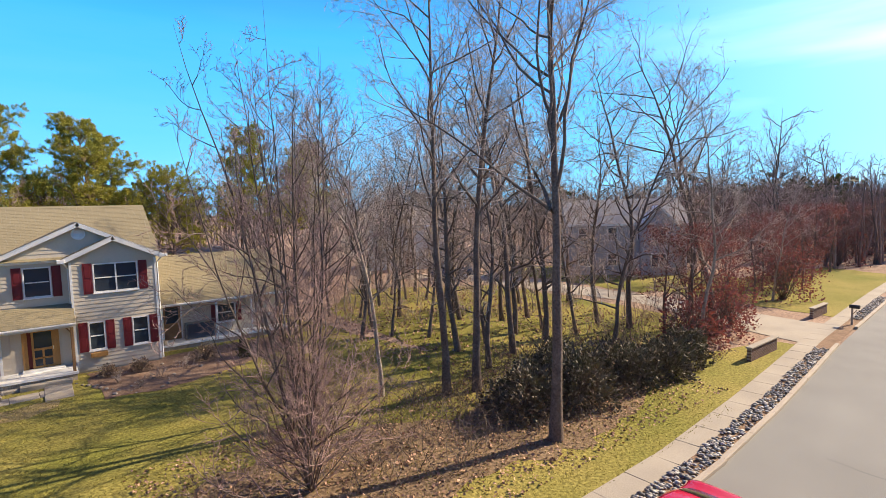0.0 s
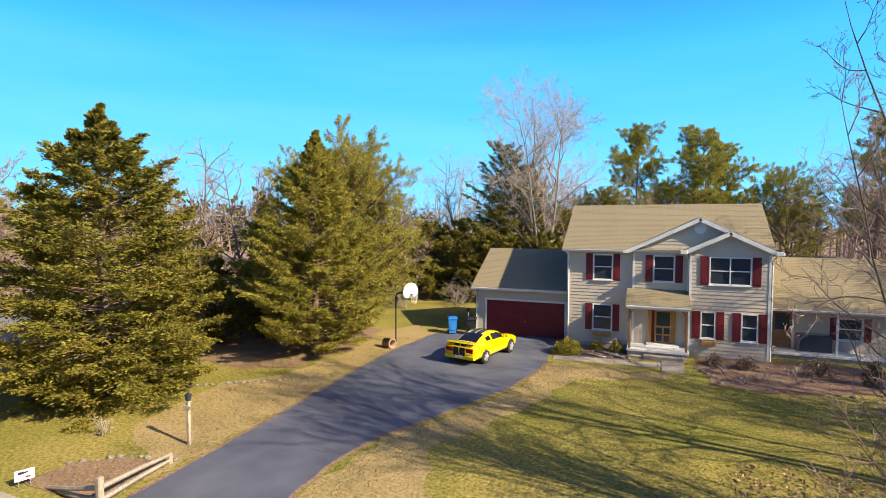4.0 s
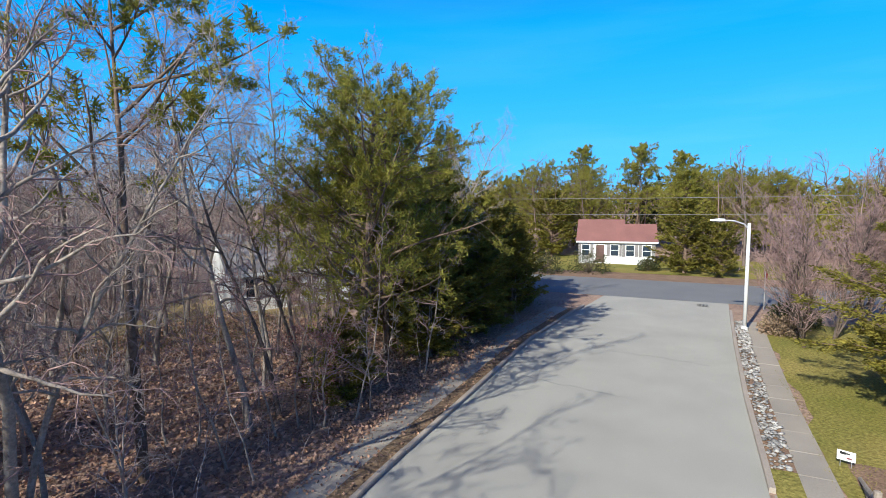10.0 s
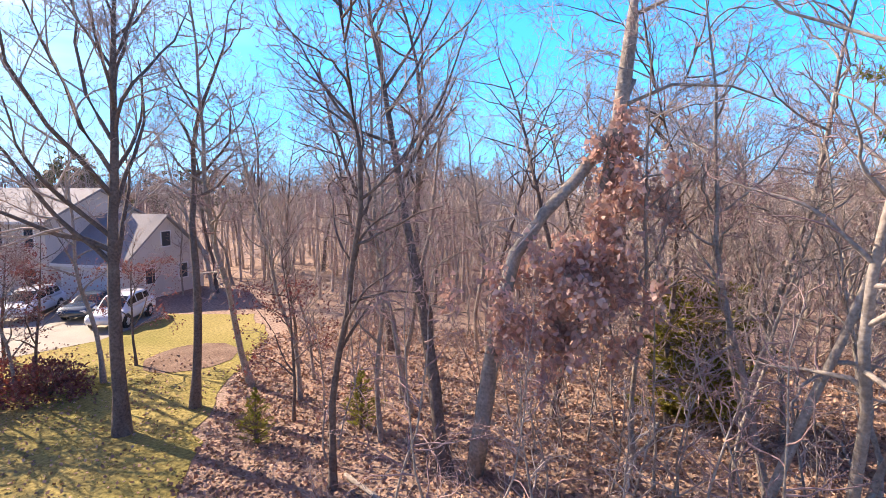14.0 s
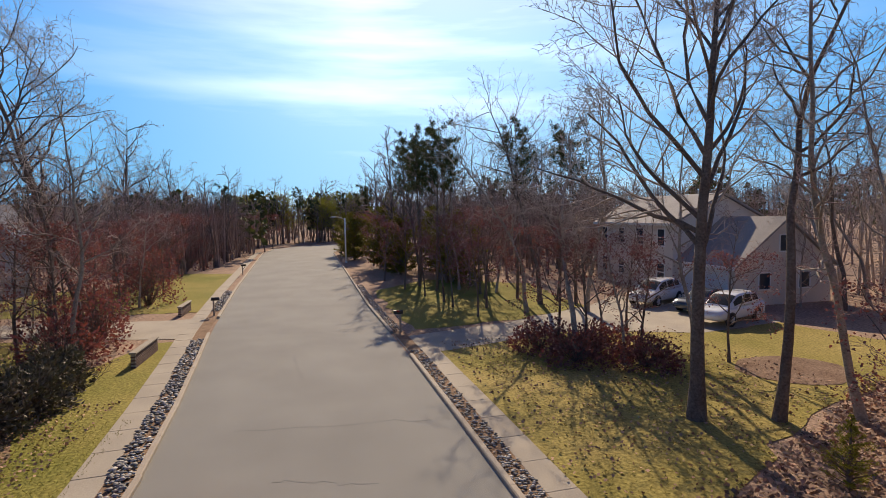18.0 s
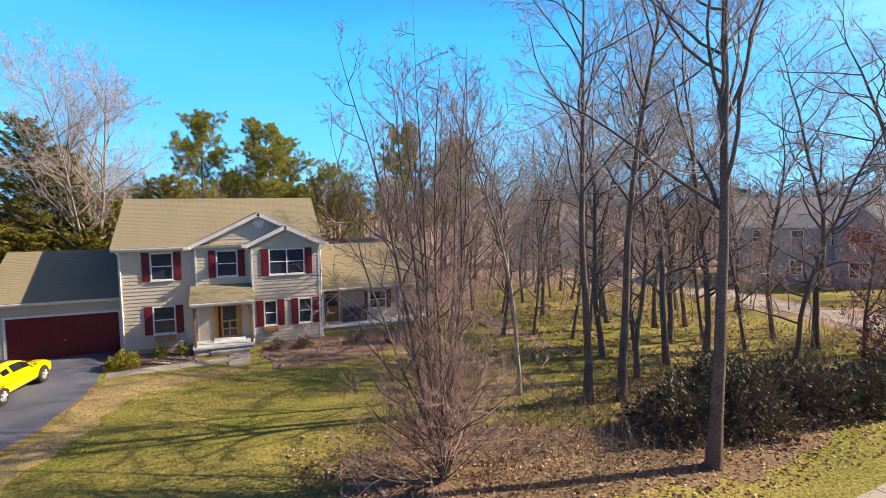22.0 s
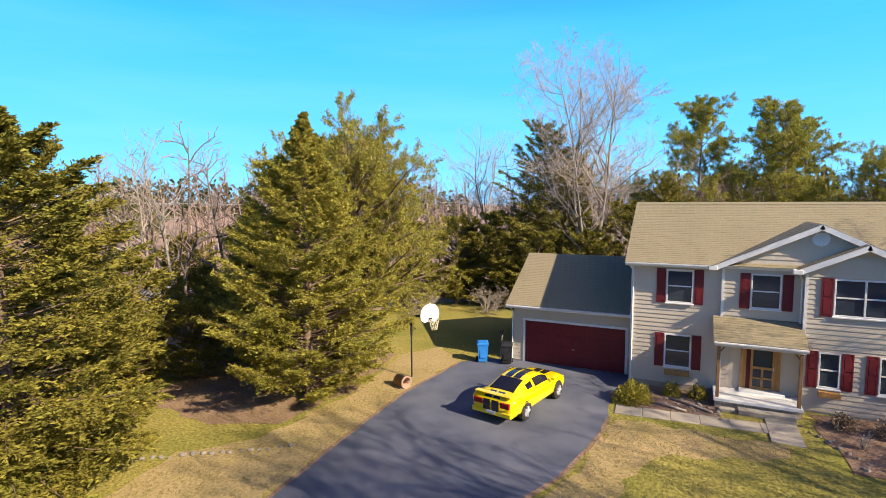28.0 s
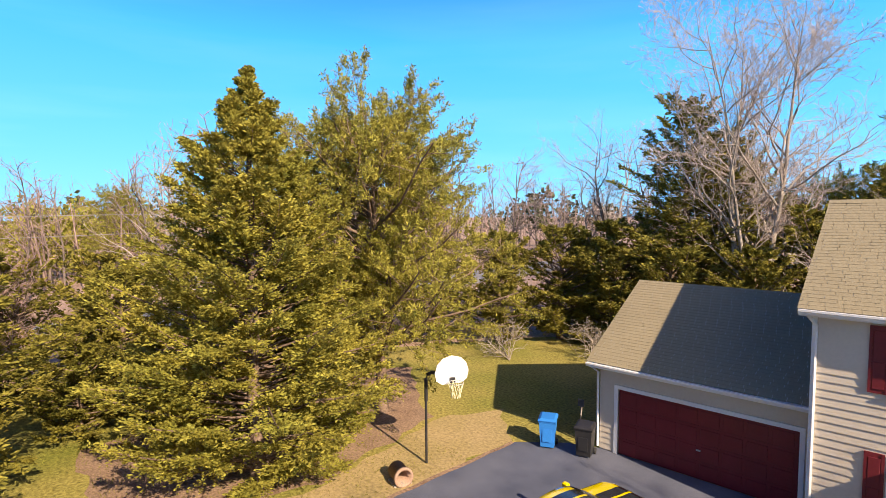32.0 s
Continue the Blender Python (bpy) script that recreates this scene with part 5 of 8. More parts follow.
pear, _ = bare("pear_tree", "leafless upswept ornamental pear with many grey stems on the lawn", (15.9, -18.9), 20, M_BARK, M_TWIGRED, seed=16, height=12.6, radius=0.062,
               limbs=16, spread=50, crown0=0.05, levels=(6, 4, 3), crown_r=2.35, peak=0.2, up=0.11, wander=0.16, twig=0.006, stems=10, stem_spread=0.12, sway=0.04)
low = bare_tree(12, 4.8, 0.030, 10, 50, 0.12, (0, 0), (6, 4), 0.5, 0.05, 0.2, 0.0065, 19, 0.75)
part("low_branch", low[0], M_BARK, pear)
part("low_twig", low[1], M_TWIGRED, pear)
bare("oak_tree", "tall bare grey oak with long open limbs beside the dark shrubs", (23.3, -21.2), 160, seed=24, height=18.5, radius=0.20, lean=(-0.06, 0.0), sway=0.03,
     limbs=20, spread=38, crown0=0.36, levels=(8, 6, 5, 2), crown_r=4.9, peak=0.35, up=0.10, wander=0.17, twig=0.0065)
bare("lawn_tree", "slim bare tree with rough grey trunk on the lawn edge", (23.2, -15.6), 40, seed=36, height=17.0, radius=0.17, limbs=16, spread=46, crown0=0.40, levels=(7, 6, 4), crown_r=3.6, up=0.08, wander=0.15, twig=0.009, group="bare lawn trees")
bare("lawn_tree", "slim bare tree with rough grey trunk on the lawn edge", (24.4, -16.1), 140, seed=39, height=17.5, radius=0.18, limbs=16, spread=46, crown0=0.38, levels=(7, 6, 4), crown_r=3.8, up=0.08, wander=0.15, twig=0.009, group="bare lawn trees")
bare("lawn_tree", "thin young bare tree on the lawn edge", (21.1, -14.0), 250, M_BARKPALE, seed=33, height=12.0, radius=0.10, limbs=16, spread=42, crown0=0.3, levels=(6, 5, 3), crown_r=2.3, wander=0.14, twig=0.008, group="bare lawn trees")
bare("yard_tree", "tall pale bare tree with vines behind the garage", (0.2, 15.2), 0, M_BARKPALE, M_TWIG, seed=41, height=18.5, radius=0.20, limbs=22, spread=46, crown0=0.16, levels=(8, 6, 4), crown_r=5.2, peak=0.35, up=0.10, wander=0.16, twig=0.011, stems=3, stem_spread=0.16)
bare("oak_tree", "wide-spreading bare oak casting branching shadows on the lawn", (25.45, -41.0), 70, sway=0.02, seed=51, height=15.5, radius=0.24, limbs=22, spread=42, crown0=0.30, levels=(8, 6, 5, 2), crown_r=5.0, peak=0.15, up=0.07, wander=0.14, twig=0.009)
bare("crooked_tree", "thin crooked bare tree leaning over the leaf litter", (24.7, -43.3), 10, seed=52, sway=0.14, height=15.5, radius=0.17, limbs=8, spread=46, crown0=0.45, levels=(5, 3, 3), limb_len=0.34, wander=0.28, twig=0.011)
bare("forked_tree", "leaning bare tree with forked top at the wood's edge", (15.2, -41.4), 0, seed=53, sway=0.05, height=14.5, radius=0.20, limbs=10, spread=40, crown0=0.5, levels=(5, 4, 3), limb_len=0.45, lean=(0.17, 0.04), wander=0.10, twig=0.011)
ornam = bare_tree(seed=61, height=7.4, radius=0.08, limbs=18, spread=36, crown0=0.08, levels=(6, 4, 3), limb_len=0.44, up=0.10, wander=0.08, twig=0.011, stems=4, stem_spread=0.16)[:2]
for k, (x, y, s, a) in enumerate(((-18.8, -22.0, 1.05, 0), (-23.5, -18.5, 1.45, 90), (-26.0, -14.5, 1.2, 200), (-21.0, -13.0, 1.0, 30), (-25.2, -20.6, 1.15, 300), (-21.4, -20.2, 1.1, 130))):
    plant("street_pear", "dense reddish leafless ornamental pear near the corner", "tree", [("trunk", ornam[0], M_BARK), ("crown", ornam[1], M_TWIGRED)], (x, y), a, "corner pears", s)

# the broken oak that still holds its dry leaves
t = bare_tree(seed=71, height=12.5, radius=0.22, limbs=10, spread=55, crown0=0.45, levels=(5, 4, 3), limb_len=0.38, up=0.0, wander=0.10, lean=(-0.26, -0.01), twig=0.011)[1]
rng = np.random.default_rng(72)
lv_c = np.array([(-3.3, -0.2, 8.6), (-3.4, -0.3, 7.6), (-3.0, -0.2, 6.7), (-2.5, -0.1, 5.8), (-1.5, 0, 5.4), (-2.7, 0, 4.8), (-1.2, 0.1, 4.2), (-2.2, 0.1, 3.8), (-2.9, 0.1, 5.6)])
lv_r = np.array([(0.30, 0.4, 0.50), (0.4, 0.5, 0.6), (0.55, 0.5, 0.6), (0.85, 0.6, 0.55), (0.75, 0.6, 0.6), (0.8, 0.5, 0.5), (0.6, 0.5, 0.55), (0.8, 0.5, 0.5), (0.6, 0.4, 0.5)])
knot = rng.integers(0, 9, 110)
knots = lv_c[knot] + rng.normal(0, 1, (110, 3)) * lv_r[knot]
pick = rng.integers(0, 110, 7000)
lat = knots[pick] + rng.normal(0, 1, (7000, 3)) * (0.12, 0.12, 0.2) - np.array([0, 0, 1.0]) * rng.uniform(0, 0.3, (7000, 1))
sz = 0.19 * rng.uniform(0.6, 1.3, 7000)
lv = np_mesh("leaves", *blades(rng, lat, rng.normal(0, 0.8, (7000, 3)) + [0, 0, -0.7], sz, sz * 0.38, 0.3))
snag = Mesh()
snag.tube([(0, 0, 0), (-.2, 0, 1.6), (-.4, -.02, 3.2), (-.65, -.05, 4.8), (-.95, -.06, 6.0), (-1.6, -.1, 7.0), (-2.4, -.1, 7.9), (-3.1, -.12, 8.9), (-3.6, -.15, 10.2)], [.26, .23, .21, .19, .18, .16, .15, .12, .07], 9)
snag.tube([(-3.0, -.12, 7.6), (-3.25, -.12, 8.8), (-3.4, -.12, 10.2), (-3.5, -.1, 11.3), (-3.55, -.1, 12.4)], [.10, .15, .17, .15, .05], 8)
snag.tube([(-3.5, -.1, 11.6), (-4.6, -.2, 12.1), (-6.2, -.2, 12.4), (-7.8, -.1, 12.5)], [.05, .04, .03, .01], 6)
snag.tube([(-3.4, -.1, 9.6), (-4.4, .1, 10.0), (-5.6, .2, 9.9), (-6.6, .1, 9.5)], [.05, .04, .03, .01], 6)
plant("broken_oak", "snapped oak with a hanging mass of dry pinkish-brown leaves", "tree", [("trunk", snag.data("snag", True), M_BARKPALE), ("crown", t, M_TWIG), ("leaves", lv, M_DRYLEAF)], (14.4, -41.4))

# evergreens by the drive
sp = conifer(81, 11.4, 5.3, leaf=0.15, boughs=240, sprays=42, per=20, base=0.35, shape=0.60, ragged=0.20, droop=-0.12, layer=0.55, width=0.17, spire=0.62, lift=0.05)
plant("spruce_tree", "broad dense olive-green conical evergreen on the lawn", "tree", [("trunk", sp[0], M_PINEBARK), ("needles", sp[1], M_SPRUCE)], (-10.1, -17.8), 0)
ce = conifer(82, 11.8, 4.15, leaf=0.105, boughs=310, sprays=36, per=25, base=0.4, droop=0.08, shape=0.72, skirt=0.60, ragged=0.26, width=0.2, spire=0.42, t0=0.4, lift=0.06)
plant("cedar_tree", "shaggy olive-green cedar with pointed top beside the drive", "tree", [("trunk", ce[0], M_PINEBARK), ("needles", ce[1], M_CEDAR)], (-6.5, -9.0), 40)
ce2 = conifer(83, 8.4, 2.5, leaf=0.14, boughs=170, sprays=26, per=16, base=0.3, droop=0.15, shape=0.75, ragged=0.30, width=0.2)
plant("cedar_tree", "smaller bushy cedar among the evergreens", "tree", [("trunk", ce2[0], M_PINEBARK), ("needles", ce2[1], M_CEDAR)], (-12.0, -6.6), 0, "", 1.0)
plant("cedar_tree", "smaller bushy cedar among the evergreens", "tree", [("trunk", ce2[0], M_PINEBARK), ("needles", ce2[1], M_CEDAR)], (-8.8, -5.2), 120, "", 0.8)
wp = pine(84, 10.2, crown=5.6, crown0=0.24, trunk=0.24, limbs=108, tufts=16, leaf=0.15, per=100, spread=70, gap=(0.28, 0.40), width=0.13)
plant("white_pine", "broad feathery olive-green pine rising behind the cedar", "tree", [("trunk", wp[0], M_PINEBARK), ("needles", wp[1], M_CEDAR)], (-8.4, -2.8), 0)

# pines and cedars across the street
sp1 = pine(91, 11.4, crown=4.6, crown0=0.28, trunk=0.22, limbs=76, tufts=13, leaf=0.18, per=66, spread=68, width=0.09)
sp3 = pine(93, 16.0, crown=3.7, crown0=0.36, trunk=0.22, limbs=54, tufts=12, leaf=0.26, per=52, spread=66, width=0.11)
plant("pine_tree", "tall dense pine at the edge of the road", "tree", [("trunk", sp1[0], M_PINEBARK), ("needles", sp1[1], M_PINE)], (-5.5, -39.4), 0, "roadside pines")
plant("pine_tree", "tall dense pine at the edge of the road", "tree", [("trunk", sp1[0], M_PINEBARK), ("needles", sp1[1], M_PINE)], (-9.4, -40.6), 130, "roadside pines", 0.85)
lp = pine(94, 13.5, crown=4.3, crown0=0.46, trunk=0.15, limbs=13, tufts=7, leaf=0.19, per=150, spread=62, width=0.10)
plant("pitch_pine", "sparse pine with few needle tufts on bare limbs", "tree", [("trunk", lp[0], M_PINEBARK), ("needles", lp[1], M_PINE)], (3.2, -40.6), 0)
dk = conifer(95, 6.5, 2.6, leaf=0.2, boughs=110, sprays=22, per=11, base=0.2, droop=0.15, shape=0.36, ragged=0.55, width=0.2, spire=2.0)
for k, (x, y, s, a) in enumerate(((-13.6, -39.4, 1.0, 0), (-16.2, -39.0, 0.95, 80), (-19.3, -39.5, 1.15, 160), (-22.4, -38.8, 0.9, 240), (-24.8, -40.2, 1.05, 40), (-3.6, -39.0, 0.5, 30), (-17.8, -43.0, 1.3, 10), (-11.2, -39.8, 1.1, 200), (-21, -42.5, 1.4, 0), (-14.6, -42.0, 1.4, 50), (-9.9, -38.5, .65, 70), (-15.2, -38.0, .7, 130), (-20.6, -37.8, .75, 10))):
    plant("holly_tree", "dark dense evergreen bush-tree crowding the kerb", "tree", [("trunk", dk[0], M_PINEBARK), ("needles", dk[1], (M_SPRUCE, M_PINE, M_DARKGREEN)[k % 3])], (x, y), a, "kerbside evergreens", s)
yc = conifer(96, 5.0, 1.6, leaf=0.13, boughs=70, sprays=14, per=9, base=0.2, droop=0.3, shape=0.6, ragged=0.5, width=0.16, spire=0.5)
plant("young_cedar", "loose ragged olive cedar deep in the wood", "tree", [("trunk", dk[0], M_PINEBARK), ("needles", dk[1], M_PINE)], (8.0, -46.4), 0, "young cedars", 0.72)
for x, y, s, a in ((18.4, -43.2, 0.4, 20), (21.0, -41.4, 0.35, 200)):
    plant("young_cedar", "young olive cedar growing in the wood", "tree", [("trunk", yc[0], M_PINEBARK), ("needles", yc[1], M_PINE)], (x, y), a, "young cedars", s)

# ---- woods: bare trees ----
WOOD = [bare_tree(seed=100 + k, height=h, radius=r, limbs=n + 5, spread=sp_ + 8, crown0=c0 - 0.06, levels=(6, 5, 3), crown_r=h * ll * 0.62, up=0.05, wander=0.2, twig=0.0075, sway=0.10)[:2]
        for k, (h, r, n, sp_, c0, ll) in enumerate(((13.0, 0.13, 12, 42, 0.40, 0.36), (12.0, 0.11, 11, 38, 0.35, 0.34), (14.0, 0.16, 13, 46, 0.42, 0.40), (10.5, 0.08, 10, 40, 0.30, 0.34), (15.0, 0.17, 12, 44, 0.48, 0.38), (9.0, 0.07, 11, 44, 0.22, 0.40)))]
SLIM = [bare_tree(seed=150 + k, height=h, radius=r, limbs=20, spread=50, crown0=0.26, levels=(6, 5, 3), crown_r=h * 0.175, up=0.06, wander=0.22, twig=0.0075, sway=0.10)[:2] for k, (h, r) in enumerate(((13.5, 0.10), (15.0, 0.12), (12.0, 0.085), (14.2, 0.095)))]
LAWN = [bare_tree(seed=160 + k, height=h, radius=r, limbs=24, spread=56, crown0=0.14, levels=(6, 5, 3), crown_r=h * 0.21, peak=0.55, up=0.06, wander=0.22, twig=0.0075, sway=0.10)[:2] for k, (h, r) in enumerate(((14.0, 0.13), (12.5, 0.10), (15.0, 0.15)))]
FAR = [bare_tree(seed=130 + k, height=h, radius=0.17, limbs=12, spread=46, crown0=0.30, levels=(5, 2), limb_len=0.42, up=0.07, wander=0.15, twig=0.024)[:2] for k, h in enumerate((14.0, 15.5, 13.0))]
THIN = [bare_tree(seed=140 + k, height=h, radius=0.035, limbs=14, spread=52, crown0=0.18, levels=(4, 4), limb_len=0.34, up=0.03, wander=0.26, twig=0.008, sway=0.10)[:2] for k, h in enumerate((5.5, 7.0, 4.2))]
rng = random.Random(17)
placed = [(x, y, 2.0) for x, y in ((25.3, -40.8), (24.7, -43.3), (15.2, -41.4), (14.3, -41.4), (3.2, -40.6), (-5.7, -38.9), (-9.4, -40.6), (23.1, -21.4), (23.2, -15.6), (24.4, -16.1), (21.1, -14.3), (15.7, -18.8))]


def free(x, y, gap):
    if -25 < x < 0 and (abs(y + 42 - 0.72 * (x - 2)) < 2.2 or (x < -12 and -62 < y < -49)):
        return False
    if any((x - a) ** 2 + (y - b) ** 2 < max(gap, g) ** 2 for a, b, g in placed):
        return False
    placed.append((x, y, gap))
    return True


far_spots = []


def wood_tree(x, y, kind, label, group, s=1.0):
    if kind is FAR:
        far_spots.append((x, y, s * rng.uniform(0.85, 1.12), rng.uniform(0, 6.283), rng.randrange(len(FAR))))
        return None
    me = kind[rng.randrange(len(kind))]
    pale = rng.random() < (0.6 if y < -36 and x < 26 else 0.12)
    return plant("woodland_tree" if kind is not THIN else "sapling", label, "tree", [("trunk", me[0], M_BARKPALE if pale else M_BARK), ("crown", me[1], M_TWIG if rng.random() < 0.6 else M_TWIGRED)],
                 (x, y, -0.02), rng.uniform(0, 360), group, s * rng.uniform(0.85, 1.12))


# measured trunks in the wood across the street
for x, y in ((17.8, -39.9), (21.5, -44.9), (23.6, -41.6), (17.5, -42.6), (8.8, -46.2), (24.0, -45.6), (17.9, -45.8), (12.5, -45.6), (5.0, -40.8), (1.7, -41.3), (17.2, -44.7), (2.2, -39.0), (-1.5, -40.2), (-4.2, -41.5), (-6.5, -43.5), (10.2, -43.0), (7.2, -41.8)):
    if free(x, y, 0.8):
        wood_tree(x, y, SLIM, "bare woodland tree with thin grey trunk in leaf litter", "bare woodland trees", 1.0)
n = 0
while n < 80:
    x, y = rng.uniform(-16, 40), rng.uniform(-74, -43)
    if (x > 25 and y > -58 and x < 52) or (-31 < x < -21 and -73 < y < -61) or not free(x, y, 2.0):
        continue
    wood_tree(x, y, WOOD, "bare woodland tree with thin grey trunk in leaf litter", "bare woodland trees")
    n += 1
n = 0
while n < 30:
    x, y = rng.uniform(-14, 9), rng.uniform(-58, -39)
    if not free(x, y, 1.0):
        continue
    wood_tree(x, y, SLIM, "bare woodland tree with thin grey trunk in leaf litter", "bare woodland trees", 0.95)
    n += 1
n = 0
while n < 120:
    x, y = rng.uniform(-12, 24), rng.uniform(-56, -37.5)
    if (x > 19 and y > -46) or not free(x, y, 0.7):
        continue
    wood_tree(x, y, THIN, "thin bare sapling among fallen leaves", "saplings")
    n += 1
# trees beside the neighbour's drive and along the street
for x, y in ((38.5, -14.2), (38.4, -12.0), (32.8, -12.5), (32.5, -10.4), (29.5, -13.2), (34.5, -15.8), (27.6, -11.0), (36.2, -8.0), (30.2, -6.5), (41.5, -16.5), (26.6, -4.0), (43.0, -6.0)):
    if free(x, y, 0.8):
        wood_tree(x, y, LAWN, "bare lawn-edge tree with dark trunk and low side twigs", "bare street trees", 1.15)
for x, y in ((32.5, -40.6), (31.2, -42.2), (34.2, -42.9), (29.8, -44.4), (43.2, -42.6), (45.6, -44.6), (49.0, -41.6), (51.6, -43.4), (54.4, -41.0), (42.0, -46.2), (47.4, -46.8), (37.8, -19.0), (40.2, -18.4)):
    if free(x, y, 0.7):
        wood_tree(x, y, WOOD, "bare street-side tree with reddish twigs and slim trunk", "bare street trees", 1.0)
n = 0
while n < 40:
    x, y = rng.uniform(25, 46), rng.uniform(-16, 22)
    if (41 < x < 51 and y < 14) or not free(x, y, 1.7):
        continue
    wood_tree(x, y, LAWN, "bare twiggy tree standing between the two lawns", "bare street trees", 1.0)
    n += 1
n = 0
while n < 46:
    x, y = rng.uniform(27, 52), rng.uniform(-15, 16)
    if not free(x, y, 0.9):
        continue
    wood_tree(x, y, THIN, "thin brown sapling between the lawns", "saplings", 1.2)
    n += 1
n = 0
while n < 34:
    x, y = rng.uniform(51, 118), rng.uniform(-17.5, 10)
    if (50 < x < 68 and -8 < y < 8) or y < float(along(x, NK)) + 4 or not free(x, y, 2.6):
        continue
    wood_tree(x, y, FAR if x > 70 else WOOD, "bare tree along the far street", "bare far trees")
    n += 1
n = 0
while n < 58:
    x, y = rng.uniform(41, 125), rng.uniform(-75, -35.5)
    if (x < 56 and -64 < y < -35) or y > float(along(x, SK)) - 4 or not free(x, y, 2.6):
        continue
    wood_tree(x, y, FAR if x > 62 else WOOD, "bare tree along the far street", "bare far trees")
    n += 1
# behind the house and round the yard
n = 0
while n < 56:
    x, y = rng.uniform(-40, 48), rng.uniform(18, 62)
    if (x > -2 and y < 33) or not free(x, y, 2.6):
        continue
    wood_tree(x, y, FAR, "bare tree in the wood behind the house", "bare back-yard trees", 0.86)
    n += 1
n = 0
while n < 16:
    x, y = rng.uniform(-28, -14), rng.uniform(-8, 18)
    if not free(x, y, 2.4):
        continue
    wood_tree(x, y, FAR, "bare tree at the side of the yard", "bare back-yard trees", 0.85)
    n += 1
for x, y, s in ((-11.3, 19.9, 1.0), (-15.3, 21.4, 1.05), (-8.4, 17.7, 0.95), (-13.0, 16.5, 0.9), (-10.0, 23.0, 1.1), (-17.5, 17.0, 1.0), (-6.0, 20.5, 1.0), (7.0, 21.5, 1.0), (9.8, 23.5, 0.95)):
    plant("woodland_tree", "grey bare tree at the edge of the back yard", "tree", [("trunk", WOOD[int(x) % 6][0], M_BARK), ("crown", WOOD[int(x) % 6][1], M_TWIG)], (x, y, -0.02), x * 31 % 360, "bare yard-edge trees", s)
bare("dead_tree", "pale dead tree with bare forked branches behind the evergreens", (-19.9, -4.8), 30, M_BARKPALE, M_BARKPALE, seed=47, height=11.0, radius=0.17, limbs=13, spread=48, crown0=0.42, levels=(5, 3), crown_r=3.4, up=0.10, wander=0.16, twig=0.016, stems=2, stem_spread=0.16)
# pines behind the house
for k, (x, y, s, a) in enumerate(((7.6, 26, 1.03, 0), (14.6, 27, 1.0, 60), (21.2, 26, 0.98, 150), (28.6, 28, 1.0, 220), (34.0, 26, 0.9, 300), (2.5, 30, 0.85, 20), (18, 38, 1.0, 90), (40, 34, 1.0, 10), (11, 40, 1.0, 200))):
    me = (sp3, sp1)[k % 3 == 2]
    plant("pine_tree", "tall yellow-green pine in the wood behind the house", "tree", [("trunk", me[0], M_PINEBARK), ("needles", me[1], M_PINE)], (x, y), a, "pines behind the house", s)
bc = conifer(97, 14.0, 3.9, leaf=0.24, boughs=200, sprays=22, per=10, base=0.6, droop=0.2, shape=0.36, ragged=0.5, width=0.18, spire=2.0)
# tone follows the light: olive on the first, sunlit cedar, dark green on the rest
for x, y, s, a in ((-3.2, 15.4, 1.0, 0), (-1.2, 17.5, 0.85, 70), (-9.5, 15.5, 0.42, 150), (3.8, 15.5, 0.5, 100), (-6.5, 17.5, 0.45, 20), (5.5, 19.0, 0.7, 0), (-12, 20, 0.42, 90)):
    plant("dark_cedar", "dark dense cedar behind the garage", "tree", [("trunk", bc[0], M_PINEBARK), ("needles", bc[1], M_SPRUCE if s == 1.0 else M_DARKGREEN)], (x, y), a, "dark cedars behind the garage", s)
# trees round the far house and along the cross street
for k, (x, y, s, a) in enumerate(((-62, -22, 0.8, 0), (-66, -28, 0.85, 40), (-68, -34, 0.82, 80), (-66, -40, 0.85, 120), (-62, -46, 0.9, 160), (-58, -27, 0.7, 200), (-70, -16, 0.8, 240), (-64, -52, 0.8, 280), (-48, -56, 0.85, 10), (-46, -64, 0.9, 50), (-72, -24, 0.85, 30), (-74, -44, 0.85, 30), (-60, -10, 0.7, 200), (-58, 2, 0.8, 100))):
    me = (sp1, sp1, sp3)[k % 3]
    s *= 1.12
    plant("pine_tree", "rounded dark green pine beyond the cross street", "tree", [("trunk", me[0], M_PINEBARK), ("needles", me[1], M_PINE if k % 2 else M_SPRUCE)], (x, y), a, "far pines", s)
for x, y, s, a in ((-46, -27.5, 0.85, 0), (-44.5, -24.5, 0.6, 100), (-58, -44, 1.0, 20)):
    plant("far_cedar", "olive-brown cedar beside the white house", "tree", [("trunk", dk[0], M_PINEBARK), ("needles", dk[1], M_SPRUCE)], (x, y), a, "far cedars", s * 1.3)
n = 0
while n < 34:
    x, y = rng.uniform(-90, -43), rng.uniform(-80, 50)
    if (-62 < x and -45 < y < -26) or not free(x, y, 3.0):
        continue
    wood_tree(x, y, FAR, "bare tree beyond the cross street", "bare far trees", 0.9)
    n += 1
n = 0
while n < 26:
    x, y = rng.uniform(-30, -14), rng.uniform(-75, -45)
    if (-31 < x < -21 and -73 < y < -61) or not free(x, y, 2.0):
        continue
    wood_tree(x, y, WOOD, "bare woodland tree with thin grey trunk in leaf litter", "bare woodland trees")
    n += 1
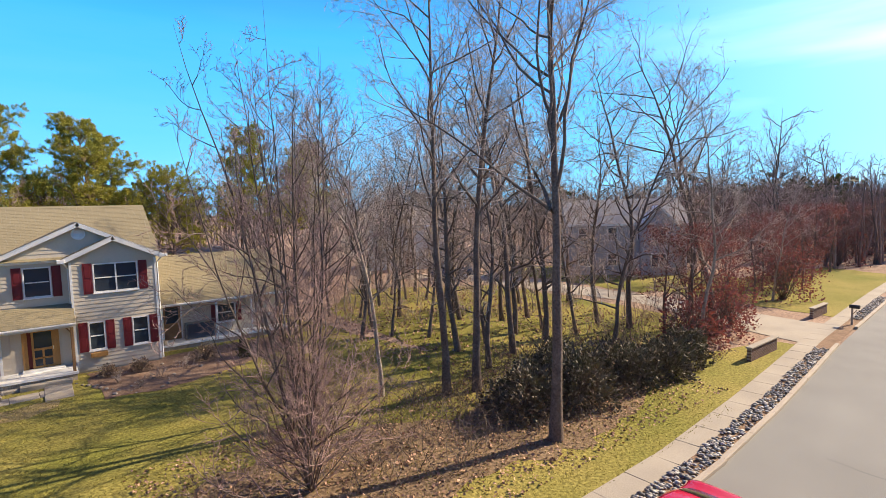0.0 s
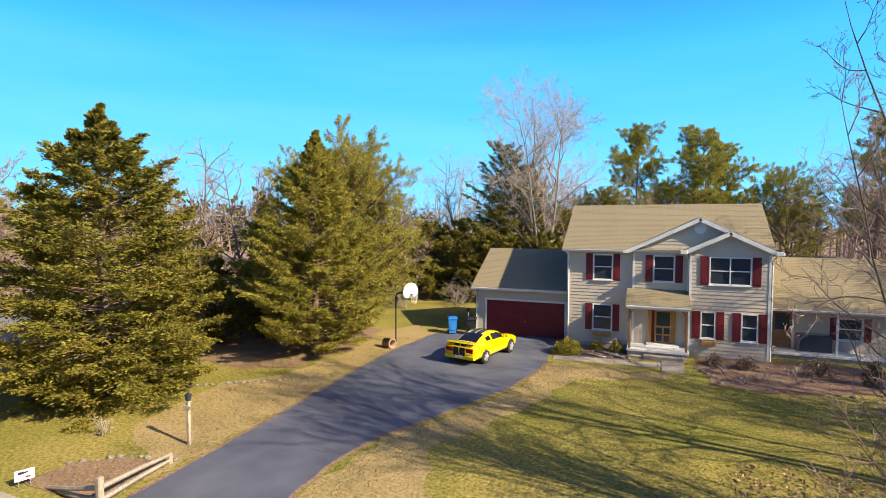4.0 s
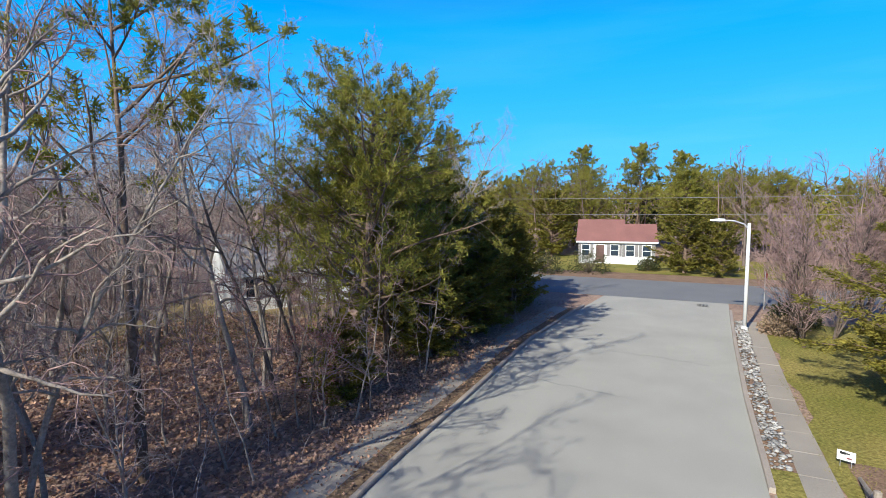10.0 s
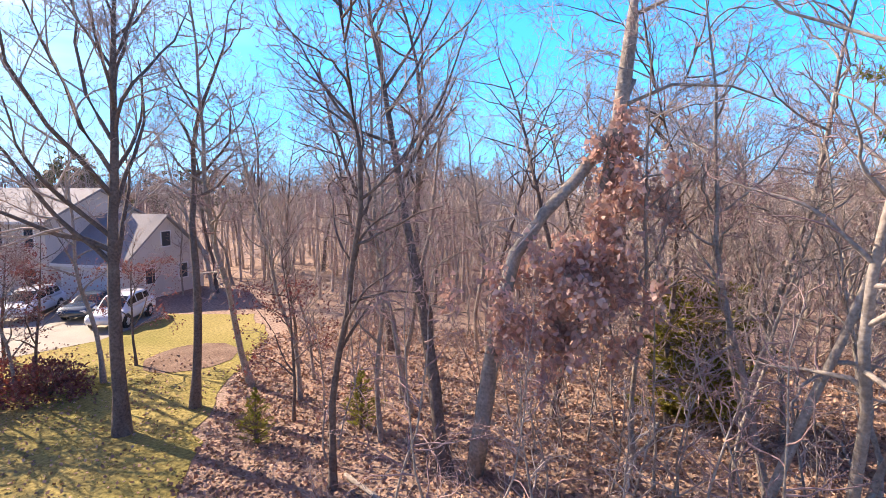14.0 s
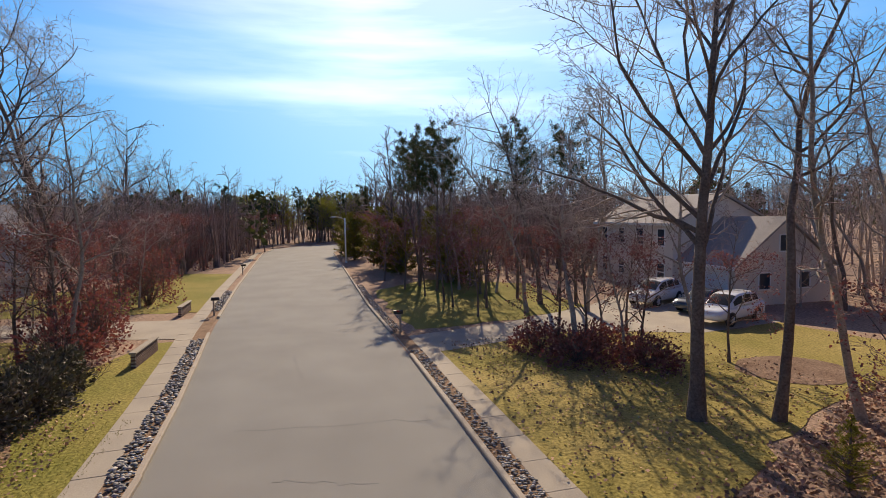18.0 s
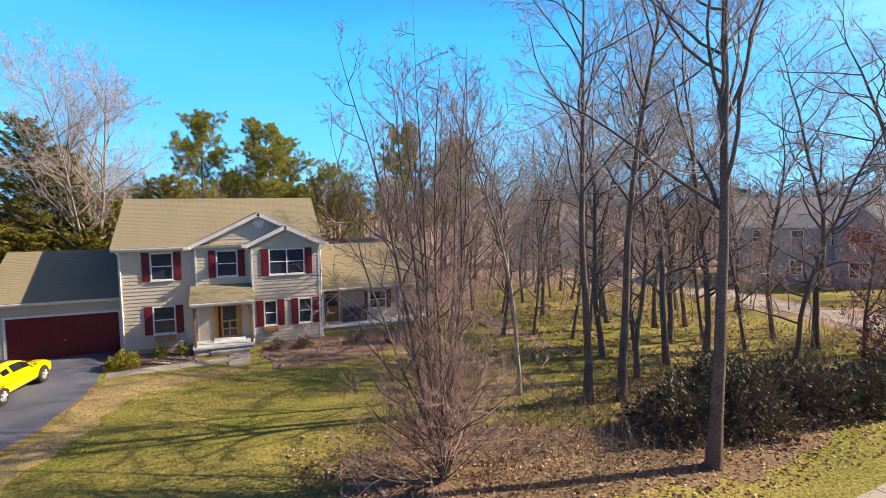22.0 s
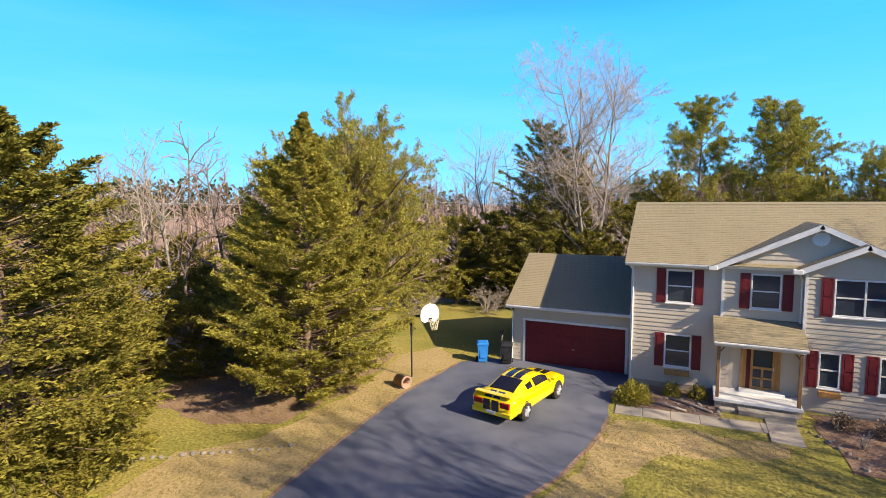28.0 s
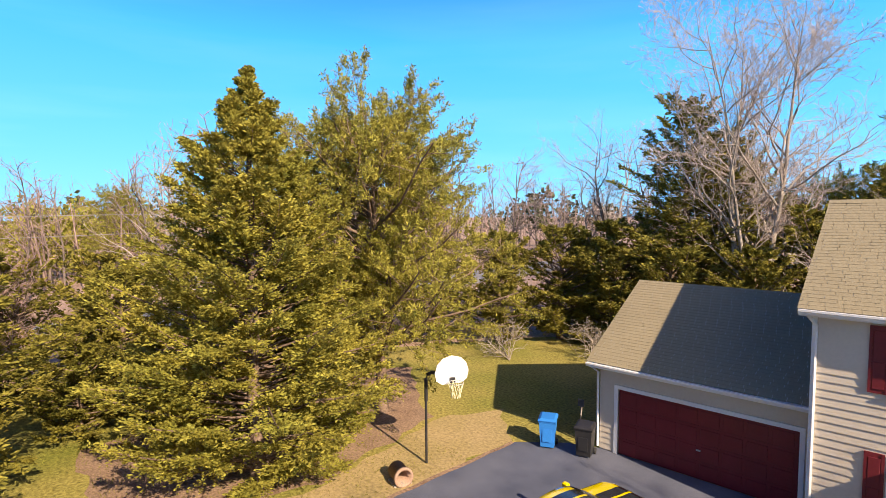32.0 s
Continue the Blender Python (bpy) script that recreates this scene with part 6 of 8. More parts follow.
# tall dark pines beside the south street
sp4 = pine(98, 15.0, crown=2.5, crown0=0.58, trunk=0.16, limbs=24, tufts=9, leaf=0.30, per=34, spread=62, width=0.07)
for x, y, s, a in ((54, -39.0, 0.84, 0), (57.5, -38.2, 0.9, 80), (58.8, -41, 0.95, 160), (66, -40, 0.9, 220), (48.5, -44, 0.85, 40), (45.0, -47, 0.8, 120), (72, -39, 0.9, 20), (92, -35.5, 0.7, 10), (110, -38, 0.75, 40), (132, -15, 0.8, 0), (140, -24, 0.85, 60), (146, -34, 0.8, 20), (100, -14, 0.75, 0), (112, -13, 0.7, 60)):
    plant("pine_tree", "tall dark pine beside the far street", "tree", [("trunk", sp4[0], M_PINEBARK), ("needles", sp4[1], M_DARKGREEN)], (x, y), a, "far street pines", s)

# ---- distant woods, one mass in a wide ring ----
rngn = np.random.default_rng(7)


def far_wood(name, label, centres, material, height, seed, leafy_mass, k=130, size=1.1):
    r = np.random.default_rng(seed)
    n = len(centres)
    if leafy_mass:
        d = unit(r.normal(size=(n, k, 3)))
        at = centres[:, None] + d * np.array([2.6, 2.6, 4.6]) * r.uniform(0.5, 1.0, (n, k, 1)) + np.array([0, 0, 1.0]) * (height[:, None, None] * 0.62)
        s = size * r.uniform(0.6, 1.3, n * k)
        v, f = blades(r, at.reshape(-1, 3), r.normal(size=(n * k, 3)), s, s * 0.4)
    else:
        tr = np.concatenate([centres, centres], 1).reshape(n, 2, 3)
        tr[:, 1, 2] += height * 0.8
        tr[:, 1, :2] += r.normal(0, 0.7, (n, 2))
        v0, f0 = tubes(tr, np.tile([[0.14, 0.04]], (n, 1)), 4)
        k = 80
        at = centres[:, None] + r.normal(0, 1, (n, k, 3)) * [1.6, 1.6, 0] + np.stack([np.zeros((n, k)), np.zeros((n, k)), height[:, None] * r.uniform(0.15, 0.8, (n, k))], -1)
        wy = r.normal(0, 0.8, (n * k, 3)) + [0, 0, 0.55]
        s = 1.9 * r.uniform(0.5, 1.5, n * k)
        v1, f1 = blades(r, at.reshape(-1, 3), wy, s, np.full(n * k, 0.022), 0.16)
        v, f = join([(v0, f0), (v1, f1)])
    return tagged(part(name, np_mesh(name, v, f), material), label, "woods", kind="stuff")


def ring_points(n, r0, r1, seed):
    r = np.random.default_rng(seed)
    a = r.uniform(0, 2 * np.pi, n)
    q = np.sqrt(r.uniform(r0 ** 2, r1 ** 2, n))
    p = np.stack([10 + q * np.cos(a), -30 + q * np.sin(a), np.zeros(n) - 0.02], 1)
    on_road = (np.abs(p[:, 1] + 27) < 7.5) & (p[:, 0] > 20) & (p[:, 0] < 138)
    on_cross = (p[:, 0] < -27) & (p[:, 0] > -45)
    return p[~on_road & ~on_cross]


c = ring_points(1700, 66, 165, 3)
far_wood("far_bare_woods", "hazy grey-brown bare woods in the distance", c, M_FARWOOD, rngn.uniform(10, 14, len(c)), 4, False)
mid_r = np.random.default_rng(12)
c = np.stack([mid_r.uniform(-30, 46, 620), mid_r.uniform(-112, -60, 620), np.full(620, -0.02)], 1)
c = c[~((c[:, 0] < -17) & (c[:, 1] > -76)) & ~((c[:, 0] > 30) & (c[:, 1] > -66))]
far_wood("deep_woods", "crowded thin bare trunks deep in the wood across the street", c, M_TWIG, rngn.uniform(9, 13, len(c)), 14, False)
c = np.concatenate([np.stack([mid_r.uniform(48, 142, 380), mid_r.uniform(-8, 34, 380), np.full(380, -0.02)], 1), np.stack([mid_r.uniform(57, 118, 330), mid_r.uniform(-80, -44, 330), np.full(330, -0.02)], 1), np.stack([mid_r.uniform(139, 185, 420), mid_r.uniform(-90, 30, 420), np.full(420, -0.02)], 1), np.stack([mid_r.uniform(84, 136, 160), mid_r.uniform(-16.5, -6, 160), np.full(160, -0.02)], 1)])
c = c[~((c[:, 0] < 72) & (c[:, 1] < 13) & (c[:, 1] > -14)) & ~((c[:, 0] < 56) & (c[:, 1] < 32))]
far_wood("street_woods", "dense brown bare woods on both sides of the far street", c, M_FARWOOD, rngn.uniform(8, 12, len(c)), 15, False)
c = ring_points(330, 85, 190, 5)
far_wood("far_pine_woods", "dark green pine crowns in the distance", c, M_DARKGREEN, rngn.uniform(9, 14.5, len(c)), 6, True)

belt = np.random.default_rng(61)
c = np.stack([belt.uniform(-92, -68, 90), belt.uniform(-84, 30, 90), np.full(90, -0.02)], 1)
far_wood("west_pine_belt", "belt of olive and dark green pines beyond the white house", c, M_PINE, belt.uniform(7.5, 10.5, 90), 62, True, 420, 0.55)


# ---- undergrowth: thin bare shoots on the woodland floor ----
def shoots(name, label, n, box, hmin, hmax, seed, keep, material):
    r = np.random.default_rng(seed)
    at = np.stack([r.uniform(box[0], box[1], n), r.uniform(box[2], box[3], n), np.zeros(n) - 0.02], 1)
    at = at[keep(at[:, 0], at[:, 1])]
    n = len(at)
    h = r.uniform(hmin, hmax, n)
    lines = polylines(r, at, r.normal(0, 0.4, (n, 3)) + [0, 0, 1.0], h, 5, 0.24, 0.0)
    a = tubes(lines, (0.006 + 0.004 * h)[:, None] * np.linspace(1, 0.3, 6)[None], 3)
    s, w, ln, t = children(r, lines, h, 6, 0.25, 1.0, 48, 0.42, 0.4)
    l2 = polylines(r, s, w, ln, 2, 0.2, 0.03)
    b = tubes(l2, np.full((len(ln), 1), 0.007) * np.linspace(1, 0.5, 3)[None], 3)
    return tagged(part(name, np_mesh(name, *join([a, b]), True), material), label, "undergrowth", kind="stuff")


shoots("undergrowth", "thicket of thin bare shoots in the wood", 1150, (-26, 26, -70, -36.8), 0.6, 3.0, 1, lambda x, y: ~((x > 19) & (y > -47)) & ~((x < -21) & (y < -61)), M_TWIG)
shoots("brush_twigs", "low tangle of bare twigs under the pear and oak", 850, (16.5, 36, -21.0, -13.8), 0.4, 1.8, 8, lambda x, y: y < -22.6 + 0.45 * (x - 15) + 4.5, M_BARK)
shoots("undergrowth_east", "thin brown bare shoots under the street trees", 1500, (26, 47, -17.5, 22), 0.6, 2.6, 2, lambda x, y: ((x > 33) | (y > -6)) & ~((x > 41) & (y < 14) & (y > -12)), M_TWIGRED)
shoots("undergrowth_back", "thin bare shoots behind the house", 900, (-30, 46, 17, 60), 1.5, 4.5, 3, lambda x, y: (y > 27) | (x < 6), M_TWIG)
shoots("undergrowth_far", "thin bare shoots along the far street", 900, (52, 118, -70, 4), 1.5, 4.5, 4, lambda x, y: ((y < -37) & ~((x < 58) & (y > -62))) | (y > -14), M_TWIGRED)
shoots("undergrowth_west", "thin bare shoots beyond the cross street", 700, (-75, -44, -80, 40), 1.5, 4.0, 5, lambda x, y: ~((y > -46) & (y < -25)), M_TWIGRED)


# small trees that keep withered red leaves
lb_w, lb_t, lb_tip = bare_tree(seed=401, height=7.5, radius=0.08, limbs=14, spread=50, crown0=0.22, levels=(4, 4, 2), limb_len=0.5, up=0.05, wander=0.14, twig=0.010)
rl = np.random.default_rng(402)
pt = np.repeat(lb_tip, 5, 0) + rl.normal(0, 0.16, (len(lb_tip) * 5, 3))
pt = pt[pt[:, 2] < 5.8]
sz = 0.10 * rl.uniform(0.6, 1.4, len(pt))
lb_l = np_mesh("leaves", *blades(rl, pt, rl.normal(0, 1, pt.shape), sz, sz * 0.36))
for k, (x, y, s) in enumerate(((33.0, -41.3, .9), (34.8, -40.8, 1.0), (31.4, -43.0, .85), (36.4, -45.5, .9), (30.2, -46.4, .8), (38.6, -16.4, 1.05), (41.6, -17.2, .9), (44.0, -15.0, .8), (53.0, -15.6, 1.0), (57.5, -14.4, 1.1), (63, -13.2, 1.1), (70, -12.5, 1.2), (78, -12, 1.2), (88, -11.5, 1.2), (52.0, -37.6, .8), (20.8, -43.2, .8), (-1.0, -38.4, .6), (38.4, -18.0, 1.1), (44.8, -17.0, 1.0), (45.4, -40.6, 1.1), (51.5, -42.0, 1.2), (48.8, -38.4, 1.1), (55.8, -42.4, 1.2), (48.5, -15.5, .8), (60.0, -16.5, 1.0), (66.5, -15.2, 1.2), (74, -14.5, 1.2), (83, -13, 1.2), (94, -12, 1.2), (102, -14, 1.2), (110, -17, 1.2), (119, -20, 1.2), (56, -36.6, 1.0), (62.5, -35.6, 1.1), (78, -36, 1.2), (84, -36.8, 1.2), (95, -37, 1.2), (46.5, -38.5, .9), (42.8, -39.2, .85))):
    plant("beech_tree", "small tree holding sparse withered reddish leaves", "tree", [("trunk", lb_w, M_BARK), ("crown", lb_t, M_TWIGRED), ("leaves", lb_l, M_REDLEAF)], (x, y), 47 * k, "red-leaved trees", s)
for k, (x, y, s) in enumerate(((58.5, -42.5, .9), (63.0, -42.5, 1.0), (67.0, -37.8, .9), (71.0, -43, 1.1), (88, -34.2, .9), (74, -37, 1.1), (99, -34, 1.0), (106, -36, 1.1))):
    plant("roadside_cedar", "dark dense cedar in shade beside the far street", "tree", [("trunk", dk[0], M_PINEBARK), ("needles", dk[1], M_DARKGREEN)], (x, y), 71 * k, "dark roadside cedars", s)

# the yard's shade is put into the needle colour: dark green on most cedars
for k, (x, y, s) in enumerate(((-15.0, 7.0, 0.9), (-12.0, 9.5, 1.0), (-9.5, 12.5, 1.05), (-6.5, 13.5, 1.1), (-3.0, 12.8, 0.9), (0.8, 13.6, 0.9), (3.0, 16.5, 1.2), (-17.5, 2.0, 0.75), (-19.5, -3.0, 0.65), (-16.8, -9.5, 0.85), (-14.2, -11.6, 0.6), (-13.2, -9.2, 0.55), (-19.5, -13.0, 0.9), (-15.2, -4.5, 0.6), (-22.0, -9.0, 0.9), (6.8, 17.0, 1.1), (-22, 6, 1.0), (-24, -1, 0.9))):
    plant("hedge_cedar", "dense cedar, mostly coloured shade-dark, screening the back yard", "tree", [("trunk", dk[0], M_PINEBARK), ("needles", dk[1], M_DARKGREEN if k % 12 else M_SPRUCE)], (x, y), 83 * k, "yard screen cedars", s)
n = 0
while n < 36:
    x, y = rng.uniform(128, 175), rng.uniform(-75, 10)
    if x < 139 and y < -20 or not free(x, y, 2.2):
        continue
    wood_tree(x, y, FAR, "bare tree at the far bend of the street", "bare far trees")
    n += 1
for k, (x, y, s) in enumerate(((141, -12, .9), (145, -20, .95), (150, -28, .9), (148, -37, .95), (143, -46, .9), (128, -14, .85), (155, -33, 1.0), (143, -31, .8))):
    plant("pine_tree", "dark pine at the far bend of the street", "tree", [("trunk", sp1[0], M_PINEBARK), ("needles", sp1[1], M_DARKGREEN)], (x, y), 57 * k, "far bend pines", s)


# the far bare trees as one mass
spots = np.array(far_spots)
bits_w, bits_t = [], []
for k, me in enumerate(FAR):
    sel = spots[spots[:, 4] == k]
    for src, out in ((me[0], bits_w), (me[1], bits_t)):
        co = np.empty(len(src.vertices) * 3, np.float32)
        src.vertices.foreach_get("co", co)
        ix = np.empty(len(src.loops), np.int32)
        src.loops.foreach_get("vertex_index", ix)
        co, ix = co.reshape(-1, 3), ix.reshape(-1, 4)
        for x, y, sc, a, _ in sel:
            turn = np.array([(math.cos(a), math.sin(a), 0), (-math.sin(a), math.cos(a), 0), (0, 0, 1)]) * sc
            out.append((co @ turn + np.array([x, y, -0.02]), ix))
far_trees = tagged(part("bare_tree_belt", np_mesh("bare_tree_belt", *join(bits_w), True), M_BARK), "belt of far bare trees closing the street and yards", "woods", kind="stuff")
part("crown", np_mesh("crown", *join(bits_t), True), M_TWIGRED, far_trees)

# ---- leaf litter and grass as loose stuff ----
def scatter(name, label, category, n, box, size, material, seed, keep=None, up=0.25, width=0.4, z=0.03):
    r = np.random.default_rng(seed)
    at = np.stack([r.uniform(box[0], box[1], n), r.uniform(box[2], box[3], n), np.full(n, z) + r.uniform(0, 0.03, n)], 1)
    if keep is not None:
        at = at[keep(at[:, 0], at[:, 1])]
    n = len(at)
    w = r.normal(0, 1, (n, 3))
    w[:, 2] = np.abs(w[:, 2]) * up
    s = size * r.uniform(0.6, 1.3, n)
    return tagged(part(name, np_mesh(name, *blades(r, at, w, s, s * width, 0.2)), material), label, category, kind="stuff")


scatter("fallen_leaves", "dry curled brown leaves on the woodland floor", "leaves", 60000, (-14, 27, -56, -36.45), 0.13, M_FALLEN, 1,
        lambda x, y: ~((x > 21.5) & (y > -38.7 - (x - 21.5) * 2.0)))
scatter("fallen_leaves_walk", "brown leaves lying along the walk by the wood", "leaves", 1500, (-22, 12, -36.8, -34.95), 0.10, M_FALLEN, 14, None, 0.25, 0.4, 0.045)
scatter("fallen_leaves_lawn", "brown leaves blown over the lawn edges", "leaves", 6500, (12, 32, -22.8, -14.5), 0.10, M_FALLEN, 12)
scatter("fallen_leaves_south", "brown leaves blown over the lawn under the bare oak", "leaves", 2600, (20, 37, -48, -35.5), 0.11, M_FALLEN, 13)
scatter("fallen_leaves_east", "brown leaves scattered under the street trees", "leaves", 5000, (24, 46, -20, 6), 0.16, M_FALLEN, 2, lambda x, y: (x < 42))
scatter("lawn_grass", "short dry grass blades on the front lawn", "grass", 80000, (-14, 30, -23.9, -3.5), 0.085, M_GRASSTUFT, 3,
        lambda x, y: ~((x > along(y, [(-24.4, -2.4), (-15.7, -2.9), (-6, -3.5), (0, -3.0)])) & (x < along(y, [(-24.4, 3.1), (-21.2, 1.5), (-17, 1.8), (-14.4, 2.9), (-10.6, 4.4), (-5, 5.0), (0, 5.1)]))) & ~((x > 11.5) & (y > -7.2)) & ~((x > 5) & (y > -5.4)), 1.2, 0.10, 0.0)
scatter("lawn_grass_south", "dry grass blades under the oak", "grass", 7000, (20, 37, -46, -36.2), 0.08, M_GRASSTUFT, 4, None, 1.2, 0.10, 0.0)

# ---- cars ----
def flowing(stations, ys):
    """Smooth curves through rows of (y, values...): one row for each y."""
    k = np.array(stations, float)
    slope = np.gradient(k[:, 1:], k[:, 0], axis=0)
    out = []
    for y in ys:
        i = int(np.clip(np.searchsorted(k[:, 0], y) - 1, 0, len(k) - 2))
        h = k[i + 1, 0] - k[i, 0]
        f = (y - k[i, 0]) / h
        out.append((2 * f ** 3 - 3 * f ** 2 + 1) * k[i, 1:] + (f ** 3 - 2 * f ** 2 + f) * h * slope[i] + (3 * f ** 2 - 2 * f ** 3) * k[i + 1, 1:] + (f ** 3 - f ** 2) * h * slope[i + 1])
    return np.array(out)


def car(name, label, m, paint, kind="coupe", stripes=False, group=""):
    """A car that points along +y: flowing body and cabin, panes, wheels and lamps."""
    ob = thing(name, label, "car", m, group)
    if kind == "coupe":
        st = [(-2.38, .74, .46, .84), (-2.30, .86, .33, .98), (-1.9, .93, .25, 1.05), (-1.35, .95, .22, 1.03), (-0.6, .935, .21, .98), (0.2, .925, .21, .96), (1.0, .93, .21, .955), (1.6, .925, .24, .91), (2.15, .86, .28, .82), (2.38, .68, .38, .66)]
        gh = [(-1.85, .70, .96, .64, 1.01), (-1.30, .80, .95, .58, 1.20), (-0.75, .84, .93, .57, 1.345), (-0.1, .85, .92, .59, 1.39), (0.35, .84, .91, .60, 1.34), (1.12, .78, .90, .68, .94)]
        axles, r = (-1.38, 1.38), 0.345
        front, rear, sides = (0.40, 1.02), (-1.68, -0.86), ((-0.42, 0.72, .57, .90), (-0.98, -0.58, .62, .86))
    else:
        st = [(-2.30, .78, .50, 1.00), (-2.22, .90, .38, 1.10), (-1.7, .93, .30, 1.12), (-0.6, .93, .28, 1.08), (0.4, .93, .28, 1.06), (1.1, .92, .28, 1.04), (1.8, .90, .32, .98), (2.2, .84, .36, .86), (2.34, .70, .44, .70)]
        gh = [(-2.24, .78, 1.02, .70, 1.12), (-1.85, .83, 1.02, .63, 1.56), (-1.1, .86, 1.02, .65, 1.68), (-0.2, .86, 1.01, .66, 1.70), (0.35, .85, 1.0, .66, 1.62), (1.3, .78, .98, .70, 1.03)]
        axles, r = (-1.36, 1.36), 0.37
        front, rear, sides = (0.42, 1.18), (-2.14, -1.86), ((-0.05, 0.85, .56, .88), (-0.95, -0.15, .56, .88), (-1.72, -1.05, .58, .85))
    ys = np.linspace(st[0][0], st[-1][0], 34)
    rings = []
    for y, (w, a, b) in zip(ys, flowing(st, ys)):
        zm = a + (b - a) * .52
        ring = []
        for k in range(24):
            q = 2 * math.pi * k / 24
            cq, sq = math.cos(q), math.sin(q)
            ring.append((w * math.copysign(abs(cq) ** .42, cq), y, zm + ((b - zm) * abs(sq) ** .62 if sq > 0 else -(zm - a) * abs(sq) ** .5)))
        rings.append(ring)
    part("body", Mesh().loft(rings), paint, ob, "", True)

    def cabin(y, p, out=0.0):
        wb, zb, wt, zt = flowing(gh, [y])[0]
        if abs(p) > .5:
            f = (1 - abs(p)) / .5
            return (math.copysign(wb + (wt - wb) * f + out, p), y, zb + (zt - .045 - zb) * f + out * .4)
        return ((wt + out * .5) * p / .5, y, zt - .045 * (abs(p) / .5) ** 2.5 + out)

    def patch(nm, y0, y1, p0, p1, material, out, label="", ny=6, npp=6):
        grid = [cabin(y0 + (y1 - y0) * i / ny, p0 + (p1 - p0) * j / npp, out) for i in range(ny + 1) for j in range(npp + 1)]
        part(nm, Mesh().add(grid, [(i * (npp + 1) + j, i * (npp + 1) + j + 1, (i + 1) * (npp + 1) + j + 1, (i + 1) * (npp + 1) + j) for i in range(ny) for j in range(npp)]), material, ob, label, True)

    yg = np.linspace(gh[0][0], gh[-1][0], 24)
    part("cabin", Mesh().loft([[cabin(y, -1 + 2 * k / 20) for k in range(21)] for y in yg]), paint, ob, "", True)
    patch("windscreen", *front, -.46, .46, M_CARGLASS, .008, "dark tinted glass")
    patch("rear_window", *rear, -.43, .43, M_CARGLASS, .008, "dark tinted glass")
    for y0, y1, p0, p1 in sides:
        for s in (-1, 1):
            patch("side_window", y0, y1, s * p0, s * p1, M_CARGLASS, .008, "dark tinted glass")
    for s in (-1, 1):
        part("mirror", Mesh().rbox(s * .98 - .09, 0.72, .96, s * .98 + .09, .86, 1.08, .03), paint, ob)
        part("tail_lamp", Mesh().rbox(s * .57 - .20, st[0][0] - .035, st[0][3] - .17, s * .57 + .20, st[0][0] + .12, st[0][3] + .03, .02), M_LAMPRED, ob, "red tail lamp")
        part("headlamp", Mesh().rbox(s * .60 - .16, st[-1][0] - .25, st[-1][3] - .10, s * .60 + .16, st[-1][0] - .02, st[-1][3] + .04, .03), M_CHROME, ob)
        part("door_handle", Mesh().rbox(s * .94 - .02, -.42, .80, s * .94 + .02, -.24, .83, .005), paint, ob)
        for y in axles:
            # black disc stands in for the shaded gap round the wheel; no arch is cut
            part("arch_gap_shade", Mesh().tube([(s * .78, y, r + .02), (s * .945, y, r + .02)], r + .04, 20), M_BLACK, ob)
            w = new("wheel")
            w.parent = ob
            prof = [(0.0, r * .62), (.02, r * .66), (.0, r * .92), (.03, r), (.18, r), (.21, r * .92), (.21, r * .6)]
            ringsw = [[(s * (.76 + px), y + q * math.cos(2 * math.pi * k / 24), r + q * math.sin(2 * math.pi * k / 24)) for k in range(24)] for px, q in prof]
            part("tyre", Mesh().loft(ringsw, False), M_TYRE, w, "black rubber tyre", True)
            rim = Mesh()
            rim.loft([[(s * .962, y + q * math.cos(2 * math.pi * k / 20), r + q * math.sin(2 * math.pi * k / 20)) for k in range(20)] for q in (r * .64, r * .56)], False)
            for k in range(5):
                a = 2 * math.pi * k / 5
                rim.tube([(s * .965, y, r), (s * .965, y + r * .6 * math.cos(a), r + r * .6 * math.sin(a))], [.075, .05], 5)
            part("rim", rim, M_CHROME, w, "silver five-spoke rim")
            part("hub", Mesh().tube([(s * .77, y, r), (s * .952, y, r)], r * .55, 16), M_BLACK, w)
    part("plate", Mesh().box(-.2, st[0][0] - .055, .40, .2, st[0][0] - .042, .50), M_WHITE, ob)
    part("rear_panel", Mesh().rbox(-.34, st[0][0] - .03, .58, .34, st[0][0] + .1, .82, .02), paint, ob)
    part("bumper", Mesh().rbox(-.85, st[0][0] - .04, .34, .85, st[0][0] + .3, .52, .04), paint, ob)
    if stripes:
        deck = lambda y, x: float(flowing(st, [y])[0][2]) + .007
        top = lambda y, x: cabin(y, x / float(flowing(gh, [y])[0][2]) * .5)[2] + .007
        for s in (-1, 1):
            for a, b, f in ((-2.32, -1.84, deck), (1.10, 2.30, deck), (-0.84, 0.38, top)):
                n = 10
                ys = [a + (b - a) * k / n for k in range(n + 1)]
                sm = Mesh()
                sm.add([(s * .035, y, f(y, .035)) for y in ys] + [(s * .33, y, f(y, .33)) for y in ys], [(k, k + 1, n + 2 + k, n + 1 + k) for k in range(n)])
                part("stripe", sm, M_STRIPE, ob, "black racing stripe")
            part("stripe", Mesh().box(s * .035, st[0][0] - .045, .50, s * .33, st[0][0] - .02, .90), M_STRIPE, ob, "black racing stripe")
        part("spoiler", Mesh().rbox(-.78, -2.32, 1.06, .78, -2.06, 1.10, .015), paint, ob)
        for s in (-1, 1):
            part("spoiler_foot", Mesh().box(s * .6 - .03, -2.24, 1.0, s * .6 + .03, -2.14, 1.07), paint, ob)
    return ob


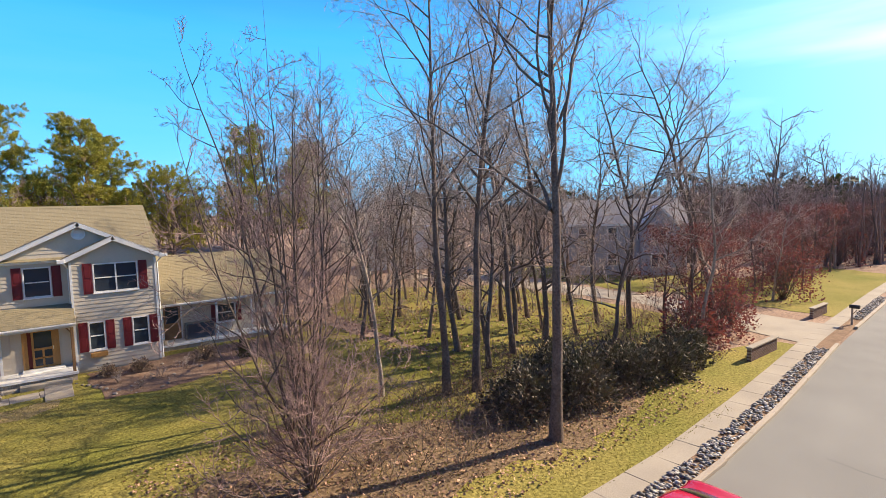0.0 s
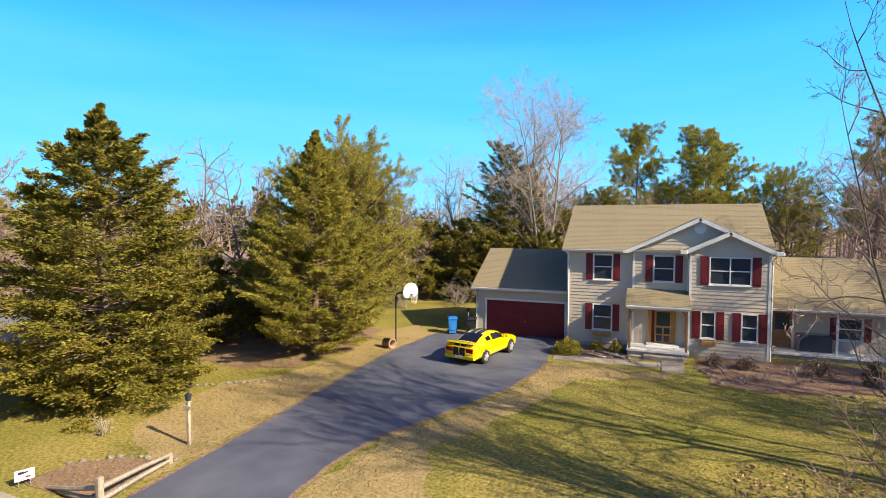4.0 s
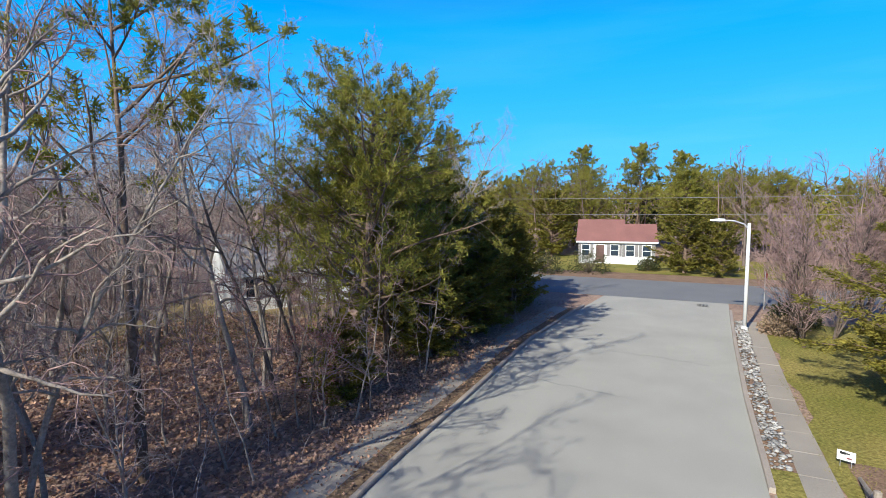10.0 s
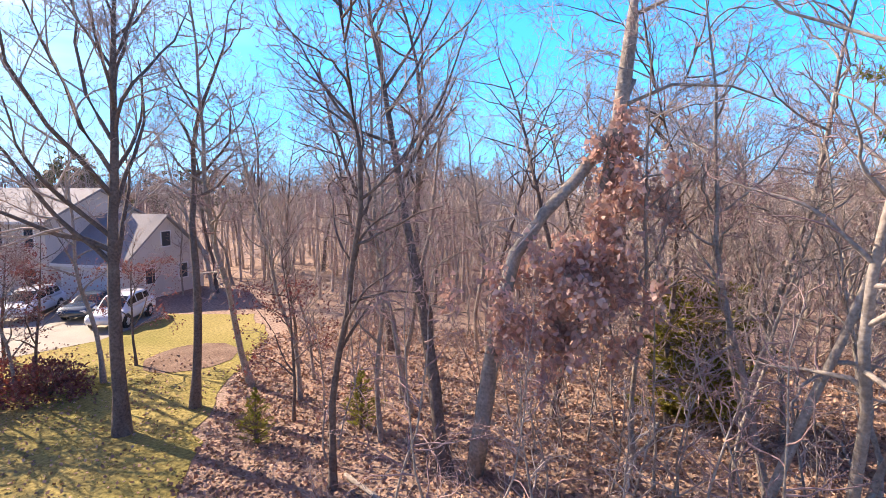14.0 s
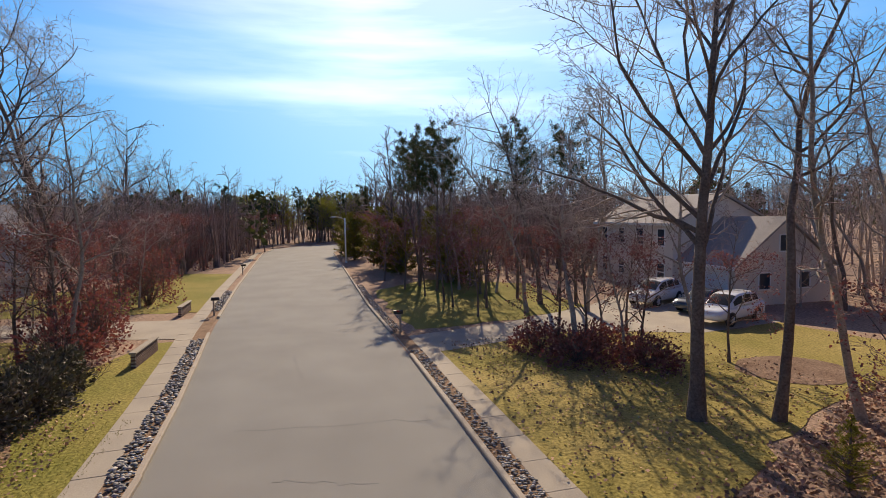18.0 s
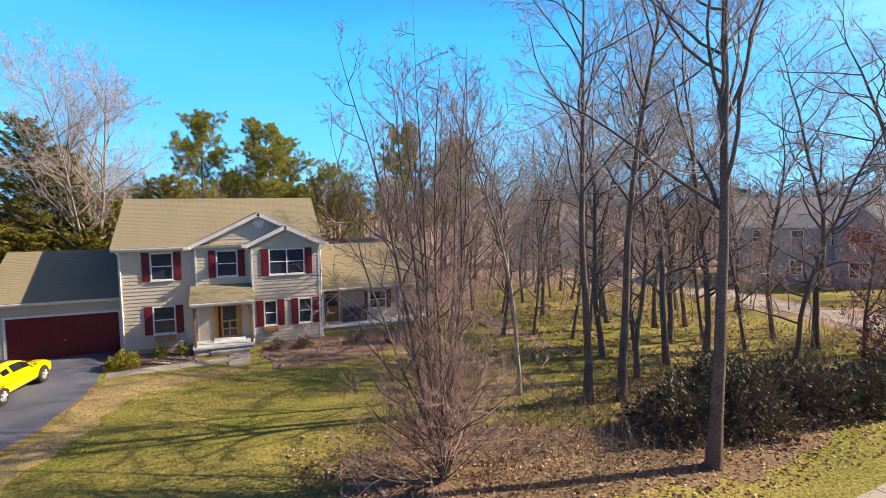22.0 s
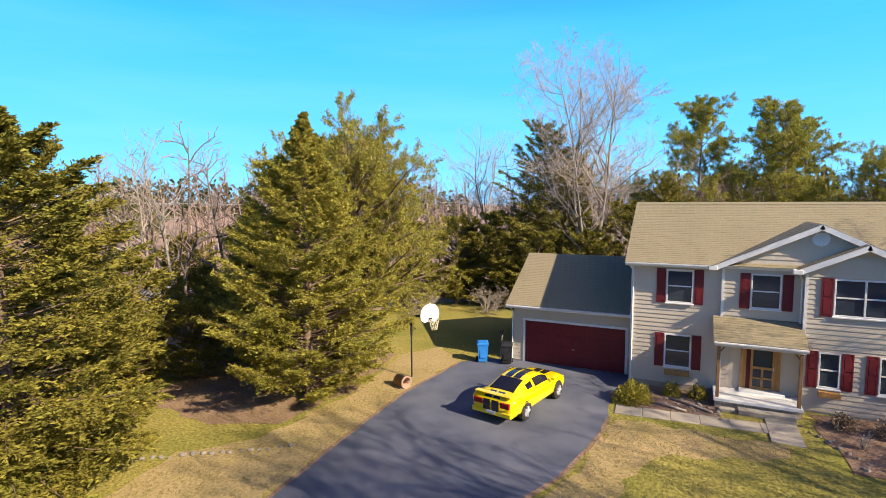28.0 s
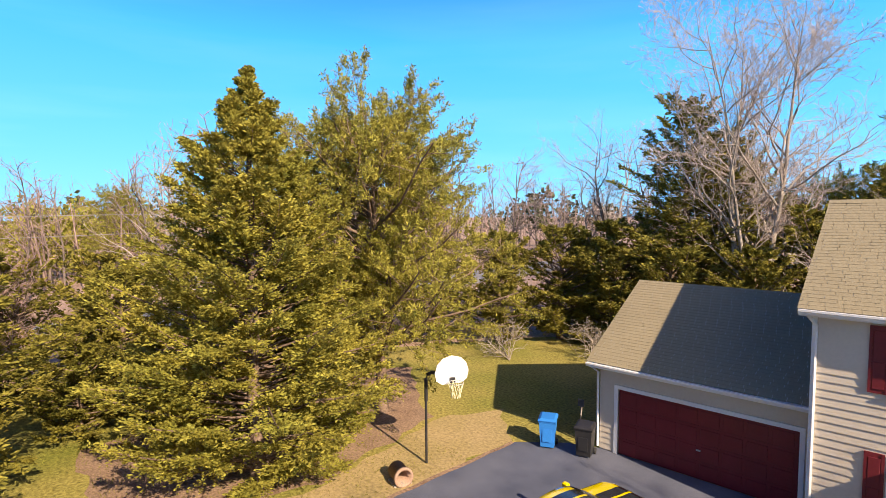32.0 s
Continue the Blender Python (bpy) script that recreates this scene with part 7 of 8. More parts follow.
car("sports_car", "bright yellow sports coupe with two black stripes on the driveway", pose(1.55, -5.55, 0.012, 0, 0, -11.5), M_YELLOW, "coupe", True)
car("parked_car", "red car parked against the kerb of the street", pose(20.65, -26.7, 0.0, 0, 0, 91) @ Matrix.Diagonal((0.82, 0.84, 0.95, 1)), M_CARRED, "coupe")
car("suv", "white suv parked on the pale driveway across the street", pose(37.0, -52.4, 0.01, 0, 0, 20), M_CARWHITE, "suv", group="cars across the street")
car("suv", "white suv with dark windows parked beside the house", pose(43.4, -52.2, 0.01, 0, 0, 25), M_CARWHITE, "suv", group="cars across the street")
car("parked_sedan", "dark blue car parked between two white ones", pose(40.3, -53.6, 0.01, 0, 0, 20), M_CARDARK, "coupe", group="cars across the street")
car("parked_sedan", "dark car parked at the end of the neighbour's drive", pose(44.8, 11.0, 0.01, 0, 0, 60), M_CARDARK, "coupe")

# ---- bins, hoop, barrel ----
def wheelie_bin(label, m, material):
    ob = thing("wheelie_bin", label, "bin", m, "rubbish bins")
    part("tub", Mesh().loft([[(-.22 * s, -.24 * s - .0, z), (.22 * s, -.24 * s, z), (.22 * s, .26 * s, z), (-.22 * s, .26 * s, z)] for s, z in ((1.0, .06), (1.05, .3), (1.22, .88), (1.3, .90), (1.3, .95))]), material, ob)
    part("front_panel", Mesh().box(-.15, -.296, .25, .15, -.25, .68), material, ob)
    part("lid", Mesh().loft([[(-.30, -.34, .95), (.30, -.34, .95), (.30, .36, .95), (-.30, .36, .95)], [(-.30, -.34, .98), (.30, -.34, .98), (.30, .36, 1.0), (-.30, .36, 1.0)], [(-.22, -.26, 1.03), (.22, -.26, 1.03), (.22, .28, 1.05), (-.22, .28, 1.05)]]), material, ob)
    part("handle", Mesh().tube([(-.24, .38, .93), (-.2, .44, .93), (.2, .44, .93), (.24, .38, .93)], .018, 6), M_BLACK, ob)
    for s in (-1, 1):
        part("wheel", Mesh().tube([(s * .24, .24, .1), (s * .30, .24, .1)], .1, 16), M_TYRE, ob)
    return ob


wheelie_bin("bright blue wheeled recycling bin at the driveway edge", pose(-1.95, -1.05, 0.012, 0, 0, 25), M_BLUE)
wheelie_bin("black wheeled rubbish bin beside the garage", pose(-0.72, -0.82, 0.012, 0, 0, 15), M_BLACK)

hoop = thing("basketball_hoop", "black-armed basketball hoop with white fan backboard", "hoop", pose(-4.1, -4.66, 0, 0, 0, 0))
part("pole", Mesh().tube([(0, 0, 0), (0, 0, 2.35)], .04, 10), M_BLACK, hoop)
part("arm", Mesh().tube([(0, 0, 2.0), (0, 0, 2.7), (.05, .02, 2.84), (.18, .07, 2.92), (.72, .28, 2.92)], .055, 10), M_BLACK, hoop, "bent black arm")
bm_ = Matrix.Translation((.80, .30, 2.66)) @ Matrix.Rotation(radians(-25), 4, "Z")
fan = [(-.32, 0), (.32, 0), (.50, .12), (.55, .35), (.48, .6), (.3, .78), (0, .86), (-.3, .78), (-.48, .6), (-.55, .35), (-.50, .12)]
part("backboard", Mesh().loft([[(0, x, z) for x, z in fan], [(.035, x, z) for x, z in fan]], True, bm_), M_WHITE, hoop, "white fan-shaped backboard")
part("bracket", Mesh().box(.035, -.08, .05, .12, .08, .2, bm_), M_BLACK, hoop)
ringpts = [(.34 + .23 * math.cos(2 * math.pi * k / 20), .23 * math.sin(2 * math.pi * k / 20), .12) for k in range(21)]
part("rim", Mesh().tube([bm_ @ Vector(p) for p in ringpts], .012, 6), M_STEEL, hoop)
net = Mesh()
for k in range(10):
    a0 = 2 * math.pi * k / 10
    for sgn in (-1, 1):
        net.tube([bm_ @ Vector((.34 + q * math.cos(a0 + sgn * da), q * math.sin(a0 + sgn * da), z)) for q, da, z in ((.23, 0, .12), (.17, .3, -.1), (.13, .6, -.32))], .009, 4)
part("net", net, M_NET, hoop, "cream cord net")

barrel = thing("clay_pipe", "short clay pipe lying on its side by the drive", "pipe", pose(-3.85, -6.0, 0.27, 0, 0, -20))
part("shell", Mesh().loft([[(px, q * math.cos(2 * math.pi * k / 20), q * math.sin(2 * math.pi * k / 20)) for k in range(20)] for px, q in ((-.3, .20), (-.3, .25), (.22, .25), (.22, .29), (.33, .29), (.33, .22), (-.28, .20))], False), M_CLAY, barrel, "", True)
part("wood_block", Mesh().rbox(-.25, -.28, -.27, .25, .28, -.21, .01), M_WOODPOST, barrel)

# ---- lamp post, fence, sign ----
lp_ = thing("lamp_post", "weathered wooden garden lamp post with small lantern", "lamp post", pose(-3.5, -19.76, 0) @ Matrix.Scale(0.79, 4))
part("post", Mesh().rbox(-.06, -.06, 0, .06, .06, 1.72, .012), M_WOODPOST, lp_)
part("post_cap", Mesh().rbox(-.09, -.09, 1.72, .09, .09, 1.76, .01), M_WOODPOST, lp_)
lan = new("lantern")
lan.parent = lp_
part("cage", Mesh().loft([[(-.06, -.06, 1.76), (.06, -.06, 1.76), (.06, .06, 1.76), (-.06, .06, 1.76)], [(-.09, -.09, 1.98), (.09, -.09, 1.98), (.09, .09, 1.98), (-.09, .09, 1.98)]]), M_GLASS, lan)
part("hood", Mesh().loft([[(-.12, -.12, 1.98), (.12, -.12, 1.98), (.12, .12, 1.98), (-.12, .12, 1.98)], [(-.02, -.02, 2.10), (.02, -.02, 2.10), (.02, .02, 2.10), (-.02, .02, 2.10)]]), M_BLACK, lan)
part("lamp_sign", Mesh().rbox(-.20, -.08, 1.45, .20, -.065, 1.58, .004), M_WOODPOST, lp_)

fence = thing("rail_fence", "short weathered split-rail fence sloping to the ground", "fence", pose(0, 0, 0))
part("post", Mesh().rbox(-2.12, -23.62, 0, -1.98, -23.48, 0.98, .02), M_WOODPOST, fence)
part("post", Mesh().rbox(-3.0, -20.98, 0, -2.88, -20.86, 0.32, .02), M_WOODPOST, fence)
for z0, z1 in ((0.72, 0.26), (0.42, 0.10)):
    part("rail", Mesh().tube([(-2.05, -23.5, z0), (-2.5, -22.2, (z0 + z1) / 2 + .02), (-2.94, -20.9, z1)], [.065, .06, .05], 6), M_WOODPOST, fence)
part("rail", Mesh().tube([(-2.1, -23.5, .68), (-3.4, -23.35, .34), (-4.6, -23.2, .06)], [.065, .06, .05], 6), M_WOODPOST, fence)
part("rail", Mesh().tube([(-2.1, -23.5, .38), (-3.2, -23.35, .18), (-4.2, -23.2, .04)], [.065, .06, .05], 6), M_WOODPOST, fence)

sign = thing("yard_sign", "small white yard sign with dark bars stuck in the lawn", "sign", pose(-5.3, -23.35, 0, 0, 0, 70) @ Matrix.Scale(0.78, 4))
for s in (-.16, .16):
    part("stake", Mesh().tube([(s, 0, 0), (s, 0, .28)], .012, 5), M_STEEL, sign)
part("board", Mesh().rbox(-.27, -.012, .24, .27, .012, .60, .004), M_WHITE, sign)
part("bar", Mesh().box(-.18, -.018, .46, -.02, -.013, .55), M_BLACK, sign)
part("bar", Mesh().box(-.02, -.018, .48, .10, -.013, .53), M_BLACK, sign)
part("bar", Mesh().box(.02, -.018, .32, .16, -.013, .37), M_RED, sign)

rs = random.Random(3)
rock_me = []
for k in range(5):
    bm = bmesh.new()
    bmesh.ops.create_icosphere(bm, subdivisions=2, radius=1.0)
    for v in bm.verts:
        v.co *= 1 + 0.28 * noise.noise(v.co * 1.3 + Vector((k * 7, 0, 0)))
        v.co.z *= 0.65
    me = bpy.data.meshes.new("rock")
    bm.to_mesh(me)
    bm.free()
    me.materials.append(M_ROCK)
    rock_me.append(me)


def rocks(label, pts, size, group):
    for x, y in pts:
        ob = new("rock", rock_me[rs.randrange(5)])
        s = size * rs.uniform(0.6, 1.3)
        ob.matrix_basis = pose(x, y, s * 0.25, rs.uniform(-15, 15), rs.uniform(-15, 15), rs.uniform(0, 360)) @ Matrix.Scale(s, 4)
        tagged(ob, label, "rock", group)


rocks("small pale edging stone round the corner bed", wavy([(-3.0, -20.8), (-4.4, -21.0), (-5.6, -22.0)], 0.05, 0.28, 2)[:11], 0.09, "edging stones")
rocks("grey edging stone below the big evergreens", [(-8.6 + 4.2 * k / 17, -15.7 + 3.1 * k / 17 + rs.uniform(-.1, .1)) for k in range(18)], 0.10, "evergreen bed stones")
rocks("rounded grey stone in the planting bed", [(rs.uniform(5.6, 8.5), rs.uniform(-3.5, -1.7)) for _ in range(16)] + [(8.7 + rs.uniform(-.2, .2), rs.uniform(-4, -3)) for _ in range(6)] + [(rs.uniform(12, 17.5), rs.uniform(-6.8, -2.2)) for _ in range(20)] + [(11.4 + .2 * k, -3.4 - .35 * k + rs.uniform(-.1, .1)) for k in range(8)], 0.085, "bed stones")

# ---- street lamps, mailboxes, stop sign, hydrant, pole ----
def street_lamp(label, m, h=6.1):
    ob = thing("street_lamp", label, "street lamp", m, "street lamps")
    part("pole", Mesh().tube([(0, 0, 0), (0, 0, h)], [.11, .085], 12), M_WHITE, ob, "", True)
    part("base", Mesh().tube([(0, 0, 0), (0, 0, .2), (0, 0, .25)], [.17, .17, .11], 12), M_WHITE, ob)
    part("arm", Mesh().tube([(0, 0, h - .35), (0, -.25, h - .05), (0, -.7, h + .12), (0, -1.25, h + .16)], [.05, .045, .04, .035], 8), M_STEEL, ob)
    head = new("head")
    head.parent = ob
    part("housing", Mesh().loft([[(-.13, -1.2, h + .12), (.13, -1.2, h + .12), (.1, -1.2, h + .24), (-.1, -1.2, h + .24)], [(-.17, -1.5, h + .1), (.17, -1.5, h + .1), (.13, -1.5, h + .26), (-.13, -1.5, h + .26)], [(-.1, -1.95, h + .13), (.1, -1.95, h + .13), (.07, -1.95, h + .2), (-.07, -1.95, h + .2)]]), M_WHITE, head)
    part("lens", Mesh().loft([[(-.13, -1.3, h + .1), (.13, -1.3, h + .1), (.1, -1.8, h + .1), (-.1, -1.8, h + .1)], [(-.08, -1.35, h + .04), (.08, -1.35, h + .04), (.06, -1.75, h + .04), (-.06, -1.75, h + .04)]]), M_GLASS, head)
    return ob


street_lamp("tall white street lamp with curved arm at the corner", pose(-21.6, -24.35, 0))
street_lamp("grey street lamp leaning its arm over the far street", pose(83.7, -32.75, 0, 0, 0, 180))


def mailbox(label, m):
    ob = thing("mailbox", label, "mailbox", m, "mailboxes")
    part("post", Mesh().rbox(-.05, -.05, 0, .05, .05, 1.0, .01), M_WOODPOST, ob)
    part("brace", Mesh().tube([(0, 0, .6), (0, -.25, .95)], .025, 5), M_WOODPOST, ob)
    prof = [(-.09, 1.0), (.09, 1.0)] + [(.09 * math.cos(math.pi * k / 8), 1.12 + .09 * math.sin(math.pi * k / 8)) for k in range(9)]
    part("box", Mesh().loft([[(x, y, z) for x, z in prof] for y in (-.36, .14)]), M_BLACK, ob)
    part("flag", Mesh().box(.095, -.2, 1.12, .105, -.05, 1.2), M_LAMPRED, ob)
    return ob


mailbox("black mailbox on a post among the kerb stones", pose(48.3, -22.75, 0.03))
mailbox("black mailbox on a post among the kerb stones", pose(73.0, -21.0, 0.03))
mailbox("black mailbox beside the driveway across the street", pose(39.9, -33.9, 0.03, 0, 0, 180))
mailbox("black mailbox on the shady side of the far street", pose(88.5, -32.3, 0.03, 0, 0, 180))

stop = thing("stop_sign", "red stop sign on a steel post seen from behind the corner", "sign", pose(-28.6, -22.6, 0, 0, 0, 190))
part("post", Mesh().rbox(-.03, -.03, 0, .03, .03, 2.6, .005), M_STEEL, stop)
oct_ = [(.38 * math.cos(math.pi / 8 + k * math.pi / 4), 2.3 + .38 * math.sin(math.pi / 8 + k * math.pi / 4)) for k in range(8)]
part("plate", Mesh().loft([[(x, -.04, z) for x, z in oct_], [(x, -.032, z) for x, z in oct_]]), M_LAMPRED, stop)
part("border", Mesh().loft([[(x * .94, -.044, 2.3 + (z - 2.3) * .94) for x, z in oct_], [(x * .86, -.044, 2.3 + (z - 2.3) * .86) for x, z in oct_]], False), M_WHITE, stop)
grate = thing("drain_grate", "dark iron drain grate at the road edge", "grate", pose(-28.5, -26.3, 0.006))
for k in range(8):
    part("bar", Mesh().box(-.4, -.32 + .09 * k, 0, .4, -.28 + .09 * k, .02), M_BLACK, grate)
post = thing("stump_post", "low dark stump beside the pavement", "stump", pose(37.9, -21.5, 0))
part("stump", Mesh().tube([(0, 0, 0), (0, 0, .35), (0, 0, .42)], [.16, .14, .10], 9), M_PINEBARK, post)


def utility_pole(m, label):
    ob = thing("utility_pole", label, "utility pole", m, "utility poles")
    part("pole", Mesh().tube([(0, 0, 0), (0, 0, 8.6)], [.15, .11], 10), M_WOODPOST, ob)
    part("crossarm", Mesh().rbox(-1.1, -.05, 7.9, 1.1, .05, 8.02, .01), M_WOODPOST, ob)
    for x in (-1.0, -.4, .4, 1.0):
        part("insulator", Mesh().tube([(x, 0, 8.02), (x, 0, 8.16)], .035, 8), M_WHITE, ob)
    return ob


for y in (-78, 10, 84):
    utility_pole(pose(-41.2, y, 0), "weathered wooden utility pole beside the cross street")
for x, z in ((-42.2, 8.16), (-41.6, 8.16), (-40.8, 8.16), (-41.1, 6.6)):
    pts = []
    for y0, y1 in ((-140, -78), (-78, 10), (10, 84), (84, 130)):
        pts += [(x, y0 + (y1 - y0) * k / 10, z - 0.55 * 4 * (k / 10) * (1 - k / 10)) for k in range(10)]
    tagged(part("cable", Mesh().tube(pts, .022, 5), M_WIRE), "thin dark overhead cable along the cross street", "cable", "overhead cables")


# ---- brick walls at the neighbour's drive ----
def brick_wall(label, x0, x1, y, h):
    ob = thing("brick_wall", label, "wall", pose(x0, y, 0), "brick drive walls")
    n = int((x1 - x0) / .22)
    L = (x1 - x0) / n
    me = Mesh().rbox(0.004, -.10, 0, L - .008, .10, .062, .004).data("brick")
    me.materials.append(M_BRICK)
    part("mortar", Mesh().box(.02, -.085, 0, x1 - x0 - .02, .085, h), M_CONC, ob)
    rows = int(h / .075)
    for r_ in range(rows):
        for k in range(n):
            b = new("brick", me)
            b.parent = ob
            b.matrix_basis = pose(k * L + (L / 2 if r_ % 2 and k < n - 1 else 0), 0, r_ * .075 + .006)
    part("coping", Mesh().rbox(-.04, -.15, h, x1 - x0 + .04, .15, h + .07, .015), M_CONC, ob, "pale stone coping")
    return ob


brick_wall("low dark brick wall with pale coping beside the drive", 36.5, 39.6, -21.75, .62)
brick_wall("low dark brick wall at the far side of the drive", 48.6, 51.2, -20.6, .62)


# ---- other houses ----
def small_house(name, label, m, w, d, storeys, wall, roof, ridge_along="x", windows=3, pitch=.6, shutters=None, door=True):
    """A plain gabled house: four walls, two roof slopes, windows with frames, a door."""
    ob = thing(name, label, "house", m)
    h = 2.7 * storeys
    for a in ((-w / 2, -d / 2, w / 2, -d / 2 + .2), (-w / 2, d / 2 - .2, w / 2, d / 2), (-w / 2, -d / 2 + .2, -w / 2 + .2, d / 2 - .2), (w / 2 - .2, -d / 2 + .2, w / 2, d / 2 - .2)):
        part("wall", Mesh().box(a[0], a[1], 0, a[2], a[3], h), wall, ob)
    k = 0.3
    if ridge_along == "x":
        hr = h + d / 2 * pitch
        for s in (-1, 1):
            part("roof", Mesh().loft([[(-w / 2 - k, s * (d / 2 + k), h - k * pitch), (w / 2 + k, s * (d / 2 + k), h - k * pitch), (w / 2 + k, 0, hr), (-w / 2 - k, 0, hr)], [(-w / 2 - k, s * (d / 2 + k), h - k * pitch + .16), (w / 2 + k, s * (d / 2 + k), h - k * pitch + .16), (w / 2 + k, 0, hr + .16), (-w / 2 - k, 0, hr + .16)]]), roof, ob)
            part("gable_wall", Mesh().loft([[(s * w / 2 - .1, -d / 2, h), (s * w / 2 - .1, d / 2, h), (s * w / 2 - .1, 0, hr)], [(s * w / 2 + .02, -d / 2, h), (s * w / 2 + .02, d / 2, h), (s * w / 2 + .02, 0, hr)]]), wall, ob)
            part("fascia", Mesh().box(-w / 2 - k, s * (d / 2 + k) - .03, h - k * pitch - .04, w / 2 + k, s * (d / 2 + k) + .03, h - k * pitch + .16), M_WHITE, ob)
    else:
        hr = h + w / 2 * pitch
        for s in (-1, 1):
            part("roof", Mesh().loft([[(s * (w / 2 + k), -d / 2 - k, h - k * pitch), (s * (w / 2 + k), d / 2 + k, h - k * pitch), (0, d / 2 + k, hr), (0, -d / 2 - k, hr)], [(s * (w / 2 + k), -d / 2 - k, h - k * pitch + .16), (s * (w / 2 + k), d / 2 + k, h - k * pitch + .16), (0, d / 2 + k, hr + .16), (0, -d / 2 - k, hr + .16)]]), roof, ob)
            part("gable_wall", Mesh().loft([[(-w / 2, s * d / 2 - .1, h), (w / 2, s * d / 2 - .1, h), (0, s * d / 2 - .1, hr)], [(-w / 2, s * d / 2 + .02, h), (w / 2, s * d / 2 + .02, h), (0, s * d / 2 + .02, hr)]]), wall, ob)
    for st_ in range(storeys):
        for i in range(windows):
            x = -w / 2 + w * (i + .5) / windows
            if door and st_ == 0 and i == windows // 2:
                dr = new("door")
                dr.parent = ob
                part("door_leaf", Mesh().box(x - .45, -d / 2 - .04, .15, x + .45, -d / 2 + .02, 2.2), M_WHITE if wall is not M_WHITESIDE else M_BRICK, dr)
                part("door_frame", Mesh().box(x - .55, -d / 2 - .06, .1, x - .46, -d / 2 + .02, 2.3).box(x + .46, -d / 2 - .06, .1, x + .55, -d / 2 + .02, 2.3).box(x - .46, -d / 2 - .06, 2.21, x + .46, -d / 2 + .02, 2.3), M_WHITE, dr)
                continue
            for ys in (-1, 1):
                y = ys * d / 2
                z = .9 + 2.7 * st_
                wd = new("window")
                wd.parent = ob
                part("window_frame", Mesh().box(x - .5, y - .05, z, x - .42, y + .05, z + 1.4).box(x + .42, y - .05, z, x + .5, y + .05, z + 1.4).box(x - .42, y - .05, z, x + .42, y + .05, z + .08).box(x - .42, y - .05, z + 1.32, x + .42, y + .05, z + 1.4).box(x - .42, y - .05, z + .66, x + .42, y + .05, z + .74), M_WHITE, wd)
                part("pane", Mesh().box(x - .42, y - .02, z + .08, x + .42, y + .02, z + 1.32), M_GLASS, wd)
                if shutters and ys < 0:
                    for s in (-1, 1):
                        part("shutter", Mesh().rbox(x + s * .7 - .16, y - .06, z, x + s * .7 + .16, y - .01, z + 1.4, .01), shutters, wd)
    return ob


small_house("bungalow", "single-storey white bungalow with red-brown roof beyond the cross street", pose(-54.9, -37.05, 0, 0, 0, 97), 4.9, 7.2, 1, M_WHITESIDE, M_ROOFRED, "x", 3, .62, M_ROOFGREY)
small_house("bungalow_wing", "lower white wing of the bungalow under a red-brown roof", pose(-54.6, -32.75, 0, 0, 0, 97), 3.6, 6.2, 1, M_WHITESIDE, M_ROOFRED, "x", 2, .56, M_ROOFGREY, False)
small_house("neighbour_house", "white single-storey house half hidden by bare trees", pose(-18.6, -55.6, 0, 0, 0, 148), 8.5, 6.5, 1, M_WHITESIDE, M_ROOFGREY, "x", 3, .72)
small_house("neighbour_house", "two-storey pale grey house with steep grey roof across the street", pose(51.6, -59.75, 0, 0, 0, 180), 11, 8.5, 2, M_BEIGESIDE, M_ROOFGREY, "x", 4, .5)
wing = small_house("attached_garage", "steep-roofed pale garage wing of the grey house", pose(43.3, -59.85, 0, 0, 0, 180), 5.6, 7.7, 1, M_BEIGESIDE, M_ROOFGREY, "x", 0, 0.78, None, False)
gd = new("garage_door")
gd.parent = wing
for k in range(4):
    part("panel", Mesh().rbox(-2.1, -3.90, .03 + .54 * k, 2.1, -3.85, .55 + .54 * k, .01), M_WHITESIDE, gd)
part("door_frame", Mesh().box(-2.25, -3.92, 0, -2.11, -3.85, 2.35).box(2.11, -3.92, 0, 2.25, -3.85, 2.35).box(-2.11, -3.92, 2.21, 2.11, -3.85, 2.35), M_WHITE, gd)
for y0, z0 in ((-1.6, 1.0), (1.6, 1.0), (0.0, 3.5)):
    wd = new("window")
    wd.parent = wing
    part("window_frame", Mesh().box(2.78, y0 - .5, z0, 2.86, y0 - .42, z0 + 1.2).box(2.78, y0 + .42, z0, 2.86, y0 + .5, z0 + 1.2).box(2.78, y0 - .42, z0, 2.86, y0 + .42, z0 + .08).box(2.78, y0 - .42, z0 + 1.12, 2.86, y0 + .42, z0 + 1.2), M_WHITE, wd)
    part("pane", Mesh().box(2.79, y0 - .42, z0 + .08, 2.83, y0 + .42, z0 + 1.12), M_GLASS, wd)
grey = small_house("neighbour_house", "grey house with white gable seen between bare trees", pose(62.0, 2.0, 0, 0, 0, -45), 12, 8, 2, M_GREYSIDE, M_ROOFGREY, "x", 4, .6)
part("cross_gable", Mesh().loft([[(1.2, -4.7, 0), (4.8, -4.7, 0), (4.8, -4.7, 5.2), (3.0, -4.7, 6.9), (1.2, -4.7, 5.2)], [(1.2, -4.02, 0), (4.8, -4.02, 0), (4.8, -4.02, 5.2), (3.0, -4.02, 6.9), (1.2, -4.02, 5.2)]]), M_GREYSIDE, grey)
for a, b in ((1.0, 3.0), (5.0, 3.0)):
    part("rake_board", Mesh().loft([[(a, -4.95, 4.95), (b, -4.95, 6.98), (b, -4.95, 7.2), (a, -4.95, 5.2)], [(a, -2.5, 4.95), (b, -2.5, 6.98), (b, -2.5, 7.2), (a, -2.5, 5.2)]]), M_WHITE, grey)
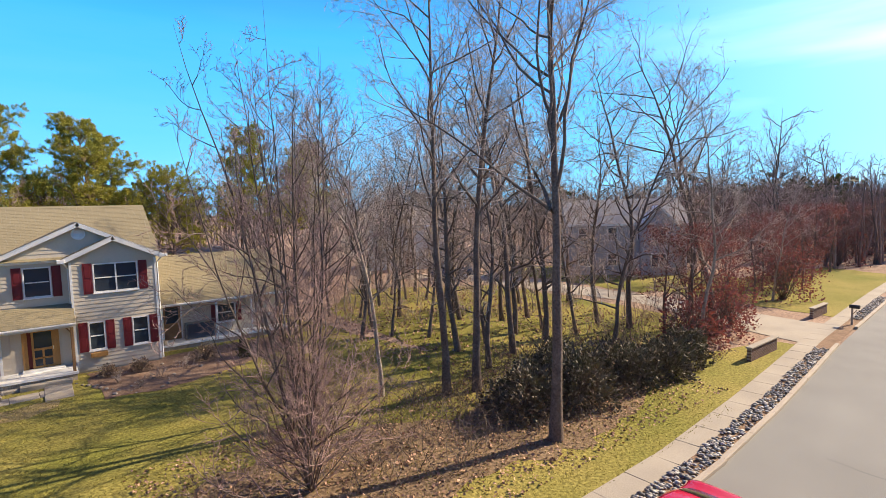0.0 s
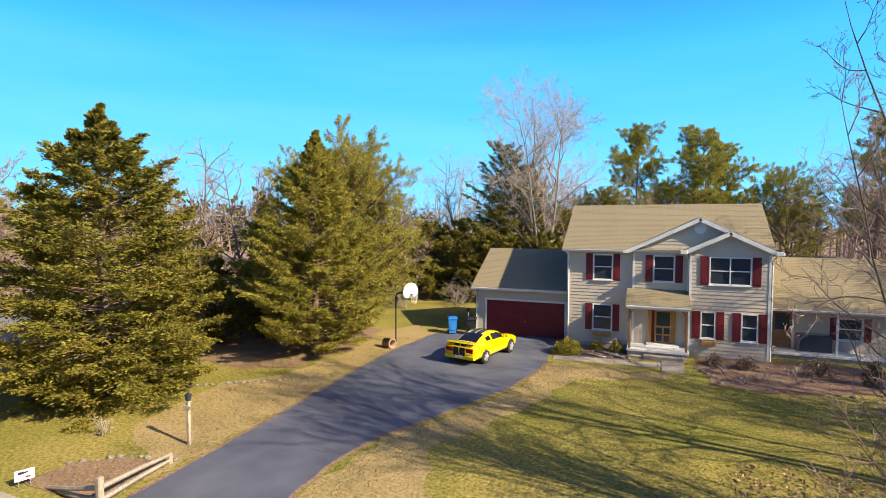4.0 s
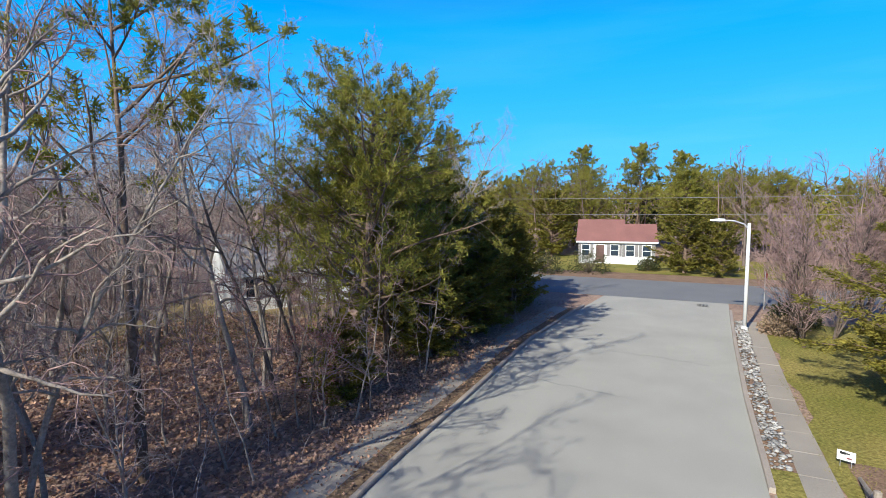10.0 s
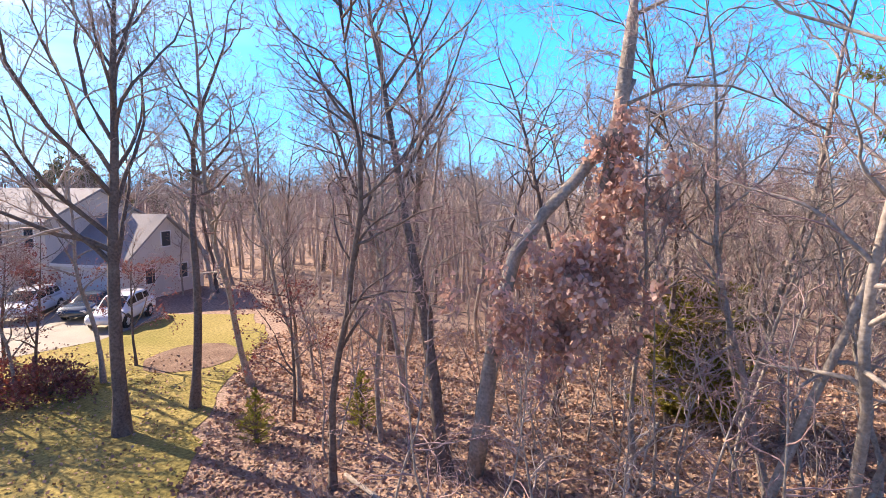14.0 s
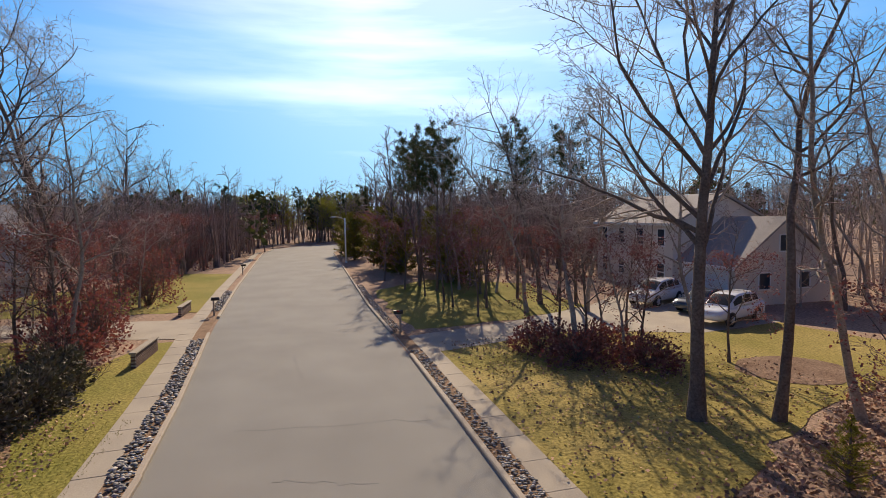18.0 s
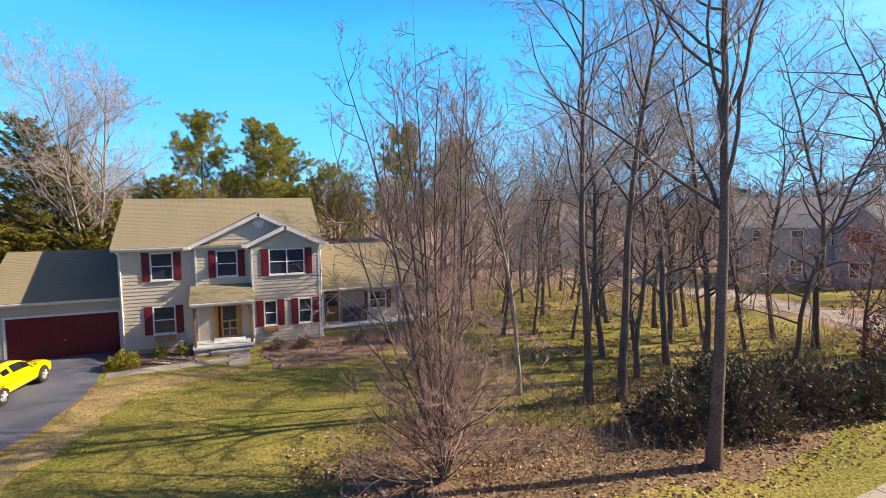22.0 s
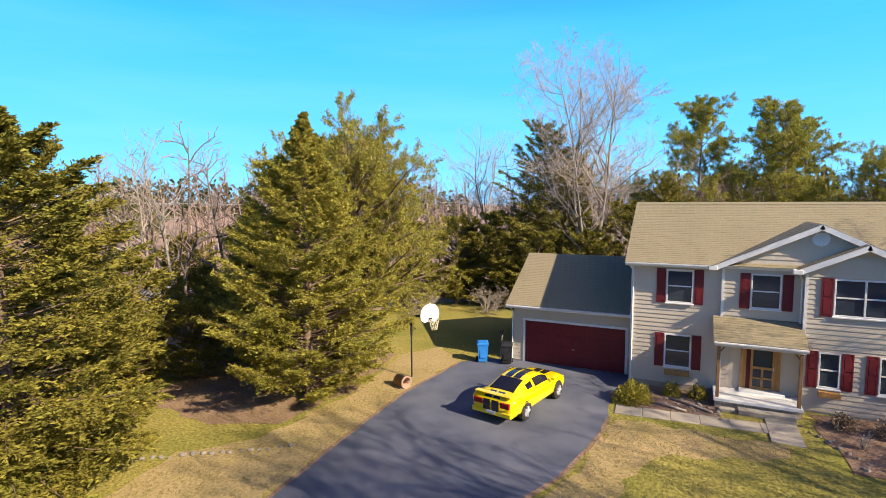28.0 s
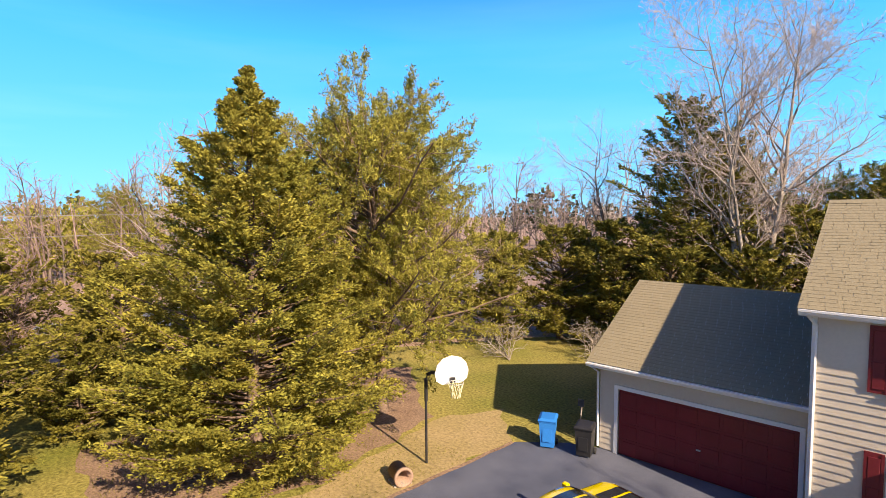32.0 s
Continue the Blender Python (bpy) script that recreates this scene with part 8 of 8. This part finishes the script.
for x0, z0 in ((3.0, 3.5), (3.0, .8)):
    wd = new("window")
    wd.parent = grey
    part("window_frame", Mesh().box(x0 - .8, -4.78, z0, x0 - .68, -4.7, z0 + 1.5).box(x0 + .68, -4.78, z0, x0 + .8, -4.7, z0 + 1.5).box(x0 - .68, -4.78, z0, x0 + .68, -4.7, z0 + .12).box(x0 - .68, -4.78, z0 + 1.38, x0 + .68, -4.7, z0 + 1.5).box(x0 - .06, -4.78, z0 + .12, x0 + .06, -4.7, z0 + 1.38), M_WHITE, wd)
    for s_ in (-1, 1):
        part("pane", Mesh().box(x0 + s_ * .37 - .3, -4.75, z0 + .12, x0 + s_ * .37 + .3, -4.71, z0 + 1.38), M_GLASS, wd)
small_house("neighbour_house", "white house far back behind bare trees", pose(48.0, 24.0, 0, 0, 0, -30), 10, 7, 2, M_WHITESIDE, M_ROOFGREY, "x", 3, .6)
small_house("garden_shed", "low pale shed at the back of the wooded yard", pose(24.0, 30.0, 0, 0, 0, -10), 5, 4, 1, M_WHITESIDE, M_ROOFGREY, "x", 2, .5)

# ---- shrubs ----
def shrub(label, at, rx, ry, h, material, seed, n=2600, leaf=0.12, name="shrub", group="", width=.3, stems=40, wood=M_BARK):
    s, l = bush(seed, rx, ry, h, n, leaf, stems, width)
    ob = thing(name, label, "shrub", pose(at[0], at[1], 0, 0, 0, seed * 37 % 360), group)
    part("stem", s, wood, ob)
    part("leaves", l, material, ob)
    return ob


for k, (x, y, rx, ry, h) in enumerate(((24.4, -18.9, 1.7, 1.4, 1.7), (26.7, -19.5, 1.7, 1.3, 2.0), (29.4, -19.4, 1.7, 1.3, 1.7), (31.6, -20.0, 1.5, 1.3, 1.5), (34.0, -19.8, 1.4, 1.2, 1.7), (27.8, -17.4, 1.5, 1.3, 1.6))):
    shrub("dark glossy rhododendron with drooping leaves under the oak", (x, y), rx, ry, h, M_RHODO, 200 + k, 3200, .17, "rhododendron", "rhododendrons", .26)
for k, (x, y, rx, ry, h, n) in enumerate(((37.4, -18.6, 1.9, 1.7, 2.6, 2600), (40.0, -18.6, 1.8, 1.6, 3.2, 2600), (43.4, -18.0, 1.5, 1.5, 3.6, 2400), (54.5, -17.0, 2.6, 2.2, 4.5, 3000), (60, -15.0, 2.8, 2.4, 4.8, 3000), (67, -13.5, 3, 2.4, 5, 3000), (80, -13.5, 3, 3, 5, 2500), (95, -13, 3.2, 3, 5, 2500))):
    shrub("tangle of reddish withered leaves at the drive entrance", (x, y), rx, ry, h, M_REDLEAF, 220 + k, n // 2, .17, "red_shrub", "red-leaved shrubs", .36, 70)
for k, (x, y, r, h) in enumerate(((32.0, -40.4, 1.5, 1.5), (34.3, -39.6, 1.4, 1.4), (30.6, -42.8, 1.3, 1.3), (33.4, -42.2, 1.4, 1.3))):
    shrub("rounded reddish-brown hedge shrub at the lawn edge", (x, y), r, r, h, M_REDLEAF, 240 + k, 1700, .14, "hedge_shrub", "hedge shrubs", .36)
shrub("round golden-green shrub beside the path", (5.55, -3.35), .8, .62, .75, M_GOLD, 250, 2600, .10, "golden_shrub")
for k, (x, y, r, h) in enumerate(((7.0, -2.1, .32, .6), (8.0, -2.0, .32, .6), (12.7, -3.0, .4, .55), (16.9, -3.4, .55, .9), (14.0, -3.2, .5, .6), (18.6, -4.2, .35, 1.1))):
    shrub("small clipped shrub in the mulched bed", (x, y), r, r, h, M_GOLD if k < 2 else (M_DARKGREEN if k == 5 else M_DRYTWIG), 260 + k, 700, .09, "bed_shrub", "bed shrubs")
for k, (x, y, r, h) in enumerate(((12.9, -4.6, .45, .7), (14.6, -5.0, .5, .7), (15.8, -4.4, .5, .8), (13.6, -6.0, .45, .5), (-6.6, -20.4, .55, .75), (17.4, -2.2, .4, .7))):
    st_, tw_, _ = bare_tree(300 + k, h, .018, 7, 45, .1, (0, 0), (3, 2), .6, .03, .16, .006, 5, .5)
    plant("twiggy_shrub", "bare twiggy cut-back shrub in the bed", "shrub", [("stem", st_, M_BARK), ("crown", tw_, M_TWIG)], (x, y), 0, "twiggy shrubs")
for k, (x, y, rx, h) in enumerate(((-42.8, -36.5, 2.2, 2.3), (-46.8, -31.0, 1.2, 1.3), (-40.9, -40.5, 2.0, 2.2), (-24.2, -21.6, 1.5, 1.4), (-21.5, -22.6, 1.1, 1.0))):
    shrub("dense dark shrub near the cross street", (x, y), rx, rx * .8, h, M_DARKGREEN if k != 4 else M_DRYTWIG, 280 + k, 1800, .16, "corner_shrub", "corner shrubs")
# ivy on the yard tree
ivy_s, ivy_l = bush(291, .7, .7, 5.5, 2600, .16, 20, .4, .5)
iv = thing("ivy", "pale green ivy climbing the yard tree trunks", "ivy", pose(-0.6, 15.0, 0))
part("stem", ivy_s, M_BARK, iv)
part("leaves", ivy_l, M_SPRUCE, iv)
br = bare_tree(320, 2.2, .03, 10, 60, .05, (0, 0), (3, 3), .7, .0, .2, .008, 5, .9)[:2]
for k, (x, y, s) in enumerate(((-5.6, 10.8, 1.0), (-9.0, 6.5, 1.2), (-13.4, -8.6, 1.0), (-6.0, 10.0, 1.2))):
    heap = plant("brush_pile", "heap of pale dead branches at the yard edge", "branches", [("bough", br[0], M_BARKPALE)], (x, y), 70 * k, "brush piles", s)
    tagged(part("brush", br[1], M_BARKPALE, heap), kind="stuff")
for x, y, a in ((9.9, -43.8, 70), (7.5, -39.2, 100), (12.0, -40.0, 20), (4.2, -45.0, 85), (16.0, -39.0, 140)):
    lg = tagged(part("fallen_branch", Mesh().tube([(-2.2, 0, .08), (-.8, .15, .12), (.7, -.1, .1), (2.3, .2, .07)], [.07, .06, .05, .03], 6), M_BARKPALE, None, "", True), "fallen pale branch lying on leaf litter", "branch", "fallen branches")
    lg.matrix_basis = pose(x, y, 0, 0, 0, a)
bench = thing("porch_bench", "dark covered bench on the side porch", "bench", pose(17.6, .7, .34))
part("cover", Mesh().rbox(-.75, -.35, .02, .75, .35, .9, .05), M_CARDARK, bench)
part("board", Mesh().rbox(-.8, -.4, .0, .8, .4, .03, .01), M_WOODPOST, bench)
pot = thing("planter", "small pale planter on the porch edge", "planter", pose(15.6, -.02, .34))
part("pot", Mesh().tube([(0, 0, 0), (0, 0, .22), (0, 0, .26)], [.12, .16, .17], 12), M_CONC, pot)
part("soil", Mesh().tube([(0, 0, .2), (0, 0, .265)], .14, 12), M_MULCH, pot)
lamp_w = thing("work_tools", "dark garden tools leaning beside the bins", "tools", pose(-1.25, -.25, 0.0))
part("shaft", Mesh().tube([(0, -.15, 0), (.05, .12, 1.35)], .02, 6), M_WOODPOST, lamp_w)
part("shaft", Mesh().tube([(.15, -.2, 0), (.0, .12, 1.3)], .02, 6), M_BLACK, lamp_w)
part("blade", Mesh().rbox(-.1, .08, 1.3, .14, .12, 1.55, .02), M_BLACK, lamp_w)

for x0, y0, x1, y1 in ((6.9, -2.5, 8.5, -3.45), (6.3, -3.3, 7.6, -3.75)):
    tm = tagged(part("landscape_timber", Mesh().tube([(x0, y0, .07), ((x0 + x1) / 2, (y0 + y1) / 2 + .03, .08), (x1, y1, .07)], .05, 7), M_WOODPOST, None, "", True), "weathered timber lying across the planting bed", "timber", "bed timbers")
